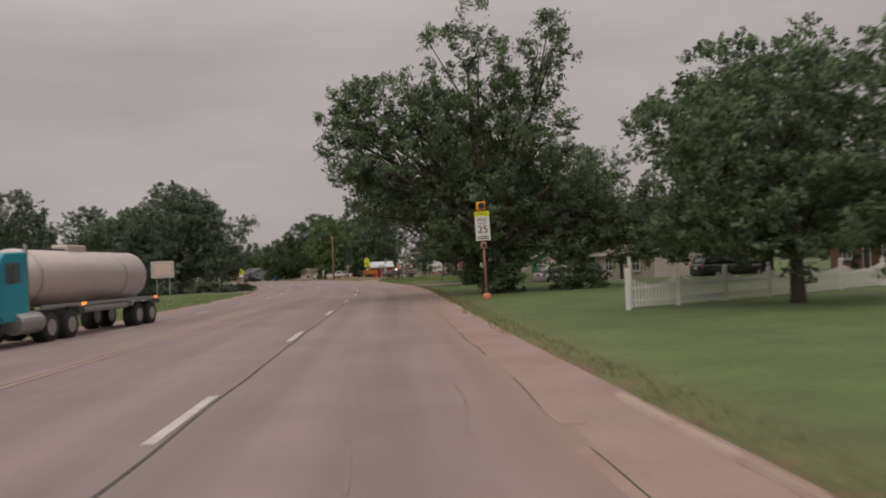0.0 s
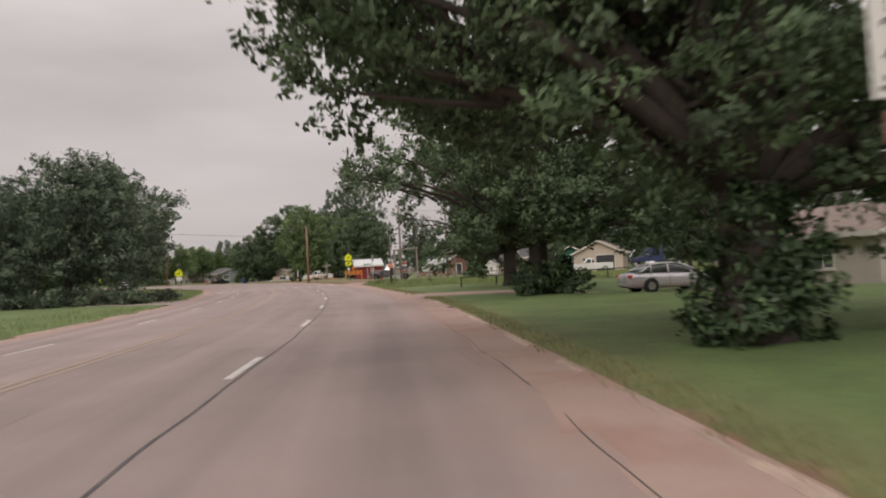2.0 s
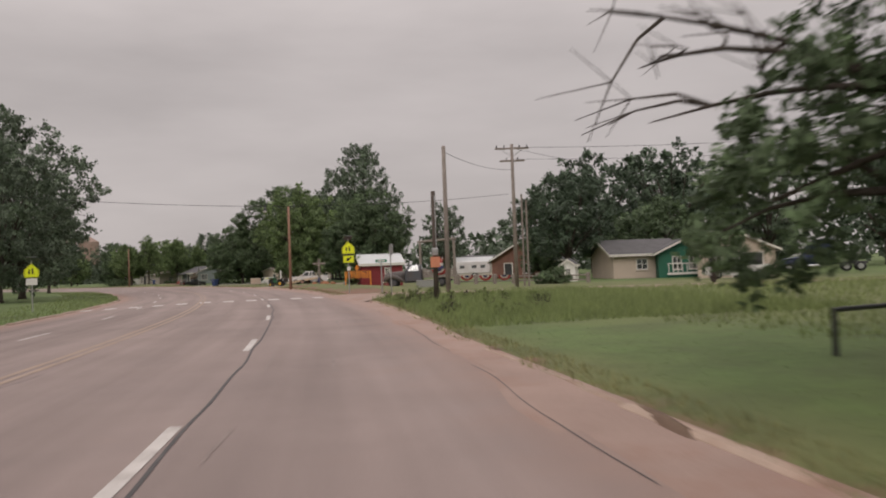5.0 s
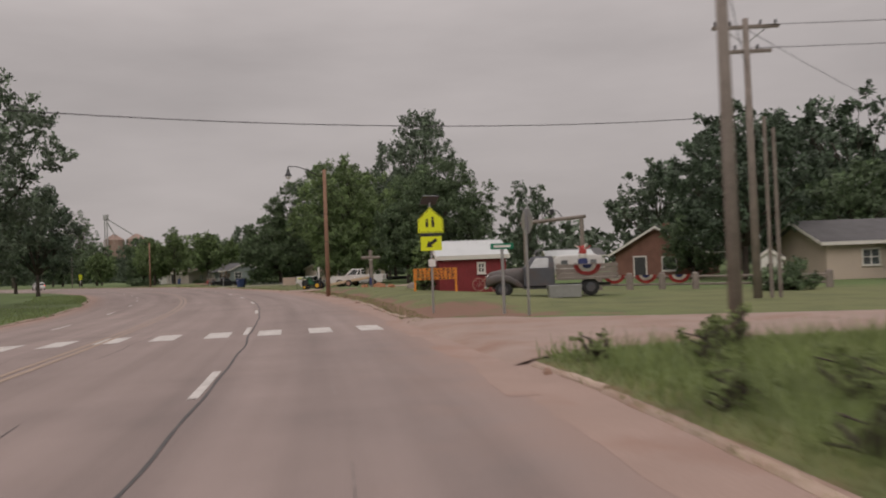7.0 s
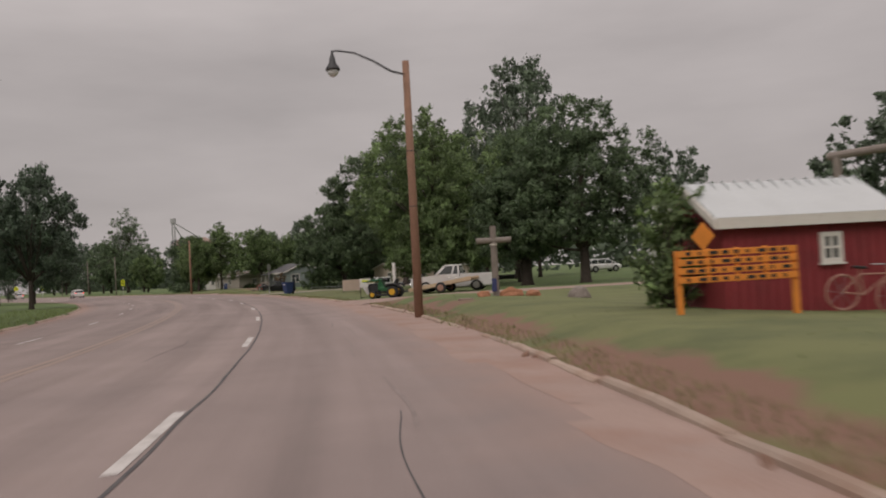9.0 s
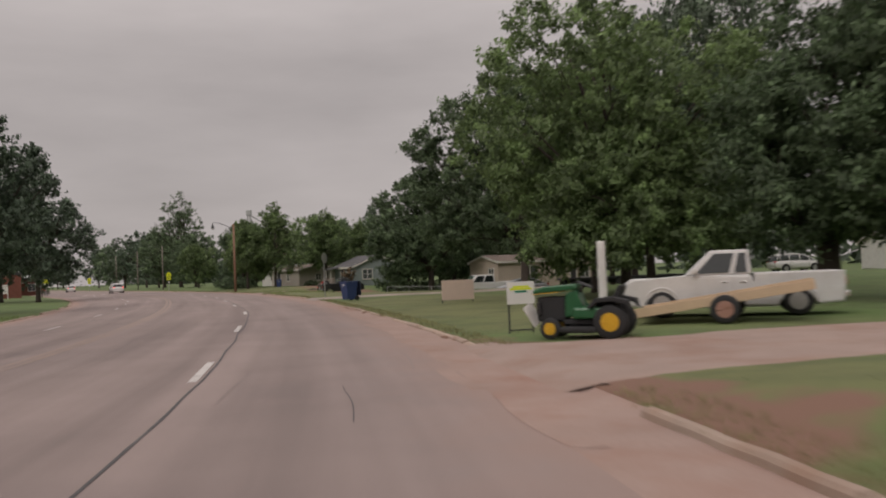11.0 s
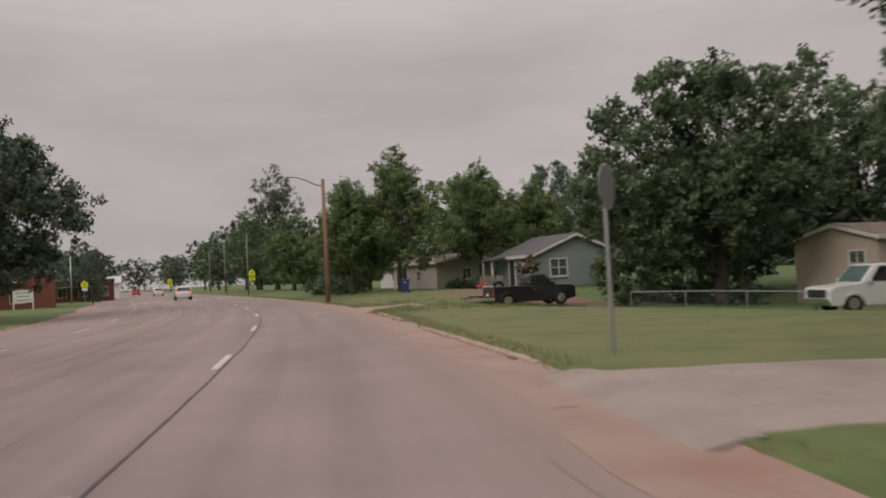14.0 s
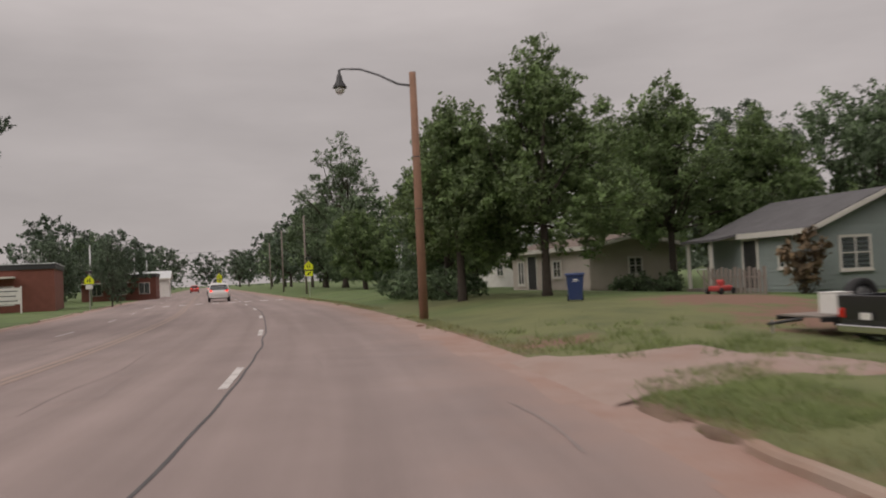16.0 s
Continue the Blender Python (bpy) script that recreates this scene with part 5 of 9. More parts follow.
for x, y, s in ((-69.0, 243.6, 0.9), (-70.6, 245.4, 1.1), (-72.4, 247.6, 1.1), (-74.5, 250, 1.2), (-62.6, 249.6, 0.6), (-60.8, 248.2, 0.6)):
    shrub(x, y, [(0, 0, 0.5 * s, 1.4 * s, 1.2 * s, 0.6 * s), (-0.9 * s, 0.3, 0.5 * s, 0.9 * s, 0.9 * s, 0.5 * s)], int(160 * s), "dark shrub along a garden fence", 0.15, LEAF)
for x, y, s in ((-46.8, 234.0, 0.9), (-44.4, 233.0, 1.2), (-41.8, 231.8, 1.0)):
    shrub(x, y, [(0, 0, 0.6 * s, 1.4 * s, 1.1 * s, 0.7 * s), (0.9 * s, 0.2, 0.5 * s, 0.9 * s, 0.9 * s, 0.5 * s)], int(150 * s), "dark shrub behind a chain-link fence", 0.15, LEAF)
shrub(-54.9, 241.6, [(0, 0, 0.9, 0.5, 0.5, 0.7), (0.3, 0, 1.6, 0.35, 0.35, 0.5), (-0.3, 0, 1.3, 0.3, 0.3, 0.6)], 46, "sparse spiky brownish shrub beside a porch", 0.22, LEAF_DRY)
shrub(-50.3, 244.6, [(0, 0, 1.0, 0.9, 0.8, 1.1), (0.5, 0, 1.9, 0.6, 0.6, 0.7)], 220, "fresh green shrub against a cottage", 0.17, LEAF_LIGHT)
shrub(4.6, 131.2, [(0, 0, 0.6, 0.9, 0.9, 0.7), (-1.2, -0.3, 0.4, 0.5, 0.5, 0.5)], 160, "dark shrub beside a garden shed", 0.15, LEAF)
shrub(-11.9, 138.2, [(0, 0, 0.9, 0.6, 0.6, 0.9), (0.1, 0, 1.9, 0.4, 0.4, 0.7)], 150, "pale upright shrub beside a red shed", 0.14, LEAF_LIGHT)
shrub(11.0, 114.6, [(0, 0, 3.2, 1.3, 1.2, 1.0), (0.7, 0, 2.3, 1.0, 1.0, 0.8), (-0.5, 0, 2.2, 0.9, 0.9, 0.7)], 260, "small leafy tree in a meadow", 0.2, LEAF)


def blades(name, spots, heights, material, label, width=0.012, flat_lie=0.35):
    """Blades of grass: thin leaning triangles at the spots."""
    n = len(spots)
    a = RNG.uniform(0, math.tau, n)
    lean = RNG.normal(size=(n, 2)) * flat_lie
    side = np.stack([np.cos(a), np.sin(a), np.zeros(n)], 1) * width
    tip = spots + np.concatenate([lean * heights[:, None], heights[:, None]], 1)
    up = np.cross(2 * side, tip - spots)[:, 2:3] < 0
    side = np.where(up, -side, side)
    q = np.stack([spots - side, spots + side, tip], 1).reshape(-1, 3)
    me = bpy.data.meshes.new(name)
    me.vertices.add(3 * n)
    me.vertices.foreach_set("co", q.astype(np.float32).ravel())
    me.loops.add(3 * n)
    me.loops.foreach_set("vertex_index", np.arange(3 * n, dtype=np.int32))
    me.polygons.add(n)
    me.polygons.foreach_set("loop_start", np.arange(0, 3 * n, 3, dtype=np.int32))
    me.materials.append(material)
    me.update()
    tagged(new(name, me), label, "grass", kind="stuff")


def scatter(count, s0, s1, d0, d1, power=1.0, gaps=()):
    out = []
    for _ in range(count):
        s = RNG.uniform(s0, s1)
        d = d0 + (d1 - d0) * RNG.random() ** power
        if any(a < s < b for a, b in gaps) and abs(d) < 40:
            continue
        e = d + (wander(s) if d > 3 else far_shift(s) if d < -8 else 0)
        p = along(s, e)
        out.append((p.x, p.y, land_at(s, e) - 0.01))
    return np.array(out)


def bare(p):
    return np.array([min(math.hypot(q[0] - x, q[1] - y) / r for x, y, r in SOIL) > 0.75 for q in p])


sp = scatter(80000, S0 - 4, S0 + 290, 4.62, 12.0, 1.7, GAPS)
sp = sp[bare(sp)]
thin = np.array([max(1 - (math.hypot(q[0] - x, q[1] - y) / r) ** 2 for x, y, r in DRY) for q in sp])
sp = sp[RNG.random(len(sp)) > np.clip(thin, 0, 1) * 0.9]
blades("lawn_grass", sp, RNG.uniform(0.015, 0.035, len(sp)), GRASS, "short green lawn grass along the kerb", 0.010, 1.6)
sp = scatter(42000, S0 - 4, S0 + 290, 4.3, 5.1, 1.0, GAPS)
edge = np.array([4.5 + 0.16 * noise.noise(Vector((q[0] * 0.9, q[1] * 0.9, 0))) + 0.22 * noise.noise(Vector((q[0] * 0.25, q[1] * 0.25, 5))) for q in sp])
off = np.array([beside(q[0], q[1]) for q in sp])
sp = sp[off[:, 1] - np.array([wander(s) for s in off[:, 0]]) > edge]
sp[:, 2] = np.maximum(sp[:, 2], 0.0)
blades("kerb_grass", sp, RNG.uniform(0.04, 0.13, len(sp)), STRAW, "longer straw-coloured grass growing over the kerb", 0.008)
# grass run out over the broken kerb by the last drive
sp = scatter(5200, S0 + 225.6, S0 + 229.6, 4.0, 6.4, 1.0)
far = np.array([beside(q[0], q[1]) for q in sp])
sp = sp[(far[:, 1] > 4.25 + 0.35 * np.abs(far[:, 0] - S0 - 227.2) + 0.25 * np.array([noise.noise(Vector((q[0] * 2.5, q[1] * 2.5, 2))) for q in sp])) & (far[:, 0] - S0 < 228.6 + 0.3 * far[:, 1] - 1.2)]
sp[:, 2] = np.maximum(sp[:, 2], 0.0)
blades("kerb_tuft", sp, RNG.uniform(0.04, 0.13, len(sp)), WEED, "rough grass run out over a broken kerb", 0.01, 0.8)
w0, w1 = beside(-4.6, 86)[0], beside(-8.2, 107.5)[0]
sp = scatter(34000, w0, w1, 4.65, 15.0, 0.9)
blades("verge_weeds", sp, RNG.uniform(0.1, 0.42, len(sp)) * RNG.uniform(0.5, 1.2, len(sp)), WEED, "tall rough weeds on the verge corner", 0.014)
sp = scatter(36000, beside(-3, 79)[0], w1, 9.0, 42.0, 0.8)
blades("meadow_grass", sp, RNG.uniform(0.06, 0.22, len(sp)), WEED, "pale unmown meadow grass", 0.02)
sp = scatter(16000, S0 + 20, S0 + 200, -10.3, -15.0, 1.5, LEFT_GAPS)
blades("left_verge_grass", sp, RNG.uniform(0.06, 0.25, len(sp)), WEED, "rough grass on the far verge", 0.016)
# dry tufts about the last drive
tufts = []
for _ in range(420):
    a, r = RNG.uniform(0, math.tau), RNG.uniform(0, 7) ** 1
    x, y = -54.5 + r * math.cos(a), 223.8 + r * math.sin(a)
    s, d = beside(x, y)
    off = abs((x + 54.6) * 0.555 - (y - 222.6) * 0.832)
    if d < 5.0 or 1.0 < off < 1.75 and d > 6 or off < 1.0:
        if d < 5.0 or RNG.random() > 0.08:
            continue
    for _ in range(26):
        u, v = RNG.normal(size=2) * 0.14
        tufts.append((x + u, y + v, land(x + u, y + v) - 0.01))
tufts = np.array(tufts)
blades("dry_tufts", tufts, RNG.uniform(0.05, 0.2, len(tufts)), WEED, "dry straw-coloured grass tufts beside a drive", 0.012, 0.6)
# leafy weeds among the grass
sp = scatter(60, w0 + 4, w1, 5.0, 9.0)
for k in range(0, 24):
    x, y, z = sp[k]
    h = RNG.uniform(0.25, 0.6)
    shrub(x, y, [(0, 0, h * 0.5, h * 0.5, h * 0.5, h * 0.55)], 22, "leafy green weed on the verge", 0.09, WEED, 12, 0.07, z)


def far_woods():
    """Tree tops that close the view far off on both sides of the road."""
    pts, ways = [], []
    for side, d0 in ((-1, 95), (1, 88)):
        for row in range(2):
            s = 0.0
            while s < 900:
                s += RNG.uniform(6, 12)
                d = side * (d0 + row * 18 + RNG.uniform(-8, 8))
                p = along(s, d)
                h, r = RNG.uniform(7, 13), RNG.uniform(4, 6)
                v = RNG.normal(size=(130, 3))
                v /= np.linalg.norm(v, axis=1, keepdims=True)
                k = (0.75 + 0.35 * RNG.random((130, 1))) 
                pts.append(np.array([p.x, p.y, h * 0.5]) + v * k * np.array([r, r, h * 0.5]))
                ways.append(v)
    for a in np.linspace(0, math.tau, 150, endpoint=False):
        c = np.array([-60 + 620 * math.cos(a), 230 + 620 * math.sin(a), 6.0])
        v = RNG.normal(size=(110, 3))
        v /= np.linalg.norm(v, axis=1, keepdims=True)
        pts.append(c + v * np.array([16, 16, 8 + 3 * math.sin(a * 17)]))
        ways.append(v)
    q = np.concatenate(pts)
    q[:, 2] = np.maximum(q[:, 2], 0.2)
    tagged(new("distant_woods", leaf_mesh("distant_woods", q, 1.5, LEAF_FAR, 0.1, 0.9, np.concatenate(ways) * 0.8 + np.array([0, 0, 0.4]), RNG.uniform(0.75, 1.3, len(q)), 3)), "distant hazy dark green tree line", "woods", kind="stuff")


far_woods()
# ---- builders of things ----
RED_BARN = mat("barn_red_paint", (0.23, 0.03, 0.035), 0.7, spread=0.14, grain=2, fine=20, bump=0.15, dirt=(0.12, 0.025, 0.025), dirt_scale=1.5, dirt_amount=0.4)
METAL_ROOF = mat("pale_metal_roof", (0.50, 0.52, 0.52), 0.45, 0.3, spread=0.08, grain=1.5, fine=20, bump=0.08)
SHINGLE = mat("grey_shingle", (0.10, 0.097, 0.10), 0.95, spread=0.25, grain=1.5, fine=16, bump=0.5, bump_scale=18)
SHINGLE_BROWN = mat("brown_shingle", (0.19, 0.15, 0.125), 0.95, spread=0.25, grain=1.5, fine=16, bump=0.5, bump_scale=18)
TAN_WALL = mat("tan_siding", (0.52, 0.43, 0.355), 0.75, spread=0.07, grain=0.8, fine=20, bump=0.1, dirt=(0.41, 0.33, 0.27), dirt_scale=0.7, dirt_amount=0.4)
BLUEGREY_WALL = mat("blue_grey_siding", (0.27, 0.31, 0.30), 0.75, spread=0.07, grain=0.8, fine=20, bump=0.1, dirt=(0.19, 0.21, 0.2), dirt_scale=0.7, dirt_amount=0.4)
GREEN_WALL = mat("green_wall", (0.02, 0.115, 0.072), 0.7, spread=0.1, grain=0.8, fine=20, bump=0.1)
PALE_WALL = mat("pale_siding", (0.53, 0.47, 0.42), 0.75, spread=0.07, grain=0.8, fine=20, bump=0.1, dirt=(0.4, 0.33, 0.28), dirt_scale=0.7, dirt_amount=0.4)
BRICK = mat("red_brick", (0.235, 0.088, 0.064), 0.88, spread=0.16, grain=2, fine=14, bump=0.3, each=0.3, dirt=(0.17, 0.065, 0.045), dirt_scale=0.8, dirt_amount=0.5)
BRICK_HOUSE = mat("brown_brick", (0.20, 0.10, 0.075), 0.9, spread=0.2, grain=2, fine=14, bump=0.4, dirt=(0.13, 0.07, 0.055), dirt_scale=0.8, dirt_amount=0.5)
TRIM = mat("trim_white", (0.66, 0.63, 0.58), 0.6, spread=0.06, grain=2, fine=20, bump=0.05)
BIN_BLUE = mat("bin_blue_plastic", (0.028, 0.050, 0.150), 0.5, spread=0.1, grain=2, fine=30, bump=0.05, dirt=(0.05, 0.06, 0.1), dirt_scale=2, dirt_amount=0.4)
ORANGE = mat("orange_paint", (0.72, 0.25, 0.035), 0.7, spread=0.15, grain=3, fine=30, bump=0.15)
ORANGE_ROCK = mat("orange_rock", (0.33, 0.15, 0.08), 0.9, spread=0.3, grain=2, fine=14, bump=0.6, bump_scale=7)
CONE_ORANGE = mat("salmon_concrete", (0.60, 0.24, 0.14), 0.8, spread=0.15, grain=4, fine=30, bump=0.2)
RUST_POST = mat("faded_red_post", (0.36, 0.20, 0.155), 0.7, spread=0.2, grain=3, fine=30, bump=0.1, dirt=(0.25, 0.12, 0.08), dirt_scale=4, dirt_amount=0.6)
CAR_WHITE = mat("car_paint_white", (0.68, 0.67, 0.65), 0.28, spread=0.02, grain=2, fine=20, bump=0.0, coat=0.6)
CAR_SILVER = mat("car_paint_silver", (0.42, 0.43, 0.45), 0.3, 0.5, spread=0.03, grain=2, fine=20, bump=0.0, coat=0.6)
CAR_PEARL = mat("car_paint_pearl", (0.52, 0.51, 0.525), 0.3, 0.2, spread=0.03, grain=2, fine=20, bump=0.0, coat=0.6)
CAR_BLACK = mat("car_paint_black", (0.013, 0.013, 0.016), 0.3, spread=0.1, grain=2, fine=20, bump=0.0, coat=0.6)
CAR_FADED = mat("faded_white_paint", (0.58, 0.57, 0.56), 0.5, spread=0.06, grain=2, fine=20, bump=0.03, dirt=(0.42, 0.38, 0.34), dirt_scale=1.2, dirt_amount=0.5)
BLUE_LORRY = mat("lorry_paint_blue", (0.022, 0.032, 0.10), 0.35, spread=0.06, grain=2, fine=20, bump=0.0, coat=0.5, dirt=(0.06, 0.06, 0.08), dirt_scale=1.5, dirt_amount=0.4)
OLD_HOOD = mat("old_matt_brown_paint", (0.088, 0.078, 0.076), 0.7, spread=0.22, grain=2, fine=20, bump=0.05, dirt=(0.12, 0.075, 0.055), dirt_scale=1.8, dirt_amount=0.7)
OLD_BLUE = mat("old_matt_blue_paint", (0.082, 0.085, 0.098), 0.65, spread=0.18, grain=2, fine=20, bump=0.05, dirt=(0.11, 0.075, 0.06), dirt_scale=1.5, dirt_amount=0.6)
TURQUOISE = mat("turquoise_paint", (0.02, 0.28, 0.36), 0.35, spread=0.06, grain=2, fine=20, bump=0.0, coat=0.4)
TANK = mat("dusty_polished_tank", (0.56, 0.50, 0.46), 0.42, 0.35, spread=0.08, grain=0.7, fine=12, bump=0.02, dirt=(0.40, 0.31, 0.26), dirt_scale=0.6, dirt_amount=0.6)
CHROME = mat("chrome", (0.7, 0.7, 0.7), 0.18, 1.0, spread=0.05, grain=4, fine=30, bump=0.0)
RIM = mat("alloy_rim", (0.48, 0.48, 0.48), 0.35, 0.8, spread=0.1, grain=4, fine=30, bump=0.0)
RED_LENS = mat("red_lens", (0.5, 0.02, 0.015), 0.25, spread=0.05, grain=4, fine=30, bump=0.0, coat=0.5)
RED_LIT = mat("red_lens_lit", (0.6, 0.02, 0.015), 0.25, spread=0.05, grain=4, fine=30, bump=0.0, emit=(1.0, 0.05, 0.03, 2.0))
LAMP_LIT = mat("headlamp_lit", (0.9, 0.85, 0.7), 0.2, spread=0.02, grain=4, fine=30, bump=0.0, emit=(1.0, 0.86, 0.55, 4.0))
AMBER_LIT = mat("amber_lens_lit", (0.8, 0.25, 0.02), 0.25, spread=0.02, grain=4, fine=30, bump=0.0, emit=(1.0, 0.25, 0.03, 2.0))
LENS_CLEAR = mat("clear_lens", (0.6, 0.6, 0.58), 0.15, spread=0.04, grain=4, fine=30, bump=0.0, coat=0.8)
TRACTOR_GREEN = mat("tractor_green", (0.015, 0.10, 0.035), 0.4, spread=0.1, grain=3, fine=30, bump=0.02, coat=0.3)
TRACTOR_YELLOW = mat("tractor_yellow", (0.62, 0.36, 0.02), 0.45, spread=0.08, grain=3, fine=30, bump=0.02)
BOARD_TAN = mat("tan_board", (0.64, 0.50, 0.42), 0.7, spread=0.06, grain=2, fine=20, bump=0.05)
PLANK = mat("new_pine_plank", (0.50, 0.37, 0.25), 0.8, spread=0.14, grain=2, fine=24, bump=0.2, each=0.15)
BUNT_RED = mat("faded_red_cloth", (0.42, 0.06, 0.055), 0.9, spread=0.12, grain=4, fine=40, bump=0.1)
BUNT_BLUE = mat("faded_blue_cloth", (0.05, 0.06, 0.16), 0.9, spread=0.12, grain=4, fine=40, bump=0.1)
BUNT_WHITE = mat("white_cloth", (0.62, 0.58, 0.52), 0.9, spread=0.08, grain=4, fine=40, bump=0.1)
LAMP_GLASS = mat("opal_lamp_glass", (0.6, 0.6, 0.58), 0.2, spread=0.03, grain=4, fine=30, bump=0.0)
PANEL = mat("solar_panel", (0.06, 0.065, 0.08), 0.2, spread=0.1, grain=4, fine=30, bump=0.0, coat=0.6)


def words(text, size, m, material, parent, name="lettering"):
    cu = bpy.data.curves.new(name, "FONT")
    cu.body, cu.size, cu.align_x, cu.align_y, cu.extrude = text, size, "CENTER", "CENTER", 0.003
    tmp = bpy.data.objects.new("tmp", cu)
    scene.collection.objects.link(tmp)
    me = bpy.data.meshes.new_from_object(tmp.evaluated_get(bpy.context.evaluated_depsgraph_get()))
    bpy.data.objects.remove(tmp)
    bpy.data.curves.remove(cu)
    me.materials.clear()
    me.materials.append(material)
    ob = part(name, me, material, parent)
    ob.matrix_basis = m
    return ob


def face_road(x, y, z=None, turn=0.0):
    """A pose at the place whose -y side faces the traffic on our side."""
    s, _ = beside(x, y)
    return pose(x, y, land(x, y) if z is None else z, 0, 0, heading(s) + turn)


# --- houses ---
def house(m, label, w, d, eave, ridge, wall, roof, over=0.35, windows=(), doors=(), category="house", chimney=None, corner_trim=True, siding=0.0, name="house"):
    """A gabled house: the ridge runs along x; windows and doors: side, place along it, sill, width, height."""
    root = thing(name, m, label, category)
    bm = extrude([(-d / 2, -0.6), (d / 2, -0.6), (d / 2, eave), (0, ridge), (-d / 2, eave)], w, m=pose(0, 0, 0, 0, 0, 90))
    part("wall", bm, wall, root)
    t, rise = 0.12, (ridge - eave) / (d / 2)
    low = eave - over * rise
    bm = bmesh.new()
    for sgn in (-1, 1):
        extrude([(sgn * (d / 2 + over), low + 0.02), (0, ridge + 0.02), (0, ridge + 0.02 + t), (sgn * (d / 2 + over), low + 0.02 + t)], w + 2 * over, m=pose(0, 0, 0, 0, 0, 90), bm=bm)
    roof_ob = part("roof", bm, roof, root)
    for sx in (-1, 1):
        bm = bmesh.new()
        for sgn in (-1, 1):
            extrude([(sgn * (d / 2 + over), low - 0.08), (0, ridge - 0.08), (0, ridge + 0.1), (sgn * (d / 2 + over), low + 0.1)], 0.04, m=pose(sx * (w / 2 + over + 0.022), 0, 0, 0, 0, 90), bm=bm)
        part("barge_board", bm, TRIM, roof_ob)
    for sgn in (-1, 1):
        part("fascia", box(-w / 2 - over, w / 2 + over, sgn * (d / 2 + over + 0.004), sgn * (d / 2 + over + 0.04), low - 0.08, low + 0.13), TRIM, roof_ob)
    if siding:
        for side, length, out in ((0, w, d / 2), (180, w, d / 2), (90, d, w / 2), (-90, d, w / 2)):
            bm = bmesh.new()
            z = 0.05
            while z < eave - 0.05:
                extrude([(0.0, z), (0.022, z), (0.006, z + siding)], length - 0.06, m=pose(0, 0, 0, 0, 0, side) @ pose(0, -out, 0, 0, 0, -90), bm=bm)
                z += siding
            part("siding", bm, wall, root)
    sides = {"front": (0, d / 2), "back": (180, d / 2), "right": (90, w / 2), "left": (-90, w / 2)}
    for side, u, sill, ww, hh in windows:
        turn, out = sides[side]
        f = pose(0, 0, 0, 0, 0, turn) @ pose(u, -out, sill)
        bm = bmesh.new()
        for x0, x1, z0, z1 in ((-ww / 2 - 0.09, ww / 2 + 0.09, -0.09, 0.0), (-ww / 2 - 0.09, ww / 2 + 0.09, hh, hh + 0.09), (-ww / 2 - 0.09, -ww / 2, 0, hh), (ww / 2, ww / 2 + 0.09, 0, hh), (-0.025, 0.025, 0, hh), (-ww / 2, -0.025, hh / 2 - 0.02, hh / 2 + 0.02), (0.025, ww / 2, hh / 2 - 0.02, hh / 2 + 0.02)):
            box(x0, x1, -0.07, 0.01, z0, z1, bm=bm)
        win = part("window", bm, TRIM, root)
        win.matrix_basis = f
        part("pane", box(-ww / 2, ww / 2, -0.035, -0.015, 0, hh), GLASS_DARK, win)
        part("blind", box(-ww / 2, ww / 2, -0.012, -0.004, hh * 0.45, hh), PALE_WALL, win)
        # a black sheet on the solid wall stands in for the unlit room
        part("dark_room", box(-ww / 2, ww / 2, -0.011, -0.003, 0, hh * 0.45), SIGN_BLACK, win)
        part("sill", box(-ww / 2 - 0.12, ww / 2 + 0.12, -0.11, 0, -0.13, -0.091), TRIM, win)
    for side, u, sill, ww, hh in doors:
        turn, out = sides[side]
        f = pose(0, 0, 0, 0, 0, turn) @ pose(u, -out, sill)
        bm = bmesh.new()
        for x0, x1, z0, z1 in ((-ww / 2 - 0.1, ww / 2 + 0.1, hh, hh + 0.1), (-ww / 2 - 0.1, -ww / 2, 0, hh), (ww / 2, ww / 2 + 0.1, 0, hh)):
            box(x0, x1, -0.07, 0.01, z0, z1, bm=bm)
        door = part("door", bm, TRIM, root)
        door.matrix_basis = f
        part("leaf", box(-ww / 2, ww / 2, -0.04, -0.004, 0, hh), DARK_STEEL, door)
        part("handle", box(ww / 2 - 0.12, ww / 2 - 0.06, -0.08, -0.041, hh * 0.48, hh * 0.5), CHROME, door)
    if chimney:
        part("chimney", box(chimney[0] - 0.25, chimney[0] + 0.25, chimney[1] - 0.25, chimney[1] + 0.25, eave, ridge + 0.6, 0.02), BRICK_HOUSE, roof_ob)
    return root


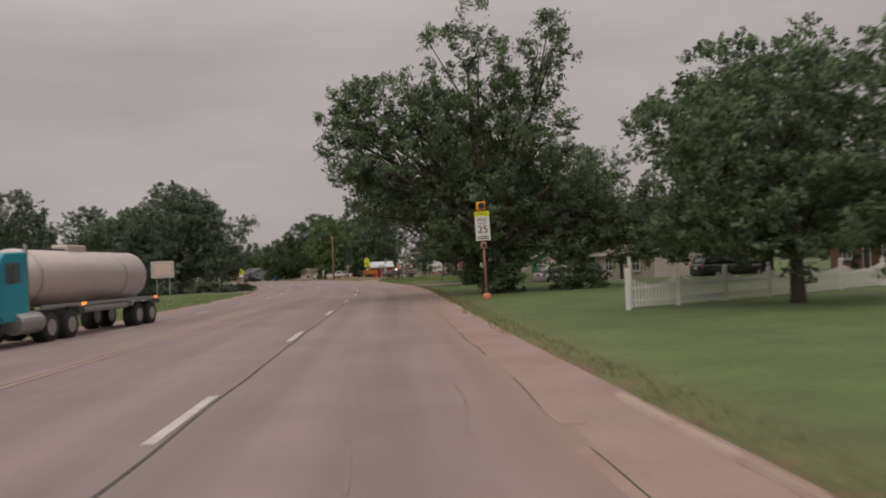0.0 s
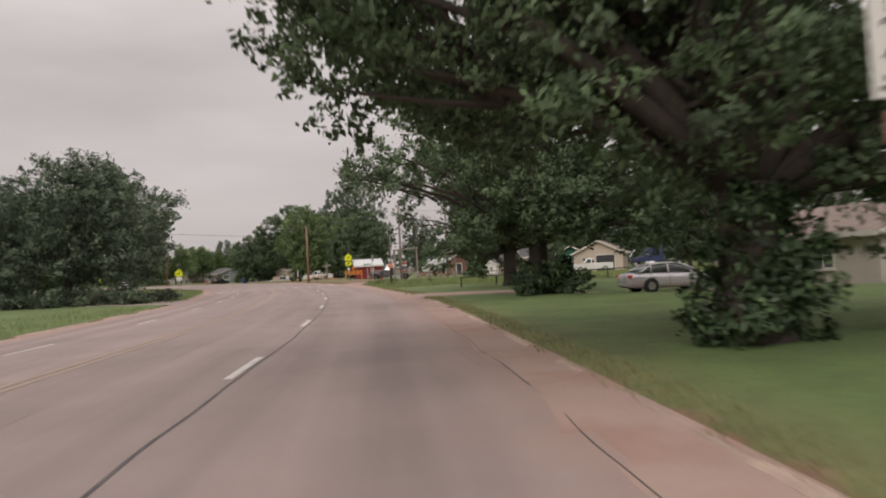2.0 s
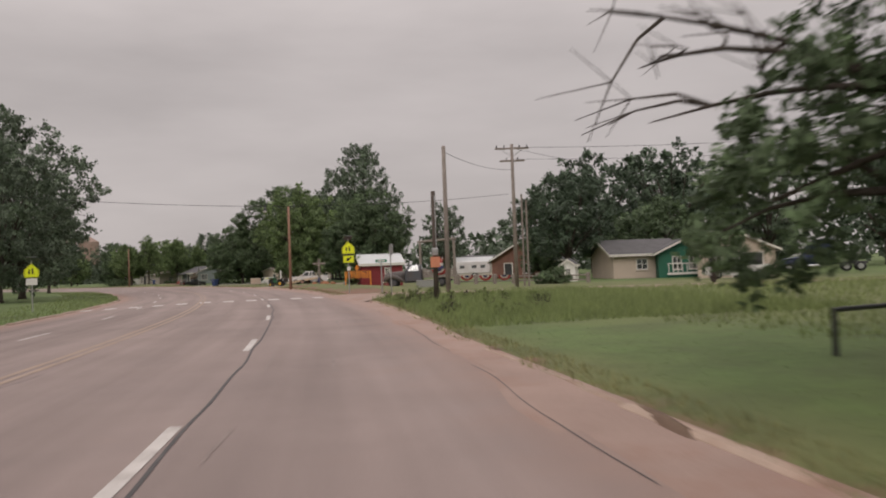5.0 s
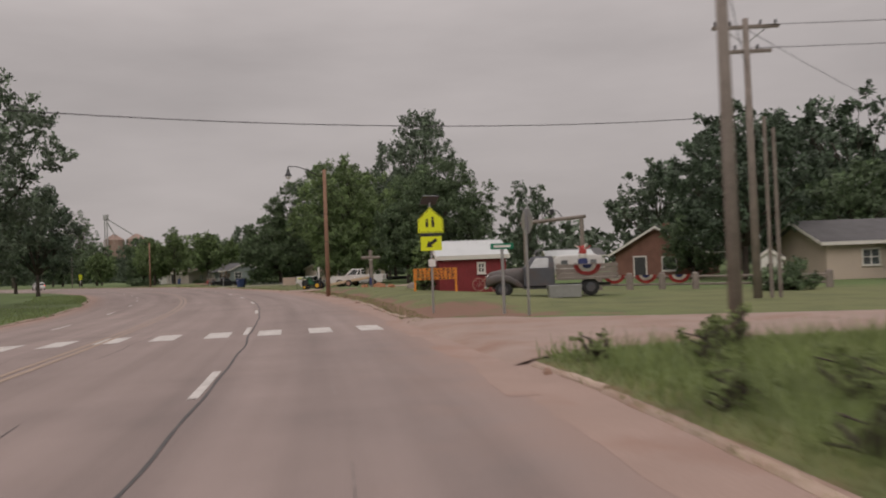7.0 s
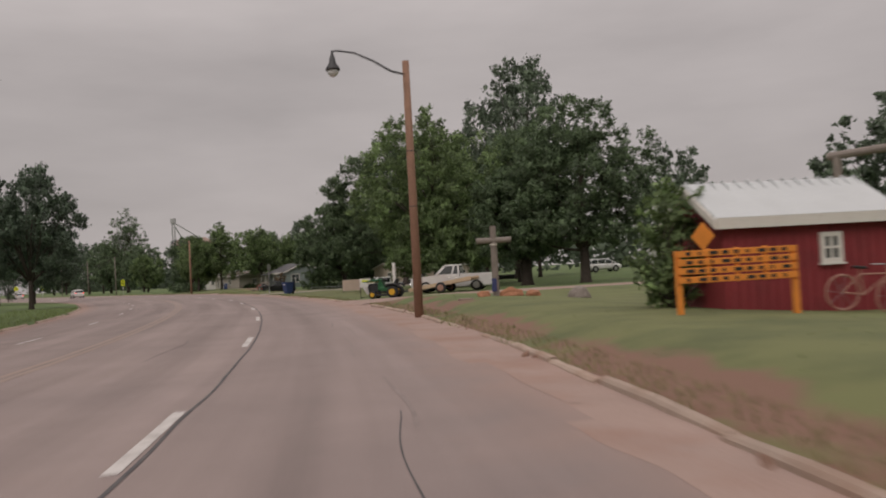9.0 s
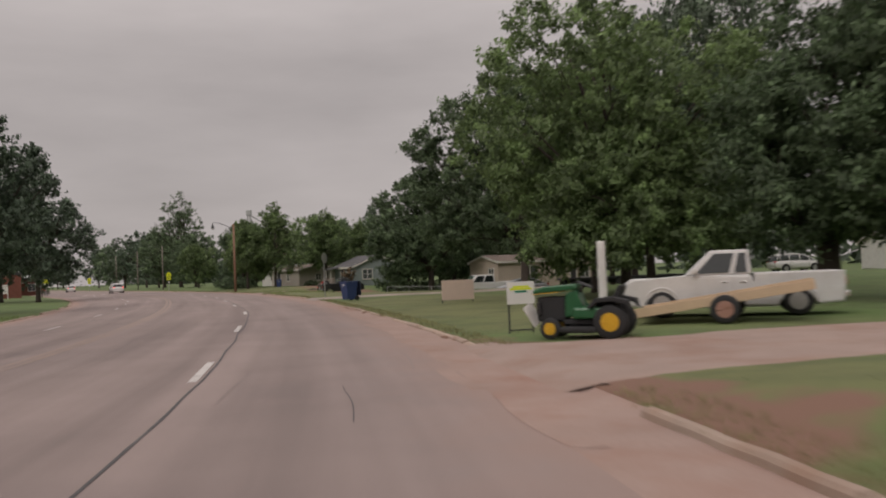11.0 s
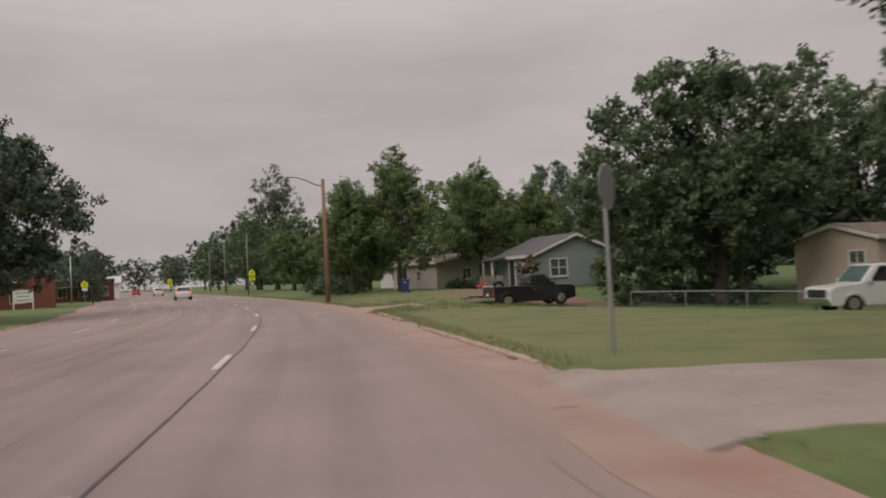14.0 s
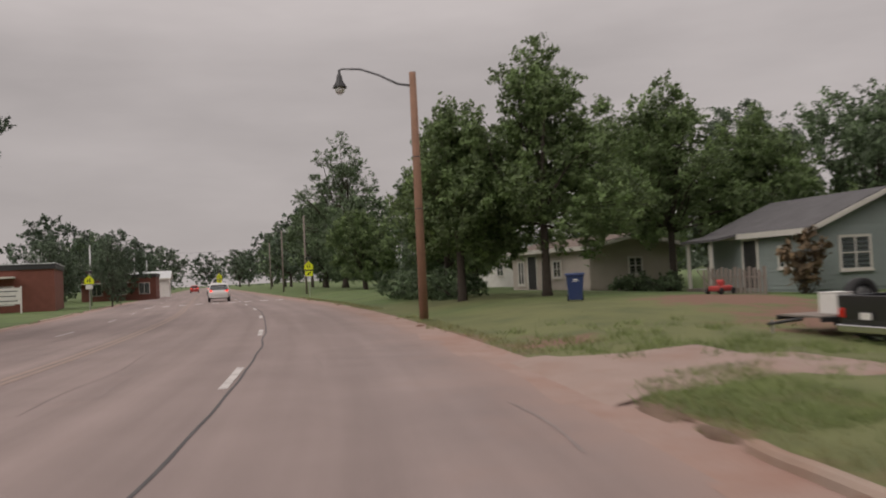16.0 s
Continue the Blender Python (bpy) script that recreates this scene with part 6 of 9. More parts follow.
# --- signs and poles ---
def pentagon_sign(x, y, label, plaque="arrow", tall=3.45, turn=0.0, size=0.76, z=None, small=False):
    root = thing("school_crossing_sign", face_road(x, y, z, turn), label, "sign", "school crossing signs")
    part("post", box(-0.03, 0.03, -0.03, 0.03, -0.2, tall - 0.02, 0.006), STEEL, root)
    h = size / 2
    zc = tall - size - 0.05
    outline = [(-h, zc), (h, zc), (h, zc + size * 0.52), (0, zc + size), (-h, zc + size * 0.52)]
    board = part("board", extrude(outline, 0.012, m=pose(0, -0.05, 0), bevel=0.003), SIGN_YELLOW, root)
    k = 0.93
    mid = zc + size * 0.45
    ring = [(px * k, mid + (pz - mid) * k) for px, pz in outline]
    bm = bmesh.new()
    n = len(outline)
    inner = [(px * k * 0.965, mid + (pz - mid) * k * 0.965) for px, pz in outline]
    for i in range(n):
        j = (i + 1) % n
        a = [bm.verts.new((q[0], -0.0585, q[1])) for q in (ring[i], ring[j], inner[j], inner[i])]
        bm.faces.new(a)
    part("border", bm, SIGN_BLACK, board)
    # the symbol, as plain leaning bars
    for ux, hh in ((-0.095, 0.30), (0.085, 0.36)):
        bm = extrude([(-0.05, 0.05), (0.035, 0.05), (0.055, hh * 0.75), (-0.03, hh * 0.75)], 0.004, m=pose(ux * size / 0.76, -0.059, zc + 0.13, 0, -8, 0))
        extrude([(-0.03 + 0.02, hh * 0.8), (0.04 + 0.02, hh * 0.8), (0.04 + 0.02, hh), (-0.03 + 0.02, hh)], 0.004, m=pose(ux * size / 0.76, -0.059, zc + 0.13, 0, -8, 0), bm=bm)
        part("symbol_bar", bm, SIGN_BLACK, board)
    if plaque == "arrow":
        pb = part("plaque", box(-0.33, 0.33, -0.056, -0.044, zc - 0.55, zc - 0.11, 0.004), SIGN_YELLOW, root)
        part("arrow", extrude([(-0.2, -0.02), (-0.02, 0.12), (-0.02, 0.05), (0.2, 0.05), (0.2, -0.05), (-0.02, -0.05), (-0.02, -0.13)], 0.004, m=pose(0, -0.06, zc - 0.32, 0, -33, 0)), SIGN_BLACK, pb)
        part("beacon_bar", box(-0.31, 0.31, -0.075, 0.0, zc - 0.095, zc - 0.015, 0.01), DARK_STEEL, root)
        part("button_box", box(-0.11, 0.11, -0.11, -0.03, zc - 1.05, zc - 0.82, 0.015), SIGN_WHITE, root)
    else:
        part("plaque", box(-0.28, 0.28, -0.056, -0.044, zc - 0.42, zc - 0.06, 0.004), SIGN_WHITE, root)
    if not small:
        part("bracket", tube([(0, 0, tall - 0.02), (0, 0, tall + 0.1)], [0.025, 0.025], 8), STEEL, root)
        part("solar_panel", box(-0.27, 0.27, -0.2, 0.2, -0.02, 0.02, 0.006, m=pose(0, 0.02, tall + 0.17, -38, 0, 12)), PANEL, root)
    return root


def wood_lamp(x, y, z, top, head, label):
    """A round wooden pole with a curved arm and a bell lamp."""
    root = thing("street_lamp", pose(x, y, z), label, "street lamp", "street lamps")
    h = top - z
    part("pole", tube([(0, 0, -0.3), (0.0, 0, h * 0.5), (0, 0, h)], [0.14, 0.125, 0.105], 14), WOOD_POLE, root, smooth=True)
    for zz in (h * 0.42, h * 0.64):
        part("steel_band", lathe([(0.128, -0.012), (0.134, 0), (0.128, 0.012)], 14, m=pose(0, 0, zz)), DARK_STEEL, root)
    v = Vector((head[0] - x, head[1] - y, head[2] - z))
    a, b = Vector((0, 0, h - 0.42)), v
    pts = [a, a.lerp(b, 0.22) + Vector((0, 0, -0.04)), a.lerp(b, 0.48) + Vector((0, 0, 0.10)), a.lerp(b, 0.75) + Vector((0, 0, 0.16)), b + Vector((0, 0, 0.05)), b + (b - a).normalized() * 0.14 + Vector((0, 0, -0.03))]
    part("arm", tube(pts, [0.035, 0.034, 0.03, 0.028, 0.028, 0.026], 8), DARK_STEEL, root, smooth=True)
    lamp = part("lamp_head", lathe([(0.035, 0.0), (0.05, -0.14), (0.085, -0.2), (0.10, -0.34), (0.21, -0.52), (0.215, -0.56), (0.19, -0.56)], 16, m=Matrix.Translation(b + (b - a).normalized() * 0.12)), DARK_STEEL, root, smooth=True)
    part("globe", lathe([(0.17, -0.56), (0.15, -0.66), (0.08, -0.74), (0.01, -0.76)], 14, m=Matrix.Translation(b + (b - a).normalized() * 0.12)), LAMP_GLASS, lamp, smooth=True)
    return root


def pole(x, y, top, r0=0.13, r1=0.09, material=WOOD_GREY, label="weathered grey wooden utility pole", lean=(0, 0), z=None, name="utility_pole"):
    z = land(x, y) if z is None else z
    root = thing(name, pose(x, y, z), label, "pole", "utility poles")
    part("pole", tube([(0, 0, -0.3), (lean[0] / 2, lean[1] / 2, top / 2), (lean[0], lean[1], top)], [r0, (r0 + r1) / 2, r1], 12), material, root, smooth=True)
    return root


def cable(name, pts, sag, r=0.012, label="black overhead cable between poles"):
    a, b = Vector(pts[0]), Vector(pts[1])
    line = [a.lerp(b, t) - Vector((0, 0, sag * 4 * t * (1 - t))) for t in np.linspace(0, 1, 25)]
    ob = part(name, tube(line, [r] * 25, 5), BLACK)
    return tagged(ob, label, "cable")


# --- wheels and vehicles ---
def wheel(parent, x, y, r, width, rim=RIM, name="wheel", hub=0.6, z=None):
    m = pose(x, y, r if z is None else z, 90, 0, 0)
    t = width / 2
    ty = part(name, lathe([(r * hub, -t), (r * 0.9, -t), (r * 0.985, -t * 0.75), (r, -t * 0.4), (r, t * 0.4), (r * 0.985, t * 0.75), (r * 0.9, t), (r * hub, t)], 28), BLACK, parent, smooth=True)
    ty.matrix_basis = m
    k = r * hub
    bm = lathe([(k * 0.97, -t - 0.008), (k, -t * 0.9), (k, t * 0.9), (k * 0.97, t + 0.008), (k * 0.75, t + 0.005), (k * 0.3, t + 0.004), (0.02, t + 0.01)], 28)
    for i in range(5):
        for sgn in (-1, 1):
            box(k * 0.2, k * 0.9, -k * 0.1, k * 0.1, sgn * t, sgn * (t + 0.02), 0.005, m=pose(0, 0, 0, 0, 0, i * 72), bm=bm)
    part("rim", bm, rim, ty)
    return ty


def arch(xc, r, z0, n=7):
    """The upper half of a wheel arch, from front to rear."""
    return [(xc + r * math.cos(a), z0 + r * math.sin(a)) for a in np.linspace(0, math.pi, n)]


def cab(parent, xb, zb, zr, wb, wr, paint, name="cabin", split=None, pane_mat=None):
    """A cabin above the belt line with its glass. xb: front and rear at the belt, then front and rear at the roof."""
    f0, r0, f1, r1 = xb
    bm = bmesh.new()
    v = [bm.verts.new(p) for p in ((f0, wb, zb), (f0, -wb, zb), (r0, -wb, zb), (r0, wb, zb), (f1, wr, zr), (f1, -wr, zr), (r1, -wr, zr), (r1, wr, zr))]
    for q in ((0, 1, 2, 3), (4, 7, 6, 5), (0, 4, 5, 1), (1, 5, 6, 2), (2, 6, 7, 3), (3, 7, 4, 0)):
        bm.faces.new([v[i] for i in q])
    bmesh.ops.bevel(bm, geom=list(bm.edges), offset=0.055, segments=3, affect="EDGES", profile=0.6)
    body = part(name, bm, paint, parent, smooth=True)

    def pane(nm, quad, out):
        b = bmesh.new()
        a = [b.verts.new(Vector(p) + Vector(out) * 0.012) for p in quad]
        c = [b.verts.new(Vector(p) - Vector(out) * 0.012) for p in quad]
        b.faces.new(a)
        b.faces.new(c[::-1])
        for i in range(4):
            b.faces.new((a[i], c[i], c[(i + 1) % 4], a[(i + 1) % 4]))
        part(nm, b, pane_mat or (WINDSCREEN if nm == "windscreen" else CAR_GLASS), body)

    def at(t, u, side):
        """A place on the side: t from front to rear, u from belt to roof."""
        x = (f0 + (r0 - f0) * t) * (1 - u) + (f1 + (r1 - f1) * t) * u
        return (x, side * (wb + (wr - wb) * u), zb + (zr - zb) * u)

    def across(front, k, u):
        x = (f0 if front else r0) * (1 - u) + (f1 if front else r1) * u
        return (x, k * (wb + (wr - wb) * u), zb + (zr - zb) * u)

    pane("windscreen", [across(True, -0.88, 0.08), across(True, 0.88, 0.08), across(True, 0.86, 0.9), across(True, -0.86, 0.9)], ((1, 0, 0.6)))
    pane("rear_window", [across(False, -0.82, 0.15), across(False, 0.82, 0.15), across(False, 0.8, 0.86), across(False, -0.8, 0.86)], ((-1, 0, 0.4)))
    for side in (-1, 1):
        cuts = split or [(0.12, 0.9)]
        for t0, t1 in cuts:
            pane("side_window", [at(t0, 0.08, side), at(t1, 0.08, side), at(t1, 0.86, side), at(t0 + 0.02, 0.86, side)], (0, side, 0.2))
    return body


def vehicle(m, label, category, paint, name, length, width, outline, wheels, cabin, radius, tyre=0.22, rim=RIM, tail=RED_LENS, head=LENS_CLEAR, lights=(0.62, 0.62), bumper=(0.42, 0.42), bumper_mat=CHROME, split=None, bed=None, group=""):
    """A car: front towards +x, centred, wheels on z = 0. outline: the upper edge, from front to rear."""
    root = thing(name, m, label, category, group)
    low = radius * 0.75
    front, rear = wheels
    pts = list(outline) + [(outline[-1][0] + 0.03, low + 0.05)] + [(rear - radius * 1.22, low)] + arch(rear, radius * 1.2, radius * 0.85)[::-1] + [(rear + radius * 1.22, low - 0.03), (front - radius * 1.22, low - 0.03)] + arch(front, radius * 1.2, radius * 0.85)[::-1] + [(front + radius * 1.22, low), (outline[0][0] - 0.03, low + 0.05)]
    body = part("body", extrude(pts, width, bevel=0.06), paint, root, smooth=False)
    for x in wheels:
        for side in (-1, 1):
            wheel(root, x, side * (width / 2 - tyre / 2 - 0.01), radius, tyre, rim)
    if cabin:
        cab(root, *cabin, paint, split=split)
        wb = cabin[3]
        for side in (-1, 1):
            part("mirror", box(-0.07, 0.07, -0.09, 0.09, 0, 0.14, 0.03, m=pose(cabin[0][0] - 0.28, side * (wb + 0.13), cabin[1] + 0.05)), paint, root)
    xf, xr = outline[0][0], outline[-1][0]
    for side in (-1, 1):
        part("headlight", box(xf - 0.12, xf + 0.02, side * (width / 2 - 0.38), side * (width / 2 - 0.08), lights[0], lights[0] + 0.14, 0.02), head, root)
        part("taillight", box(xr - 0.02, xr + 0.06, side * (width / 2 - 0.22), side * (width / 2 - 0.03), lights[1], lights[1] + 0.22, 0.015), tail, root)
    part("front_bumper", box(xf - 0.08, xf + 0.08, -width / 2 + 0.05, width / 2 - 0.05, bumper[0] - 0.09, bumper[0] + 0.09, 0.03), bumper_mat, root)
    part("rear_bumper", box(xr - 0.1, xr + 0.06, -width / 2 + 0.05, width / 2 - 0.05, bumper[1] - 0.09, bumper[1] + 0.08, 0.03), bumper_mat, root)
    part("grille", box(xf + 0.005, xf + 0.03, -width / 2 + 0.42, width / 2 - 0.42, lights[0] - 0.03, lights[0] + 0.15, 0.01), DARK_STEEL, root)
    part("number_plate", box(xr - 0.075, xr - 0.05, -0.16, 0.16, lights[1] - 0.02, lights[1] + 0.13, 0.004), SIGN_WHITE, root)
    # door seams stand a little proud
    if cabin:
        f0, r0 = cabin[0][0], cabin[0][1]
        for t0, t1 in (split or [(0.12, 0.9)])[:2]:
            a, b = f0 + (r0 - f0) * t0, f0 + (r0 - f0) * t1
            for side in (-1, 1):
                d = part("door", box(min(a, b) - 0.02, max(a, b) + 0.02, side * (width / 2 - 0.01), side * (width / 2 + 0.008), low + 0.1, cabin[1] - 0.06, 0.006), paint, root)
                part("handle", box(min(a, b) + 0.03, min(a, b) + 0.17, side * (width / 2 + 0.008), side * (width / 2 + 0.03), cabin[1] - 0.2, cabin[1] - 0.165, 0.005), CHROME, d)
    if bed:
        x0, x1, top, floor_z = bed
        # the load bed is an open tray let into the body's top
        for side in (-1, 1):
            part("bed_side", box(x0, x1, side * (width / 2 - 0.09), side * (width / 2 - 0.005), floor_z, top, 0.02), paint, root)
        part("tailgate", box(x0, x0 + 0.07, -width / 2 + 0.09, width / 2 - 0.09, floor_z, top, 0.015), paint, root)
        part("bed_front", box(x1 - 0.06, x1, -width / 2 + 0.09, width / 2 - 0.09, floor_z, top, 0.015), paint, root)
    return root


def at_turn(x, y, turn, z=None, scale=1.0):
    return pose(x, y, land(x, y) if z is None else z, 0, 0, turn) @ Matrix.Diagonal((scale, scale, scale, 1))


def pickup(x, y, turn, label, paint, scale=1.0, wheelbase=3.3, length=5.3, crew=False, radius=0.36, belt=1.08, roof=1.72, width=1.85, rim=RIM, z=None, bumper_mat=CHROME, snout=1.28):
    h = length / 2
    fw, rw = h - 0.95, h - 0.95 - wheelbase
    hood = belt - 0.08
    nose = [(h, 0.5), (h + 0.02, 0.62), (h, hood - 0.14), (h - 0.07, hood - 0.02), (h - 0.3, hood), (h - snout - 0.02, belt)]
    cabin_rear = fw - (2.85 if crew else 1.95) - (snout - 1.28)
    outline = nose + [(cabin_rear + 0.02, belt), (cabin_rear - 0.03, 0.74), (-h, 0.74)]
    split = [(0.13, 0.5), (0.55, 0.93)] if crew else [(0.16, 0.66), (0.74, 0.93)]
    root = vehicle(at_turn(x, y, turn, z, scale), label, "pickup truck", paint, "pickup_truck", length, width, outline, (fw, rw), ((h - snout, cabin_rear, h - snout - 0.66, cabin_rear + 0.07), belt, roof, width / 2 - 0.04, width / 2 - 0.16, ), radius, 0.26, rim, lights=(hood - 0.3, 0.72), bumper=(0.5, 0.5), split=split, bed=(-h, cabin_rear - 0.05, belt + 0.02, 0.66), bumper_mat=bumper_mat)
    part("radiator_grille", box(h - 0.02, h + 0.035, -width / 2 + 0.3, width / 2 - 0.3, hood - 0.42, hood - 0.1, 0.015), DARK_STEEL, root)
    part("bonnet", box(h - 1.2, h - 0.12, -width / 2 + 0.22, width / 2 - 0.22, hood - 0.06, hood + 0.035, 0.03), paint, root)
    for side in (-1, 1):
        for wx in (fw, rw):
            part("wheel_lip", tube([(wx + radius * 1.17 * math.cos(q), side * (width / 2 + 0.004), radius * 0.95 + radius * 1.17 * math.sin(q)) for q in np.linspace(0.15, math.pi - 0.15, 9)], [0.025] * 9, 6), paint, root)
    part("rear_window", box(cabin_rear + 0.005, cabin_rear + 0.05, -width / 2 + 0.32, width / 2 - 0.32, belt + 0.1, roof - 0.14, 0.01), GLASS_DARK, root)
    return root


def loft(stations, sides=24, power=4.0, bm=None):
    """A smooth body through rounded sections: x, half width, bottom, top."""
    own = bm if bm is not None else bmesh.new()
    rings = []
    for x, w, z0, z1 in stations:
        ring = []
        for k in range(sides):
            c, q = math.cos(math.tau * (k + 0.5) / sides), math.sin(math.tau * (k + 0.5) / sides)
            ring.append(own.verts.new((x, w * math.copysign(abs(c) ** (2 / power), c), (z0 + z1) / 2 + (z1 - z0) / 2 * math.copysign(abs(q) ** (2 / power), q))))
        rings.append(ring)
    for r0, r1 in zip(rings, rings[1:]):
        for k in range(sides):
            own.faces.new((r0[k], r0[(k + 1) % sides], r1[(k + 1) % sides], r1[k]))
    own.faces.new(rings[0][::-1])
    own.faces.new(rings[-1])
    return own


def sedan(x, y, turn, label, paint, scale=1.0, z=None, tail=RED_LENS, suv=False, category="car", name="car"):
    """A rounded car: front towards +x."""
    root = thing(name, at_turn(x, y, turn, z, scale), label, category)
    if suv:
        hull = [(2.28, 0.6, 0.36, 0.74), (2.22, 0.78, 0.3, 0.86), (2.0, 0.86, 0.27, 0.94), (1.4, 0.9, 0.25, 1.02), (0.2, 0.92, 0.25, 1.06), (-1.3, 0.92, 0.25, 1.08), (-2.0, 0.89, 0.28, 1.08), (-2.2, 0.84, 0.32, 1.04), (-2.3, 0.74, 0.38, 0.94)]
        house_ = [(1.5, 0.76, 0.95, 1.02), (1.0, 0.78, 0.95, 1.3), (0.55, 0.75, 0.95, 1.54), (0.1, 0.73, 0.95, 1.62), (-1.4, 0.72, 0.95, 1.62), (-1.9, 0.73, 0.95, 1.5), (-2.2, 0.76, 0.95, 1.12)]
        roof = [(0.5, 0.6, 1.5, 1.56), (0.1, 0.68, 1.53, 1.66), (-1.4, 0.68, 1.53, 1.66), (-1.95, 0.66, 1.46, 1.58)]
        axles, r, light, pillars, mid = (1.38, -1.34), 0.35, (0.72, 0.86), ((0.05, 0.0), (-0.95, 0.0), (-1.8, 0.0)), 1.0
    else:
        hull = [(2.45, 0.55, 0.30, 0.62), (2.4, 0.72, 0.25, 0.7), (2.2, 0.82, 0.21, 0.77), (1.7, 0.88, 0.19, 0.86), (1.2, 0.9, 0.18, 0.92), (0, 0.91, 0.18, 0.96), (-1.2, 0.9, 0.18, 0.99), (-1.9, 0.87, 0.21, 1.0), (-2.28, 0.8, 0.26, 0.96), (-2.45, 0.66, 0.34, 0.86)]
        house_ = [(1.5, 0.74, 0.86, 0.92), (1.0, 0.77, 0.86, 1.14), (0.5, 0.73, 0.86, 1.34), (0.1, 0.69, 0.86, 1.42), (-0.6, 0.67, 0.86, 1.43), (-1.1, 0.67, 0.86, 1.37), (-1.6, 0.69, 0.86, 1.18), (-2.05, 0.7, 0.86, 1.0)]
        roof = [(0.42, 0.55, 1.32, 1.38), (0.1, 0.62, 1.35, 1.46), (-0.6, 0.61, 1.36, 1.47), (-1.15, 0.58, 1.3, 1.4)]
        axles, r, light, pillars, mid = (1.48, -1.32), 0.33, (0.6, 0.74), ((-0.32, 0.0), (-1.25, 0.0)), 0.9
    body = part("body", loft(hull), paint, root, smooth=True)
    part("cabin_glass", loft(house_, power=3.4), GLASS_DARK, body, smooth=True)
    part("interior", loft([(q[0] * 0.92, q[1] * 0.9, q[2], q[2] + (q[3] - q[2]) * 0.82) for q in house_], power=3.0), BLACK, body)
    part("roof", loft(roof, power=2.8), paint, body, smooth=True)
    # pillars follow the slope of the glass
    zr, wr = roof[1][2] + 0.04, roof[1][1]
    lines = [((house_[0][0], house_[0][1] + 0.05, mid), (roof[0][0], wr - 0.03, zr)), ((house_[-1][0] + 0.1, house_[-1][1] + 0.05, mid + 0.04), (roof[-1][0], wr - 0.03, zr - 0.02))] + [((q, house_[2][1] + 0.07, mid), (q + 0.02, wr + 0.02, zr)) for q, _ in pillars]
    for lo, hi in lines:
        for side in (-1, 1):
            part("pillar", tube([(lo[0], side * lo[1], lo[2]), ((lo[0] + hi[0]) / 2, side * ((lo[1] + hi[1]) / 2 + 0.035), (lo[2] + hi[2]) / 2), (hi[0], side * hi[1], hi[2])], [0.045, 0.04, 0.04], 6), paint, body, smooth=True)
    for ax in axles:
        for side in (-1, 1):
            # no well is cut: a black disc imitates the shade round the wheel
            part("wheel_arch", lathe([(r * 1.16, -0.06), (r * 1.2, 0.0), (r * 1.16, 0.06)], 24, m=pose(ax, side * 0.86, r * 1.02, 90)), BLACK, body)
            wheel(root, ax, side * 0.845, r, 0.2)
    xf, xr = hull[0][0], hull[-1][0]
    for side in (-1, 1):
        part("headlight", loft([(xf - 0.3, 0.05, light[0] - 0.02, light[0] + 0.1), (xf - 0.14, 0.13, light[0] - 0.04, light[0] + 0.1), (xf - 0.03, 0.1, light[0] - 0.04, light[0] + 0.06)], 12), LENS_CLEAR, root, smooth=True).location = (0, side * 0.62, 0)
        part("taillight", loft([(xr + 0.3, 0.04, light[1] + 0.04, light[1] + 0.16), (xr + 0.12, 0.12, light[1], light[1] + 0.18), (xr + 0.02, 0.1, light[1] + 0.01, light[1] + 0.15)], 12), tail, root, smooth=True).location = (0, side * 0.66, 0)
        part("mirror", loft([(-0.08, 0.07, 0, 0.12), (0.0, 0.1, -0.01, 0.14), (0.08, 0.06, 0.01, 0.11)], 10), paint, root, smooth=True).location = (house_[1][0] - 0.12, side * 0.93, mid)
        for x0 in (house_[2][0] + 0.35, pillars[0][0], pillars[0][0] - 0.95):
            part("door_seam", box(x0 - 0.006, x0 + 0.006, side * 0.905, side * 0.917, 0.34, mid - 0.06), BLACK, body)
        for x0 in (pillars[0][0] + 0.08, pillars[0][0] - 0.87):
            part("handle", box(x0, x0 + 0.16, side * 0.9, side * 0.93, mid - 0.17, mid - 0.135, 0.006), CHROME, body)
    part("grille", box(xf - 0.06, xf + 0.015, -0.42, 0.42, 0.4, 0.52, 0.01), DARK_STEEL, root)
    part("number_plate", box(xr - 0.015, xr + 0.03, -0.16, 0.16, light[1] - 0.12, light[1] + 0.02, 0.004), SIGN_WHITE, root)
    part("rear_bumper", box(xr - 0.02, xr + 0.2, -0.6, 0.6, 0.36, 0.5, 0.03), paint, root)
    return root
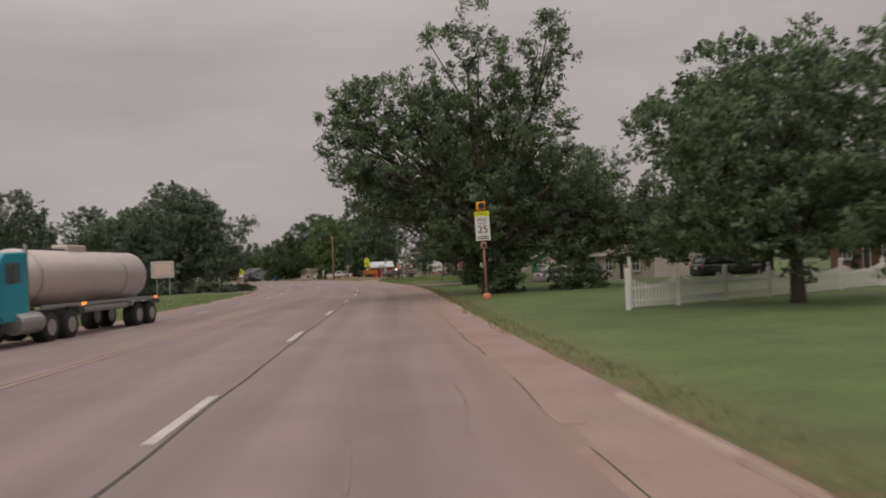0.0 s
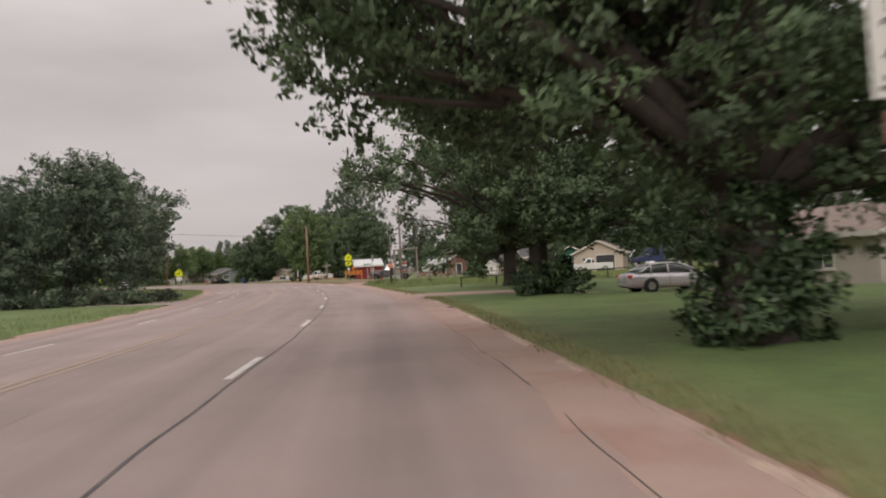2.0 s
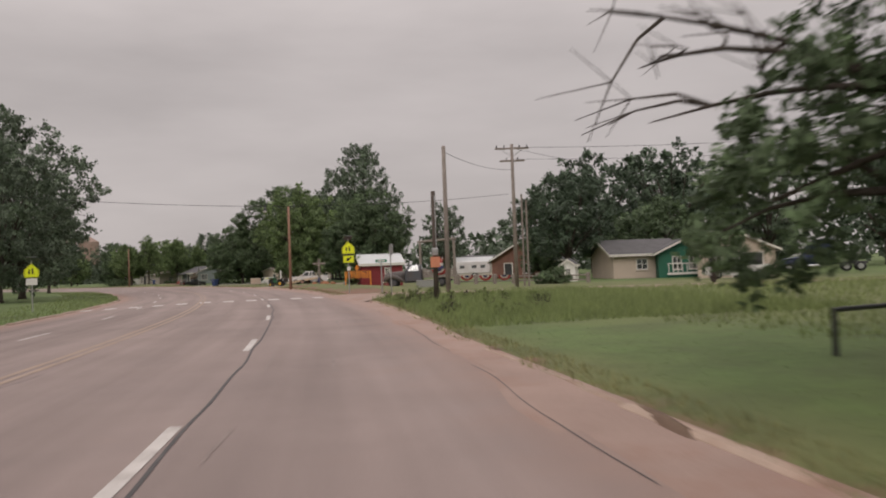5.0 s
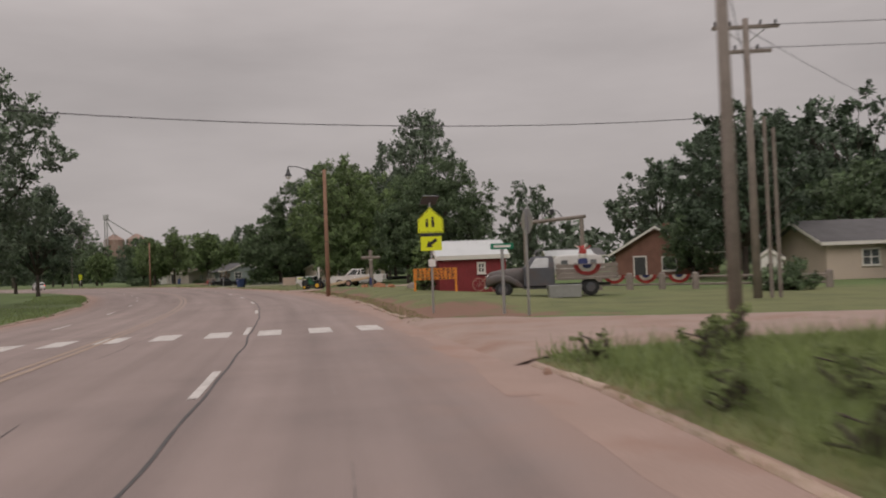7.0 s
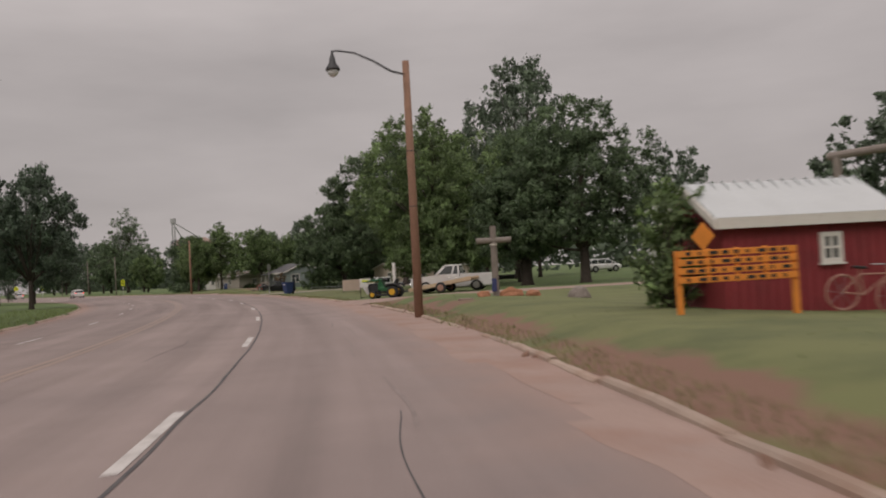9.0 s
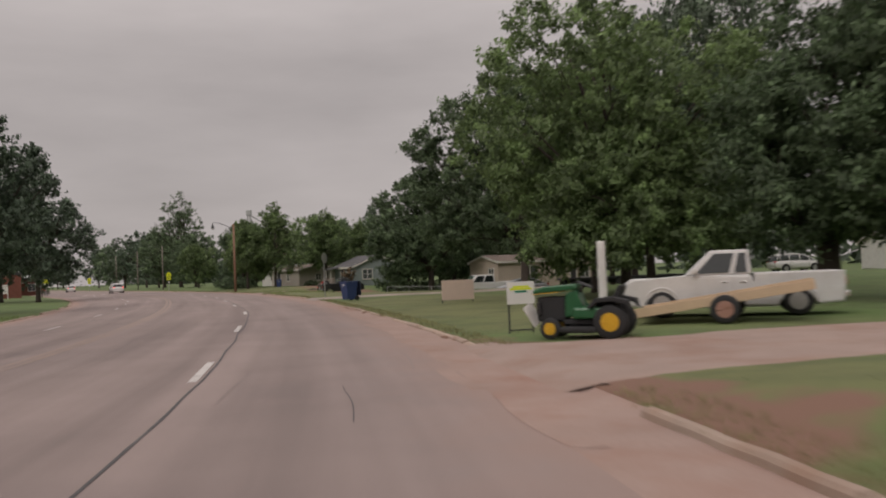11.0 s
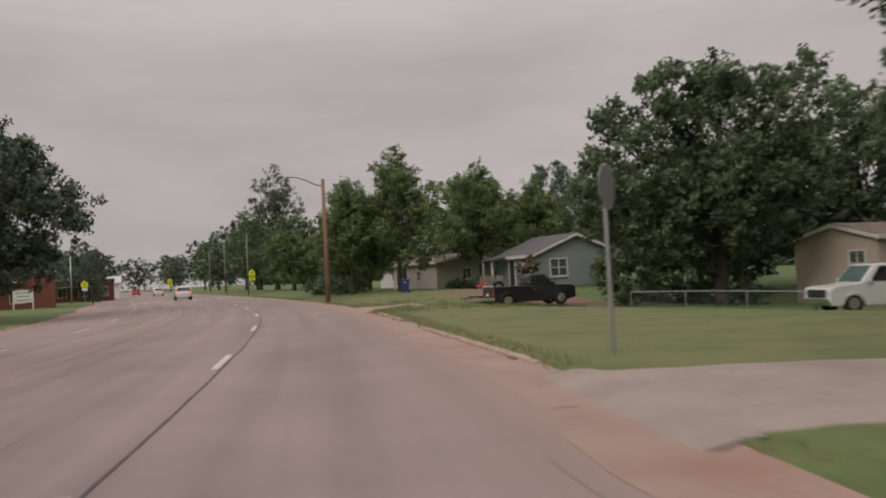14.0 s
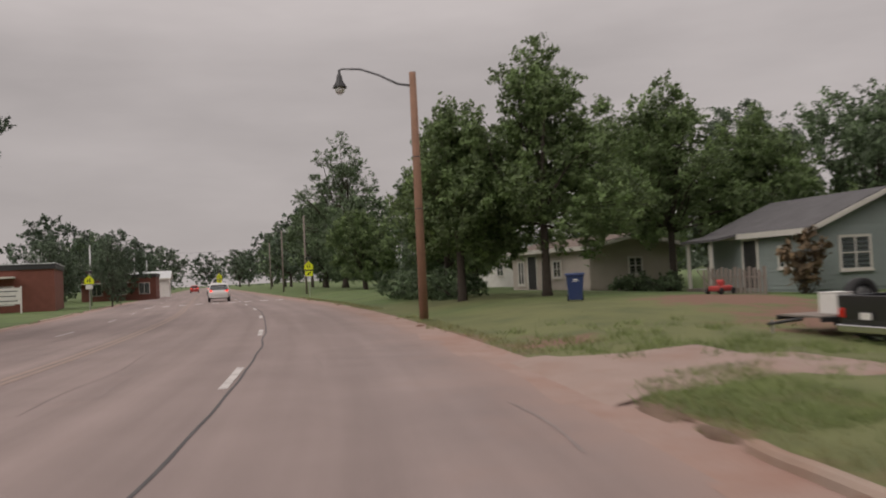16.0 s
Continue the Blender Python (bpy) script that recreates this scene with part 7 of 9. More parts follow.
# ---- the street's things, in the order in which the road meets them ----
# picket fence
def picket_fence():
    root = thing("picket_fence", pose(5.0, 22.2, land(5.0, 22.2)), "white picket fence with scalloped panels on a lawn", "fence")
    line = [(0, 0), (1.6, 0.9), (3.3, 1.95), (4.95, 2.9), (6.4, 3.8), (8.1, 4.9), (10.2, 6.3), (12.4, 7.8), (14.6, 9.2)]
    for i, (x, y) in enumerate(line):
        z = land(5.0 + x, 22.2 + y) - land(5.0, 22.2)
        p = part("post", box(-0.05, 0.05, -0.05, 0.05, -0.05, 0.98 if i else 1.05, 0.008), WHITE, root)
        p.matrix_basis = pose(x, y, z)
        part("cap", lathe([(0.075, 0.98), (0.075, 1.0), (0.035, 1.04), (0.01, 1.05)] if i else [(0.075, 1.05), (0.075, 1.07), (0.03, 1.11), (0.01, 1.12)], 4, m=pose(0, 0, 0, 0, 0, 45)), WHITE, p)
    for (xa, ya), (xb, yb) in zip(line, line[1:]):
        a, b = Vector((xa, ya, 0)), Vector((xb, yb, 0))
        n = max(int((b - a).length / 0.115), 4)
        turn = math.degrees(math.atan2(yb - ya, xb - xa))
        for z in (0.2, 0.55):
            rail = part("rail", box(0.05, (b - a).length - 0.05, -0.02, 0.02, z, z + 0.07), WHITE, root)
            rail.matrix_basis = pose(xa, ya, 0, 0, 0, turn)
        for k in range(1, n):
            t = k / n
            q = a.lerp(b, t)
            top = 0.88 - 0.2 * math.sin(math.pi * t)
            pk = part("picket", extrude([(-0.03, 0.07), (0.03, 0.07), (0.03, top - 0.05), (0, top), (-0.03, top - 0.05)], 0.018, m=pose(0, -0.032, 0)), WHITE, root)
            pk.matrix_basis = pose(q.x, q.y, 0, 0, 0, turn)


picket_fence()
tagged(part("fence_post", box(5.22, 5.29, 22.9, 22.97, land(5.2, 23) - 0.05, land(5.2, 23) + 1.42, 0.008), WHITE), "white free-standing post by a picket fence", "post")

# the flashing speed sign
def speed_sign():
    root = thing("speed_limit_sign", face_road(1.95, 34.4) @ pose(0, 0, 0, 0, -1.2, 0), "white school speed limit sign on a faded red post", "sign")
    part("foot", lathe([(0.17, -0.1), (0.17, 0.16), (0.14, 0.22), (0.06, 0.24)], 16), CONE_ORANGE, root, "salmon concrete collar", True)
    part("post", tube([(0, 0, 0.1), (0, 0, 3.62)], [0.055, 0.052], 12), RUST_POST, root, smooth=True)
    board = part("board", box(-0.305, 0.305, -0.085, -0.07, 2.42, 3.42, 0.008), SIGN_WHITE, root)
    yel = part("school_plaque", box(-0.305, 0.305, -0.087, -0.068, 3.425, 3.62, 0.008), SIGN_YELLOW, root, "yellow plaque")
    words("SCHOOL", 0.13, pose(0, -0.092, 3.52, 90), SIGN_BLACK, yel)
    words("SPEED", 0.15, pose(0, -0.09, 3.27, 90), SIGN_BLACK, board)
    words("LIMIT", 0.13, pose(0, -0.09, 3.12, 90), SIGN_BLACK, board)
    words("25", 0.44, pose(0, -0.09, 2.86, 90), SIGN_BLACK, board)
    for z, w in ((2.58, 0.2), (2.5, 0.24)):
        part("text_bar", box(-w, w, -0.091, -0.086, z - 0.02, z + 0.02), SIGN_BLACK, board)
    part("collar_box", box(-0.12, 0.12, -0.1, 0.1, 2.1, 2.36, 0.02), RUST_POST, root)
    part("collar_lamp", lathe([(0.07, 0), (0.07, 0.03), (0.01, 0.035)], 14, m=pose(0, -0.1, 2.22, 90, 0, 0)), DARK_STEEL, root)
    beacon = part("beacon_box", box(-0.2, 0.17, -0.1, 0.12, 3.66, 4.03, 0.03), SIGNAL_YELLOW, root, "yellow signal housing")
    part("beacon_lens", lathe([(0.13, 0.0), (0.13, 0.12), (0.12, 0.12), (0.12, 0.02), (0.01, 0.015)], 18, m=pose(0.0, -0.1, 3.84, 90, 0, 0)), DARK_STEEL, beacon, "dark unlit lens")


speed_sign()

# back of a sign on two posts, left of the road
def info_sign():
    root = thing("information_sign", face_road(-18.65, 56.5, None, 4), "pale back of a boxed sign on two posts", "sign")
    for x in (-0.4, 0.42):
        part("post", tube([(x, 0, -0.2), (x, 0, 1.95)], [0.04, 0.04], 8), STEEL, root)
    b = part("board", box(-0.75, 0.75, -0.1, -0.04, 1.72, 2.86, 0.015), PALE_WALL, root)
    part("frame_panel", box(-0.5, 0.5, -0.13, -0.1, 1.9, 2.62, 0.01), BOARD_TAN, b)


info_sign()
pentagon_sign(-26.6, 112.5, "yellow-green pentagon school sign with a white plaque", "plain", 2.7, small=False)
pentagon_sign(-10.3, 120.25, "yellow-green school crossing sign with arrow and solar panel", "arrow", 3.32, size=0.8)
pentagon_sign(-95.7, 270.4, "yellow-green school crossing sign with arrow and solar panel", "arrow", 3.1)
pentagon_sign(-110.6, 260.1, "yellow-green school crossing sign with a white plaque", "plain", 3.1)
pentagon_sign(-132.0, 300.5, "yellow-green school crossing sign far along the road", "arrow", 3.2)

# tanker lorry
def tanker():
    root = thing("tanker_lorry", pose(-12.0, 27.0, -0.15, 0, 0, -93.0) @ Matrix.Diagonal((0.88, 0.88, 0.88, 1)), "turquoise tractor unit hauling a dusty grey tank trailer", "lorry")
    # forward is +x
    cabp = [(7.6, 0.75), (7.62, 1.6), (7.3, 1.78), (6.35, 1.92), (5.95, 2.75), (5.75, 2.9), (4.55, 2.95), (4.5, 0.9), (5.0, 0.8)]
    cabin = part("cab", extrude(cabp, 2.1, bevel=0.06), TURQUOISE, root)
    for s in (-1, 1):
        part("side_window", box(4.95, 5.75, s * 1.045, s * 1.065, 1.98, 2.6, 0.006), GLASS_DARK, cabin)
        part("door", box(4.75, 5.95, s * 1.046, s * 1.058, 0.95, 1.93, 0.01), TURQUOISE, cabin)
        part("headlight", box(7.5, 7.66, s * 0.72, s * 1.0, 1.0, 1.22, 0.03), LAMP_LIT, cabin)
        part("marker_light", box(6.75, 6.95, s * 1.05, s * 1.075, 1.55, 1.68, 0.01), AMBER_LIT, cabin)
        part("mirror", box(5.9, 6.0, s * 1.2, s * 1.42, 1.95, 2.55, 0.03), DARK_STEEL, cabin)
        part("fuel_tank", lathe([(0.02, -0.7), (0.33, -0.68), (0.35, -0.6), (0.35, 0.6), (0.33, 0.68), (0.02, 0.7)], 18, m=pose(4.6, s * 0.92, 0.72, 0, 90, 0)), STEEL, root)
        part("fender", extrude([(7.35, 0.95), (7.2, 1.2), (6.4, 1.25), (6.1, 1.0), (6.1, 0.85), (6.35, 1.1), (7.05, 1.08), (7.2, 0.85)], 0.5, m=pose(0, s * 0.92, 0), bevel=0.02), TURQUOISE, cabin)
        part("exhaust", tube([(4.45, s * 0.95, 0.9), (4.45, s * 0.95, 3.2)], [0.07, 0.06], 10), CHROME, root)
    part("windscreen", extrude([(6.42, 1.98), (6.06, 2.72), (6.03, 2.7), (6.39, 1.97)], 1.8), GLASS_DARK, cabin)
    part("bumper", box(7.5, 7.75, -1.15, 1.15, 0.5, 0.85, 0.04), CHROME, root)
    part("grille", box(7.6, 7.66, -0.45, 0.45, 0.9, 1.55, 0.02), CHROME, cabin)
    part("chassis", box(-5.6, 7.2, -0.42, 0.42, 0.8, 1.02, 0.02), DARK_STEEL, root)
    # the tank
    zc, r = 2.12, 0.98
    tank = part("tank", lathe([(0.02, -5.35), (0.5, -5.3), (0.86, -5.12), (r, -4.85), (r, 3.75), (0.86, 4.02), (0.5, 4.2), (0.02, 4.25)], 36, m=pose(0, 0, zc, 0, 90, 0)), TANK, root, smooth=True)
    for x in (-2.9, 3.5):
        part("band", lathe([(r + 0.004, -0.05), (r + 0.02, -0.045), (r + 0.02, 0.045), (r + 0.004, 0.05)], 36, m=pose(x, 0, zc, 0, 90, 0)), STEEL, tank)
    part("manway", box(-0.9, 0.5, -0.32, 0.32, zc + r - 0.06, zc + r + 0.2, 0.05), TANK, tank)
    part("walkway", box(-4.6, 3.4, -0.2, 0.2, zc + r - 0.02, zc + r + 0.05, 0.01), DARK_STEEL, tank)
    for s in (-1, 1):
        part("skirt_rail", box(-5.4, 3.9, s * 1.05, s * 1.15, 1.12, 1.22, 0.01), STEEL, root)
        part("tail_marker", box(-5.45, -5.2, s * 1.15, s * 1.17, 1.13, 1.21, 0.004), AMBER_LIT, root)
        part("side_marker", box(1.0, 1.3, s * 1.15, s * 1.17, 1.13, 1.21, 0.004), AMBER_LIT, root)
        part("mudguard", extrude([(-5.65, 0.9), (-5.55, 1.12), (-2.9, 1.12), (-2.8, 0.9), (-2.95, 1.08), (-5.5, 1.08)], 0.6, m=pose(0, s * 0.92, 0)), STEEL, root)
        part("landing_leg", box(1.2, 1.4, s * 0.6, s * 0.75, 0.1, 1.1, 0.01), DARK_STEEL, root)
    part("side_cabinet", box(-2.4, -0.6, -1.1, -0.75, 0.62, 1.1, 0.03), STEEL, root)
    part("hose_tube", tube([(-2.6, 1.0, 0.95), (1.0, 1.0, 0.95)], [0.12, 0.12], 12), STEEL, root)
    for x, dual in ((6.72, False), (3.35, True), (2.0, True), (-3.6, True), (-4.9, True)):
        for s in (-1, 1):
            wheel(root, x, s * (0.98 if not dual else 0.88), 0.5, 0.32 if not dual else 0.52, RIM, hub=0.55)


tanker()

# the cars by the first houses
house(pose(18.5, 66.5, -0.45, 0, 0, 98), "low pale house half hidden by trees", 13, 8, 2.4, 3.7, PALE_WALL, SHINGLE_BROWN, windows=[("right", 0, 1.0, 1.4, 1.0), ("back", -3, 1.0, 1.4, 1.0), ("back", 3, 1.0, 1.4, 1.0)], doors=[("back", 0, 0.05, 0.9, 2.0)])
house(pose(30.5, 51.0, -0.2, 0, 0, 85), "brown house behind a picket fence", 12, 8, 2.5, 3.9, BRICK_HOUSE, SHINGLE_BROWN, windows=[("back", -3, 1.0, 1.4, 1.0), ("back", 3, 1.0, 1.4, 1.0)], doors=[("back", 0, 0.05, 0.9, 2.0)])
sedan(10.4, 70.3, 12, "silver-white sedan parked on a lawn drive", CAR_PEARL, 1.0, -0.4)
sedan(18.6, 53.0, 10, "black sport utility car parked by a house", CAR_BLACK, 1.05, -0.2, suv=True)

# pipe rail beside the second drive
def pipe_rail():
    root = thing("pipe_rail", pose(0.3, 78.2, land(0.3, 78.2)), "low dark pipe rail along a rough meadow", "railing")
    pts = [(0, 0), (2.2, 1.0), (4.6, 2.0), (7.0, 3.1), (9.8, 4.4), (12.8, 5.8)]
    for x, y in pts:
        part("post", tube([(x, y, -0.1), (x, y, 0.62)], [0.045, 0.045], 8), DARK_STEEL, root)
    for a, b in zip(pts, pts[1:]):
        part("rail", tube([(*a, 0.6), (*b, 0.62)], [0.035, 0.035], 8), DARK_STEEL, root)


pipe_rail()

# poles and wires by the side street
pole(-4.2, 109.8, 7.6, 0.13, 0.1, WOOD_GREY, z=0.1)
def cross_pole():
    root = pole(0.7, 123.8, 9.7, 0.15, 0.1, WOOD_GREY, "weathered utility pole with two cross-arms and insulators")
    for z, w in ((9.35, 1.15), (8.5, 0.85)):
        arm = part("cross_arm", box(-w, w, -0.06, 0.06, z, z + 0.12, 0.01), WOOD_GREY, root)
        for x in (-0.9, -0.45, 0.45, 0.9):
            if abs(x) < w:
                part("insulator", lathe([(0.03, 0), (0.05, 0.06), (0.035, 0.1), (0.05, 0.14), (0.01, 0.18)], 10, m=pose(x * w, 0, z + 0.12)), DARK_STEEL, arm)
    for x, h in ((0.55, 6.3), (0.85, 5.9)):
        part("riser_pipe", tube([(x, 0.2, -0.1), (x, 0.2, h)], [0.07, 0.06], 8), WOOD_GREY, root)
    for s in (-1, 1):
        part("brace", tube([(s * 0.1, 0.07, 8.9), (s * 0.75, 0.07, 9.38)], [0.02, 0.02], 6), STEEL, root)


cross_pole()
meter_pole = pole(-4.85, 100.9, 4.5, 0.11, 0.09, WOOD_DARK, "dark wooden service pole with a salmon meter box")
part("meter_box", box(-0.19, 0.19, -0.3, -0.1, 1.42, 1.84, 0.02), CONE_ORANGE, meter_pole, "salmon painted meter box")
part("meter", box(-0.13, 0.13, -0.22, -0.09, 1.9, 2.2, 0.03), STEEL, meter_pole, "grey metal meter")
part("conduit", tube([(0.06, -0.13, 2.2), (0.05, -0.11, 4.3)], [0.02, 0.02], 6), STEEL, meter_pole)
cable("overhead_cable", [(0.3, 123.4, 6.3), (-33.0, 106.0, 6.65)], 1.05)
cable("overhead_cable", [(0.7, 123.8, 8.0), (-4.2, 109.8, 7.4)], 0.3)
cable("overhead_cable", [(0.7, 123.8, 8.7), (45, 118, 9.5)], 0.8)
cable("overhead_cable", [(0.9, 123.8, 9.5), (45, 119, 10.5)], 0.8)
cable("overhead_cable", [(0.5, 123.8, 9.5), (60, 200, 11)], 1.0)
pole(-33.0, 106.0, 7.0, label="weathered pole among roadside trees")


def stop_sign_back(x, y, turn, label):
    root = thing("stop_sign", pose(x, y, land(x, y), 0, 0, turn), label, "sign")
    part("post", box(-0.03, 0.03, -0.03, 0.03, -0.2, 2.9, 0.006), STEEL, root)
    oct_ = [(0.38 * math.cos(radians(22.5 + 45 * k)), 2.6 + 0.38 * math.sin(radians(22.5 + 45 * k))) for k in range(8)]
    part("board", extrude(oct_, 0.012, m=pose(0, -0.045, 0), bevel=0.002), STEEL, root)


stop_sign_back(-7.5, 117.6, 112, "grey back of an octagonal sign on a steel post")


def street_sign():
    root = thing("street_name_sign", face_road(-8.15, 118.9, land(-8.15, 118.9) - 0.08, 8), "green street name blade on a steel post", "sign")
    part("post", tube([(0, 0, -0.2), (0, 0, 1.95)], [0.045, 0.045], 10), STEEL, root)
    blade = part("blade", box(-0.36, 0.36, -0.01, 0.01, 1.96, 2.13, 0.004), SIGN_GREEN, root)
    part("text_bar", box(-0.26, 0.26, -0.016, -0.011, 2.01, 2.08), SIGN_WHITE, blade)
    part("bracket", box(-0.05, 0.05, -0.03, 0.03, 1.9, 1.965, 0.006), STEEL, root)


street_sign()


# red shed
def shed():
    m = pose(-9.59, 138.93, 0.1, 0, 0, 14)
    root = house(m, "small dark red shed with a pale metal roof", 3.5, 2.6, 1.94, 2.64, RED_BARN, METAL_ROOF, 0.18, windows=[("front", 0.45, 1.1, 0.27, 0.42)], category="shed", name="shed")
    bm = bmesh.new()
    for k in range(18):
        x = -1.66 + k * 0.195
        box(x - 0.012, x + 0.012, -1.325, -1.3, 0.02, 1.86, bm=bm)
    part("batten", bm, RED_BARN, root)
    bm = bmesh.new()
    for k in range(15):
        x = -1.86 + k * 0.266
        for s in (-1, 1):
            extrude([(s * 1.47, 1.79), (0, 2.66 + 0.12), (0, 2.66 + 0.145), (s * 1.47, 1.815)], 0.03, m=pose(x, 0, 0.03, 0, 0, 90), bm=bm)
    part("roof_rib", bm, METAL_ROOF, root)
    part("corner_post", box(1.7, 1.78, -1.34, -1.3, 0, 1.9), RED_BARN, root)


shed()
tagged(part("diamond_sign", extrude([(-0.28, 0), (0, 0.28), (0.28, 0), (0, -0.28)], 0.02, m=pose(-11.33, 137.25, 1.75, 0, 0, -50), bevel=0.003), ORANGE), "faded orange diamond plaque on a shed", "plaque")


def pallet_sign():
    root = thing("pallet_sign", pose(-11.1, 135.55, land(-11.1, 135.5), 0, 0, 10), "orange painted slatted pallet sign on two posts", "sign")
    for x in (-1.02, 1.02):
        part("post", box(x - 0.05, x + 0.05, -0.05, 0.05, -0.1, 1.12, 0.01), ORANGE, root)
    for k in range(4):
        sl = part("slat", box(-1.05, 1.05, -0.09, -0.055, 0.56 + k * 0.15, 0.67 + k * 0.15, 0.006), ORANGE, root)
        for i in range(9):
            w = 0.05 + 0.03 * ((i * 7 + k * 3) % 4)
            part("text_bar", box(-0.9 + i * 0.21, -0.9 + i * 0.21 + w, -0.097, -0.0905, 0.585 + k * 0.15, 0.645 + k * 0.15), SIGN_BLACK, sl)
    for x in (-0.5, 0.0, 0.5):
        part("cleat", box(x - 0.04, x + 0.04, -0.055, -0.02, 0.55, 1.14, 0.005), ORANGE, root)


pallet_sign()


def bicycle():
    root = thing("bicycle", pose(-8.55, 136.9, land(-8.5, 136.9), 0, 8, 14), "old rusty bicycle leaning on a red shed", "bicycle")
    for x in (-0.5, 0.5):
        w = part("wheel", tube([(x + 0.32 * math.cos(q * math.tau / 24), 0, 0.335 + 0.32 * math.sin(q * math.tau / 24)) for q in range(25)], [0.02] * 25, 6), RUST_POST, root)
        bm = bmesh.new()
        for k in range(8):
            tube([(x, 0, 0.335), (x + 0.31 * math.cos(k * math.pi / 4), 0, 0.335 + 0.31 * math.sin(k * math.pi / 4))], [0.004, 0.004], 4, bm)
        part("spoke_web", bm, STEEL, w)
    bm = bmesh.new()
    for a, b in (((-0.5, 0.335), (-0.08, 0.33)), ((-0.08, 0.33), (-0.2, 0.8)), ((-0.5, 0.335), (-0.18, 0.7)), ((-0.08, 0.33), (0.36, 0.72)), ((-0.18, 0.7), (0.34, 0.76)), ((0.5, 0.335), (0.33, 0.9))):
        tube([(a[0], 0, a[1]), (b[0], 0, b[1])], [0.016, 0.016], 6, bm)
    part("frame", bm, RUST_POST, root)
    part("handlebar", tube([(0.2, -0.26, 0.92), (0.33, -0.1, 0.93), (0.33, 0.1, 0.93), (0.2, 0.26, 0.92)], [0.014] * 4, 6), STEEL, root)
    part("saddle", box(-0.32, -0.08, -0.07, 0.07, 0.8, 0.85, 0.02), BLACK, root)


bicycle()


def gate_arch():
    root = thing("ranch_gate", pose(0, 0, 0), "tall rough timber gate frame with an emblem on top", "gate")
    a, b = Vector((-6.1, 145.4, 0)), Vector((-3.0, 142.6, 0))
    for p in (a, b):
        part("post", tube([p - Vector((0, 0, 0.2)), p + Vector((0, 0, 4.0))], [0.14, 0.12], 10), WOOD_GREY, root)
    u = (b - a).normalized()
    part("beam", tube([a - u * 0.25 + Vector((0, 0, 4.0)), b + u * 0.25 + Vector((0, 0, 4.1))], [0.12, 0.11], 10), WOOD_GREY, root)
    c = (a + b) / 2
    part("emblem", tube([c - u * 0.75 + Vector((0, 0, 4.15)), c - u * 0.4 + Vector((0, 0, 4.55)), c + Vector((0, 0, 4.68)), c + u * 0.4 + Vector((0, 0, 4.55)), c + u * 0.75 + Vector((0, 0, 4.15))], [0.03] * 5, 6), DARK_STEEL, root)
    part("star", lathe([(0.02, -0.02), (0.2, 0), (0.02, 0.02)], 5, m=pose(c.x, c.y, 4.5, 90, 0, -42)), DARK_STEEL, root)


gate_arch()


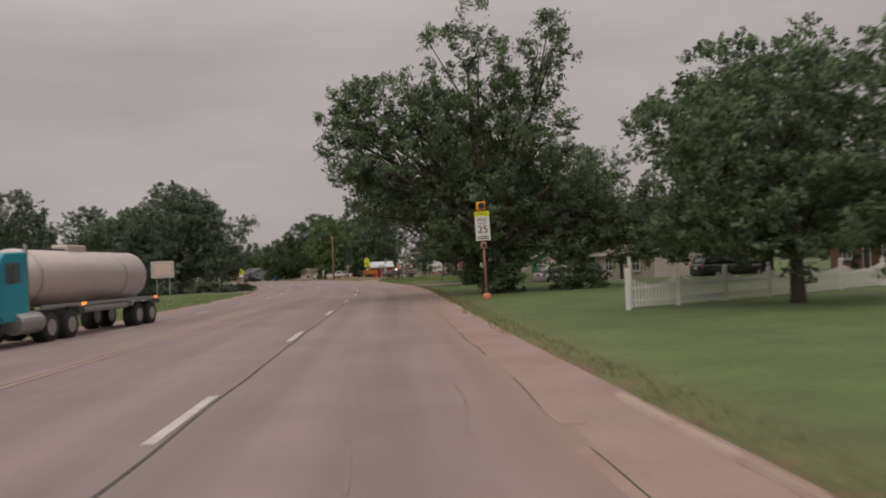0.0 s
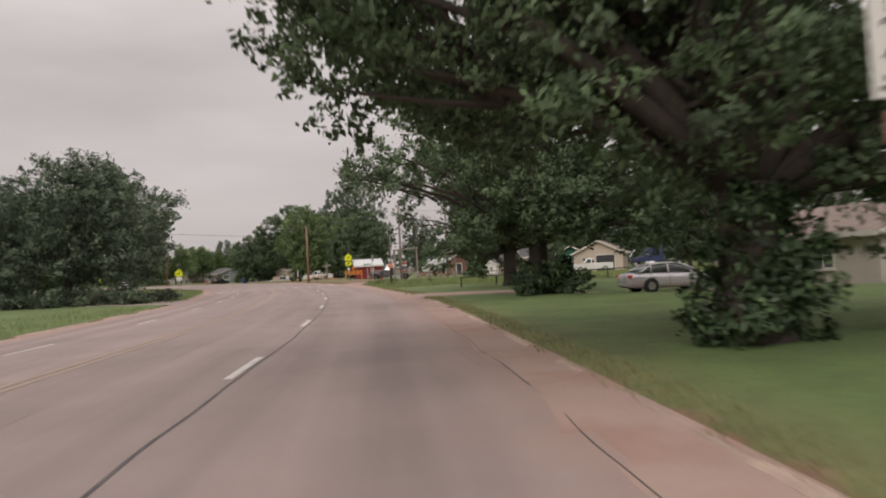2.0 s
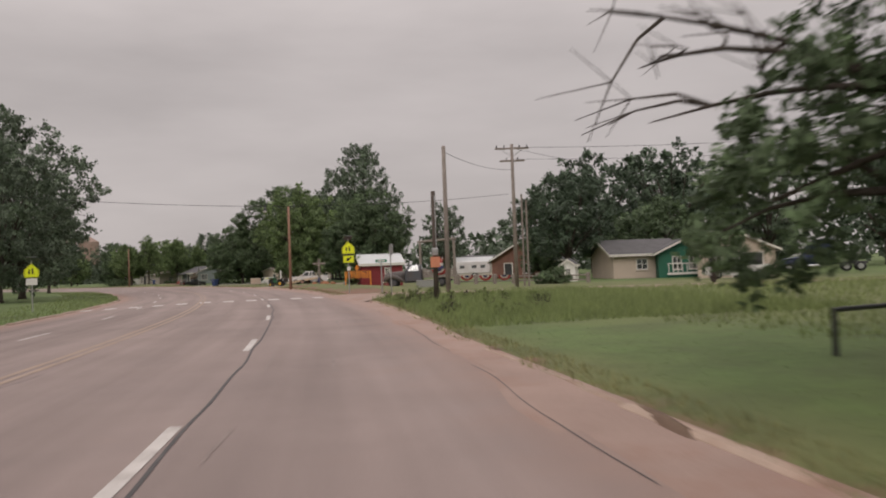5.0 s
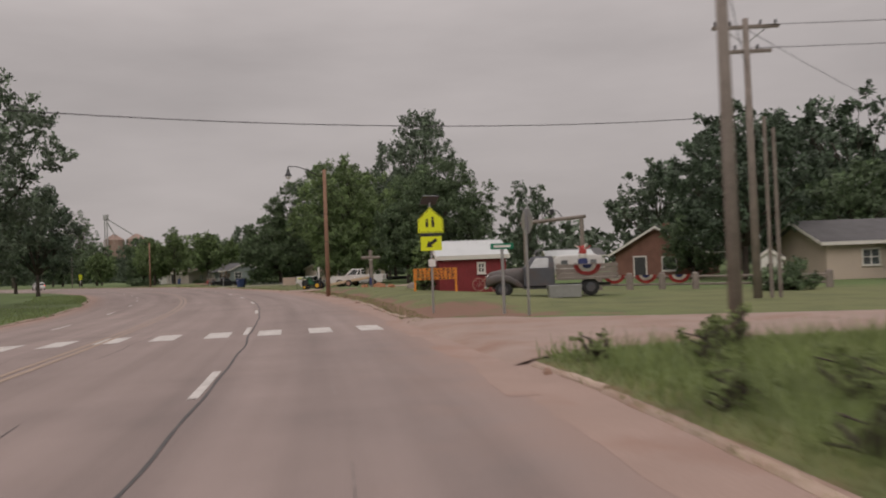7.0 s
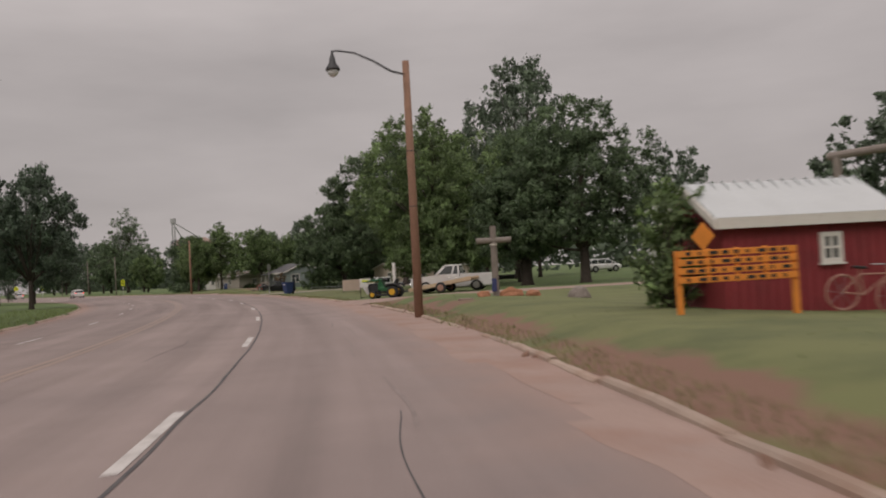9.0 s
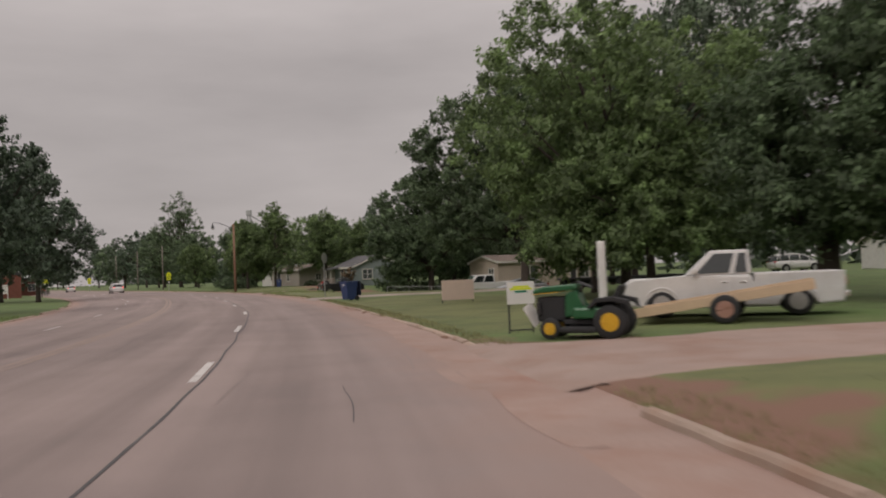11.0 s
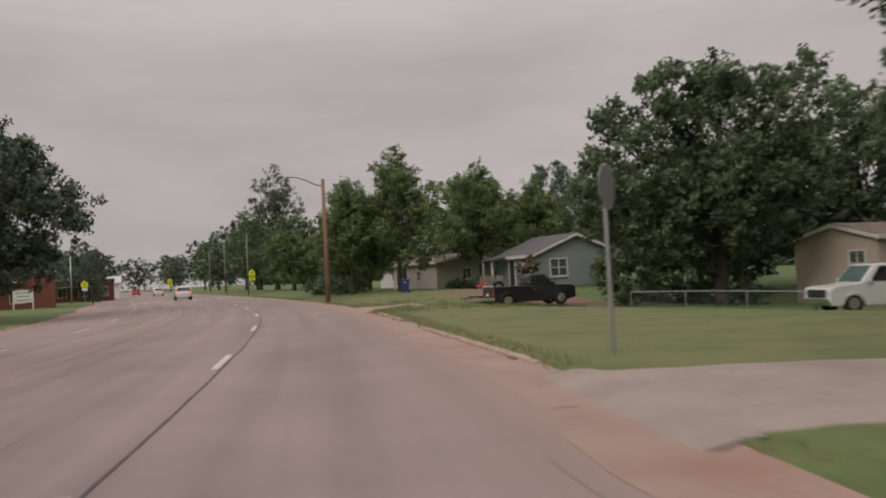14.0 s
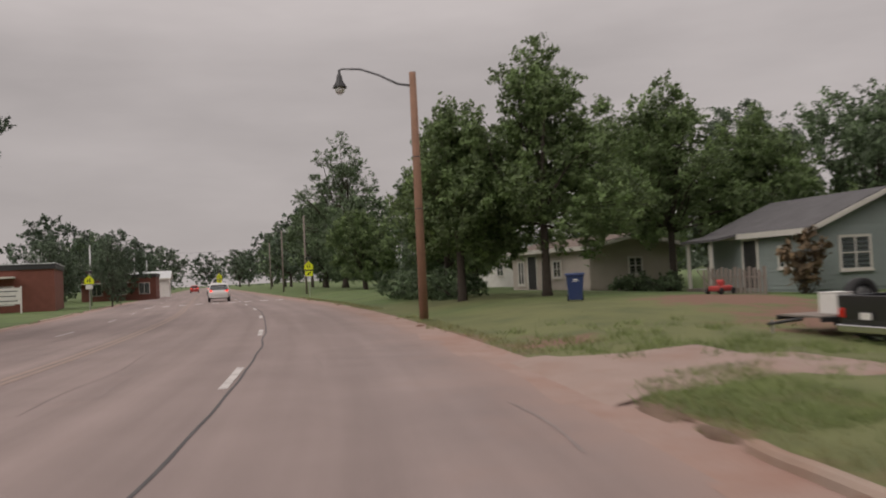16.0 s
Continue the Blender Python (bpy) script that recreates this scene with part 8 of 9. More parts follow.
# the old truck with its staked bed
def old_truck():
    root = thing("vintage_truck", at_turn(-6.15, 129.7, 176, None, 0.92), "matt grey-blue vintage truck with a staked wooden bed", "truck")
    r = 0.38
    part("hood", loft([(2.68, 0.26, 0.66, 0.98), (2.62, 0.4, 0.55, 1.1), (2.45, 0.48, 0.5, 1.2), (2.0, 0.53, 0.48, 1.28), (1.4, 0.58, 0.46, 1.33), (0.92, 0.64, 0.46, 1.34)], 24, 2.8), OLD_HOOD, root, smooth=True)
    for s in (-1, 1):
        fender = loft([(2.68, 0.1, 0.58, 0.78), (2.55, 0.19, 0.52, 0.96), (2.25, 0.25, 0.62, 1.06), (1.9, 0.26, 0.7, 1.07), (1.55, 0.25, 0.62, 0.98), (1.25, 0.2, 0.44, 0.8), (0.98, 0.13, 0.4, 0.56)], 18, 2.6)
        part("fender", fender, OLD_HOOD, root, smooth=True).location = (0, s * 0.67, 0)
        part("running_board", box(-0.45, 0.98, s * 0.6, s * 0.86, 0.36, 0.42, 0.01), DARK_STEEL, root)
        part("headlight", lathe([(0.12, -0.1), (0.13, 0), (0.1, 0.03), (0.01, 0.04)], 14, m=pose(2.5, s * 0.62, 0.86, 0, 90, 0)), CHROME, root)
        part("door", box(-0.34, 0.86, s * 0.72, s * 0.765, 0.5, 1.28, 0.02), OLD_BLUE, root)
    cab(root, (1.0, -0.44, 0.55, -0.38), 1.26, 1.82, 0.74, 0.6, OLD_BLUE, split=[(0.2, 0.8)], pane_mat=GLASS_PALE)
    part("lower_cab", box(-0.44, 0.95, -0.74, 0.74, 0.46, 1.28, 0.05), OLD_BLUE, root)
    for k in range(5):
        part("grille_bar", box(2.56, 2.64, -0.5 + 0.03 * k, 0.5 - 0.03 * k, 0.52 + 0.11 * k, 0.58 + 0.11 * k, 0.012), CHROME, root)
    part("front_bumper", box(2.62, 2.72, -0.85, 0.85, 0.4, 0.54, 0.03), CHROME, root)
    part("chassis", box(-2.9, 2.4, -0.38, 0.38, 0.42, 0.55, 0.01), DARK_STEEL, root)
    part("bed_floor", box(-3.2, -0.55, -0.95, 0.95, 0.72, 0.82, 0.01), WOOD_GREY, root)
    for s in (-1, 1):
        for k in range(3):
            part("stake_board", box(-3.2, -0.55, s * 0.92, s * 0.96, 0.84 + k * 0.2, 1.0 + k * 0.2, 0.006), WOOD_GREY, root)
        for x in (-3.1, -2.2, -1.4, -0.65):
            part("stake", box(x - 0.035, x + 0.035, s * 0.88, s * 0.92, 0.8, 1.46, 0.005), WOOD_GREY, root)
    for k in range(3):
        part("headboard", box(-0.55, -0.51, -0.92, 0.92, 0.84 + k * 0.22, 1.02 + k * 0.22, 0.006), WOOD_GREY, root)
    for x in (1.88, -2.0):
        for s in (-1, 1):
            wheel(root, x, s * 0.72, r, 0.2, OLD_BLUE, hub=0.55)


old_truck()


def bunting(m, r, label="faded red, white and blue pleated fan bunting"):
    root = thing("fan_bunting", m, label, "bunting", "fan buntings")
    for k, (r0, r1, material) in enumerate(((0.0, 0.36, BUNT_BLUE), (0.36, 0.66, BUNT_WHITE), (0.66, 1.0, BUNT_RED))):
        bm = bmesh.new()
        rows = []
        n = 28
        for i in range(n + 1):
            a = math.pi + math.pi * i / n
            y = 0.025 * (1 if i % 2 else -1)
            rows.append([bm.verts.new((r * q * math.cos(a), y * q, r * q * math.sin(a) * 0.8)) for q in (max(r0, 0.02), r1)])
        for p, q in zip(rows, rows[1:]):
            bm.faces.new((p[0], q[0], q[1], p[1]))
        bmesh.ops.solidify(bm, geom=list(bm.faces), thickness=0.004)
        part(("inner_band", "middle_band", "outer_band")[k], bm, material, root)


bunting(pose(-4.5, 128.68, land(-4.5, 128.7) + 1.3, 0, 0, -4), 0.55)
# plain painted post figure behind the truck bed
def lawn_post():
    root = thing("lawn_ornament", pose(-4.35, 131.3, land(-4.3, 131.3)), "tall painted post ornament in red, white and blue", "ornament")
    part("base", tube([(0, 0, -0.1), (0, 0, 1.35)], [0.06, 0.06], 10), WOOD_GREY, root)
    part("middle", lathe([(0.2, 1.3), (0.21, 1.36), (0.21, 1.52), (0.17, 1.56)], 14), BUNT_BLUE, root)
    part("band", lathe([(0.17, 1.565), (0.19, 1.6), (0.19, 1.74), (0.15, 1.77)], 14), BUNT_WHITE, root)
    part("top", lathe([(0.15, 1.775), (0.17, 1.83), (0.13, 2.0), (0.03, 2.15)], 14), BUNT_RED, root)
    for k in range(6):
        a = k * math.tau / 6
        part("streamer", tube([(0.1 * math.cos(a), 0.1 * math.sin(a), 1.95), (0.34 * math.cos(a), 0.34 * math.sin(a), 2.1 + 0.08 * (k % 2))], [0.02, 0.035], 5), BUNT_WHITE if k % 2 else BUNT_RED, root)


lawn_post()


def trough():
    root = thing("water_trough", at_turn(-5.55, 127.75, 4), "galvanised round-ended water trough on grass", "trough")
    part("tub", extrude([(-0.62, 0.02), (0.62, 0.02), (0.66, 0.5), (0.6, 0.5), (0.57, 0.08), (-0.57, 0.08), (-0.6, 0.5), (-0.66, 0.5)], 0.55, bevel=0.01), STEEL, root)
    for s in (-1, 1):
        part("side", box(-0.62, 0.62, s * 0.25, s * 0.28, 0.02, 0.5, 0.008), STEEL, root)
    part("rim", tube([(-0.66, -0.29, 0.5), (0.66, -0.29, 0.5)], [0.02, 0.02], 8), STEEL, root)


trough()


# post and rail fence with bunting
def log_fence():
    pts = [(-2.9, 137.2), (-1.4, 136.9), (0.15, 136.6), (1.7, 136.2), (3.6, 135.7), (5.6, 135.2), (7.6, 134.8)]
    root = thing("log_fence", pose(0, 0, 0), "post and rail fence with thick round posts", "fence")
    for x, y in pts:
        z = land(x, y)
        part("post", lathe([(0.17, -0.1), (0.18, 0.2), (0.17, 0.78), (0.1, 0.84)], 10, m=pose(x, y, z)), WOOD_GREY, root)
    for a, b in zip(pts, pts[1:]):
        for h in (0.25, 0.62):
            part("rail", tube([(*a, land(*a) + h), (*b, land(*b) + h)], [0.06, 0.055], 7), WOOD_GREY, root)
    for (x, y), (u, v) in (((-1.4, 136.9), (0.15, 136.6)), ((0.15, 136.6), (1.7, 136.2)), ((-2.9, 137.2), (-1.4, 136.9))):
        bunting(pose((x + u) / 2, (y + v) / 2 - 0.12, land(x, y) + 0.72, 0, 0, -10), 0.52)


log_fence()
house(pose(7.3, 142.0, land(7.3, 142.0) - 0.05, 0, 0, 70), "tiny white garden shed with grey roof", 1.5, 1.3, 1.5, 1.95, WHITE, SHINGLE, 0.12, windows=[("left", 0, 0.7, 0.35, 0.45)], category="shed", name="garden_shed")
house(pose(6.9, 165.0, -0.2, 0, 0, 68), "small brown brick gabled house with white windows", 12.1, 6.4, 2.33, 4.15, BRICK_HOUSE, SHINGLE, 0.45, windows=[("left", 0.9, 0.85, 0.95, 0.95), ("front", -3.5, 0.85, 0.95, 0.95), ("front", 2.0, 0.85, 1.2, 0.95)], doors=[("left", -1.3, 0.05, 0.85, 1.85)], chimney=(2, 0.6))
house(pose(15.2, 150.5, -0.2, 0, 0, 6), "long low tan house under a grey roof", 6.6, 7.0, 2.4, 3.7, TAN_WALL, SHINGLE, 0.5, windows=[("front", -0.5, 0.9, 1.0, 0.9)])
green_house = house(pose(18.9, 148.4, -0.2, 0, 0, 84), "dark green gabled house with white windows", 6.4, 4.6, 2.4, 3.5, GREEN_WALL, SHINGLE, 0.5, windows=[("left", -0.6, 0.8, 0.7, 1.1), ("left", 0.9, 0.8, 0.7, 1.1)], doors=[("front", 1.0, 0.05, 0.85, 1.9)])
# the wide dark door leaf stands in for the shade in the garage opening
house(pose(22.4, 142.5, -0.3, 0, 0, 72), "pale gabled house with a dark panel for its shaded garage opening", 8, 6.4, 2.5, 4.0, TAN_WALL, SHINGLE_BROWN, 0.45, windows=[("left", -1.7, 0.9, 0.9, 0.9)], doors=[("left", 0.9, 0.0, 2.4, 2.1)])
pickup(19.4, 134.0, 172, "white pickup parked before a pale house", CAR_WHITE, 0.95, z=-0.2)
# white railed deck before the green house
for k in range(9):
    part("baluster", box(-3.34, -3.3, -2.0 + k * 0.42, -1.94 + k * 0.42, 0.45, 1.25), WHITE, green_house)
part("deck", box(-3.4, -2.31, -2.05, 1.5, 0.25, 0.45, 0.01), WHITE, green_house)
part("deck_rail", box(-3.37, -3.27, -2.05, 1.5, 1.25, 1.33, 0.01), WHITE, green_house)


def tractor_unit():
    """A bonneted lorry tractor with a sleeper cab and no trailer; forward is +x."""
    root = thing("lorry_tractor", at_turn(28.9, 141.0, 158, -0.1, 0.86), "dark blue sleeper-cab lorry tractor parked without a trailer", "lorry")
    body = part("cab", extrude([(1.1, 0.7), (1.1, 1.75), (0.8, 2.55), (0.3, 3.0), (-0.3, 3.35), (-1.9, 3.45), (-1.95, 0.8)], 2.3, bevel=0.09), BLUE_LORRY, root)
    part("bonnet", extrude([(1.08, 0.75), (1.08, 1.72), (2.9, 1.5), (3.15, 1.2), (3.2, 0.7)], 1.7, bevel=0.08), BLUE_LORRY, body)
    part("windscreen", extrude([(1.13, 1.8), (0.84, 2.5), (0.81, 2.49), (1.1, 1.79)], 1.9), GLASS_DARK, body)
    for s in (-1, 1):
        part("side_window", box(0.1, 0.78, s * 1.146, s * 1.16, 1.75, 2.35, 0.006), GLASS_DARK, body)
        part("fender", extrude([(3.1, 0.75), (2.95, 1.15), (2.0, 1.2), (1.7, 0.8), (1.9, 1.0), (2.75, 1.0), (2.9, 0.7)], 0.45, m=pose(0, s * 0.95, 0), bevel=0.02), BLUE_LORRY, body)
        part("fuel_tank", lathe([(0.02, -0.7), (0.31, -0.68), (0.31, 0.68), (0.02, 0.7)], 16, m=pose(0.1, s * 0.9, 0.65, 0, 90, 0)), CHROME, root)
        part("exhaust", tube([(-2.05, s * 0.95, 0.9), (-2.05, s * 0.95, 3.6)], [0.07, 0.06], 8), CHROME, root)
        part("headlight", box(3.0, 3.16, s * 0.6, s * 0.85, 0.95, 1.15, 0.03), LENS_CLEAR, body)
    part("grille", box(3.13, 3.2, -0.5, 0.5, 0.75, 1.35, 0.02), CHROME, body)
    part("bumper", box(3.1, 3.35, -1.15, 1.15, 0.4, 0.72, 0.03), CHROME, root)
    part("chassis", box(-5.0, 3.0, -0.4, 0.4, 0.72, 0.95, 0.02), DARK_STEEL, root)
    part("fifth_wheel", lathe([(0.45, 0.95), (0.45, 1.05), (0.3, 1.08)], 14, m=pose(-3.6, 0, 0)), DARK_STEEL, root)
    for x, dual in ((2.4, False), (-3.0, True), (-4.3, True)):
        for s in (-1, 1):
            wheel(root, x, s * (0.98 if not dual else 0.9), 0.5, 0.3 if not dual else 0.5, RIM, hub=0.55)


tractor_unit()
sedan(-8.0, 228.0, 20, "white sport utility car beyond the yard trees", CAR_WHITE, 1.0, suv=True)
house(pose(4.6, 230.5, land(4.6, 230.5), 0, 0, 12), "pale low cottage beyond the yard trees", 11, 6, 2.4, 3.5, WHITE, SHINGLE, 0.3, windows=[("front", -3, 0.9, 1.0, 1.0), ("front", 2.6, 0.9, 1.2, 1.0)], doors=[("front", 0, 0.1, 0.9, 2.0)], siding=0.2)
sedan(38.5, 134.0, 190, "white sport utility car across the meadow", CAR_WHITE, 1.0, z=-0.2, suv=True)


def camper():
    root = thing("camper_trailer", at_turn(0.0, 172.0, 172), "rounded white camper trailer with dark windows", "trailer")
    out = [(2.3, 0.5), (2.4, 1.1), (2.1, 1.85), (1.5, 2.05), (-1.6, 2.05), (-2.2, 1.8), (-2.35, 1.0), (-2.2, 0.5)]
    body = part("body", extrude(out, 1.95, bevel=0.14), CAR_FADED, root)
    for s in (-1, 1):
        for x in (-1.4, -0.3, 1.2):
            part("window", box(x - 0.3, x + 0.3, s * 0.972, s * 0.99, 1.15, 1.55, 0.006), GLASS_DARK, body)
        wheel(root, -0.3, s * 0.85, 0.32, 0.2)
    part("hitch", tube([(2.2, 0, 0.5), (3.2, 0, 0.45)], [0.05, 0.04], 8), DARK_STEEL, root)


camper()
house(pose(1.4, 196.0, 0.0, 0, 0, 5), "low open shelter with a pale metal roof", 5, 4, 2.3, 2.9, PALE_WALL, METAL_ROOF, 0.4, category="shed", name="shelter")


# log cross with its ring of rocks
def log_cross():
    root = thing("log_cross", at_turn(-16.3, 150.5, 8), "rough log cross on a lawn by the road", "cross")
    part("upright", tube([(0, 0, -0.2), (0, 0, 2.5)], [0.13, 0.115], 10), WOOD_GREY, root)
    part("arm", tube([(-0.62, -0.02, 1.98), (0.62, -0.02, 1.98)], [0.11, 0.1], 10), WOOD_GREY, root)
    part("lashing", lathe([(0.135, 1.8), (0.14, 1.83), (0.135, 1.86)], 12), BUNT_WHITE, root)
    part("ribbon", extrude([(-0.09, 0.15), (0.09, 0.15), (0.08, 0.62), (-0.08, 0.62)], 0.03, m=pose(-0.06, -0.14, 0), bevel=0.008), BUNT_BLUE, root)


log_cross()


def rock(x, y, size, seed, material=ORANGE_ROCK, label="large orange sandstone rock on the lawn"):
    bm = bmesh.new()
    bmesh.ops.create_icosphere(bm, subdivisions=3, radius=1.0)
    for v in bm.verts:
        k = 1 + 0.3 * noise.noise(v.co * 1.3 + Vector((seed, 0, 0))) + 0.1 * noise.noise(v.co * 4 + Vector((seed, 5, 0)))
        v.co = Vector((v.co.x * size[0] * k, v.co.y * size[1] * k, max(v.co.z * k, -0.25) * size[2]))
    ob = part("rock", bm, material)
    ob.matrix_basis = pose(x, y, land(x, y) + 0.1 * size[2], 0, 0, seed * 40)
    return tagged(ob, label, "rock", "rocks by the cross")


rock(-15.75, 150.1, (0.5, 0.28, 0.26), 1)
rock(-16.7, 149.9, (0.3, 0.22, 0.2), 2)
rock(-15.0, 150.6, (0.3, 0.25, 0.2), 3)
rock(-13.4, 149.0, (0.35, 0.28, 0.35), 4, WOOD_GREY, "grey tree stump on the lawn")
tagged(part("meter_cover", box(-17.35, -16.85, 147.5, 147.8, land(-17.1, 147.7) - 0.02, land(-17.1, 147.7) + 0.05, 0.008), CONCRETE), "small concrete meter cover in bare soil", "cover")
wood_lamp(-18.35, 145.7, 0.14, 7.85, (-20.15, 144.2, 7.9), "reddish wooden street lamp pole with a bell lamp")
wood_lamp(-65.1, 233.0, 0.42, 7.62, (-66.95, 232.0, 7.75), "reddish wooden street lamp pole with a bell lamp")

# lawn tractor, trailer and pickup
def lawn_tractor():
    root = thing("lawn_tractor", at_turn(-23.2, 164.3, 168), "green lawn tractor with yellow wheels and raised hood", "lawn tractor")
    for s in (-1, 1):
        wheel(root, -0.62, s * 0.36, 0.32, 0.24, TRACTOR_YELLOW, hub=0.55)
        wheel(root, 0.55, s * 0.34, 0.2, 0.16, TRACTOR_YELLOW, hub=0.6)
        part("rear_fender", extrude([(-1.0, 0.55), (-0.95, 0.72), (-0.7, 0.78), (-0.35, 0.76), (-0.2, 0.6), (-0.26, 0.58), (-0.4, 0.7), (-0.7, 0.72), (-0.92, 0.66)], 0.28, m=pose(0, s * 0.36, 0), bevel=0.01), BLACK, root)
    part("hood", extrude([(0.92, 0.86), (0.9, 0.94), (0.7, 1.0), (0.08, 1.04), (0.02, 0.98), (0.05, 0.93)], 0.56, bevel=0.03), TRACTOR_GREEN, root)
    part("stripe", extrude([(0.93, 0.845), (0.928, 0.858), (0.4, 0.9), (0.4, 0.885)], 0.565, bevel=0.006), TRACTOR_YELLOW, root)
    part("engine", box(0.28, 0.86, -0.2, 0.2, 0.32, 0.8, 0.05), BLACK, root)
    part("muffler", tube([(0.8, 0.1, 0.45), (0.8, 0.24, 0.5), (0.8, 0.26, 0.7)], [0.04, 0.05, 0.04], 8), DARK_STEEL, root)
    part("dash_panel", extrude([(0.3, 0.4), (0.28, 0.86), (0.05, 0.95), (-0.02, 0.6), (-0.1, 0.42)], 0.46, bevel=0.04), TRACTOR_GREEN, root)
    part("side_tank", box(-0.45, 0.1, -0.42, 0.42, 0.38, 0.6, 0.05), TRACTOR_GREEN, root)
    part("paper_sheet", box(-0.16, 0.16, -0.006, 0.006, -0.22, 0.22, m=pose(0.98, 0.1, 0.46, 22, 20, 75)), WHITE, root, "creased white sheet")
    part("floor_plate", box(-0.8, 0.3, -0.3, 0.3, 0.28, 0.36, 0.01), BLACK, root)
    part("mower_deck", box(-0.35, 0.35, -0.5, 0.5, 0.12, 0.24, 0.04), BLACK, root)
    part("seat", extrude([(-0.7, 0.62), (-0.3, 0.6), (-0.3, 0.68), (-0.62, 0.7), (-0.74, 1.0), (-0.82, 0.98)], 0.44, bevel=0.03), BLACK, root)
    part("steering_wheel", lathe([(0.15, 0), (0.17, 0.015), (0.15, 0.03)], 18, m=pose(-0.05, 0, 1.0, 0, -25, 0)), BLACK, root)
    part("column", tube([(0.1, 0, 0.8), (-0.05, 0, 1.0)], [0.03, 0.025], 8), BLACK, root)
    part("axle", tube([(0.55, -0.3, 0.2), (0.55, 0.3, 0.2)], [0.03, 0.03], 8), BLACK, root)


lawn_tractor()
tagged(part("white_post", lathe([(0.085, -0.1), (0.085, 1.82), (0.07, 1.85)], 14, m=pose(-22.85, 165.4, land(-22.8, 165.4))), WHITE), "thick white plastic pipe post on a lawn", "post")


def flat_trailer():
    root = thing("flat_trailer", at_turn(-20.5, 167.1, 170), "low flatbed trailer tilted on its tongue with pale planks", "trailer")
    deck = pose(-0.1, 0, 0.46, 0, 8.5, 0)
    for k in range(6):
        part("plank", box(-1.9 + 0.04 * (k % 3), 1.75 - 0.05 * (k % 2), -0.75 + k * 0.25, -0.75 + k * 0.25 + 0.235, 0.0, 0.05, 0.004, m=deck), PLANK, root)
    for s in (-1, 1):
        part("side_rail", box(-1.9, 1.8, s * 0.78, s * 0.84, -0.08, 0.12, 0.006, m=deck), PLANK, root)
        wheel(root, -0.25, s * 0.95, 0.3, 0.18, RUST_POST)
    part("axle", tube([(-0.25, -0.9, 0.3), (-0.25, 0.9, 0.3)], [0.04, 0.04], 8), DARK_STEEL, root)
    part("tongue", tube([(1.7, 0, 0.2), (2.7, 0, 0.12)], [0.05, 0.04], 8), DARK_STEEL, root)


flat_trailer()
pickup(-20.0, 169.0, 175, "faded white extended-cab pickup on the grass", CAR_FADED, 0.93, 3.2, 5.2, radius=0.36, belt=1.04, roof=1.66, width=1.7, snout=1.5)


def small_sign(x, y, w, z0, z1, label, legs=0.0, turn=0.0, material=BOARD_TAN, text=False):
    root = thing("yard_sign", face_road(x, y, None, turn), label, "sign", "yard signs")
    b = part("board", box(-w / 2, w / 2, -0.02, 0.02, z0, z1, 0.006), material, root)
    for s in (-1, 1):
        part("leg", box(s * (w / 2 - 0.04) - 0.015, s * (w / 2 - 0.04) + 0.015, 0.021, 0.05, -0.1, z1 - 0.02), DARK_STEEL, root)
    if legs:
        part("cross_bar", box(-w / 2 + 0.04, w / 2 - 0.04, 0.022, 0.045, legs, legs + 0.03), DARK_STEEL, root)
    if text:
        for k, (z, ww) in enumerate(((0.78, 0.3), (0.68, 0.4), (0.56, 0.22))):
            part("text_bar", box(-ww * w, ww * w, -0.026, -0.0205, z0 + (z1 - z0) * z - 0.02, z0 + (z1 - z0) * z + 0.02), SIGN_YELLOW if k < 2 else SIGN_GREEN, b)


small_sign(-24.6, 165.9, 0.62, 0.62, 1.1, "white yard sign with yellow print on thin legs", 0.05, 6, SIGN_WHITE, True)
small_sign(-29.44, 182.5, 1.5, 0.12, 0.95, "blank tan board sign standing in the lawn", 0, 12, BOARD_TAN)


# wheeled bins
BIN_DARK = mat("bin_dark_plastic", (0.012, 0.016, 0.035), 0.5, spread=0.1, grain=4, fine=30, bump=0.05)


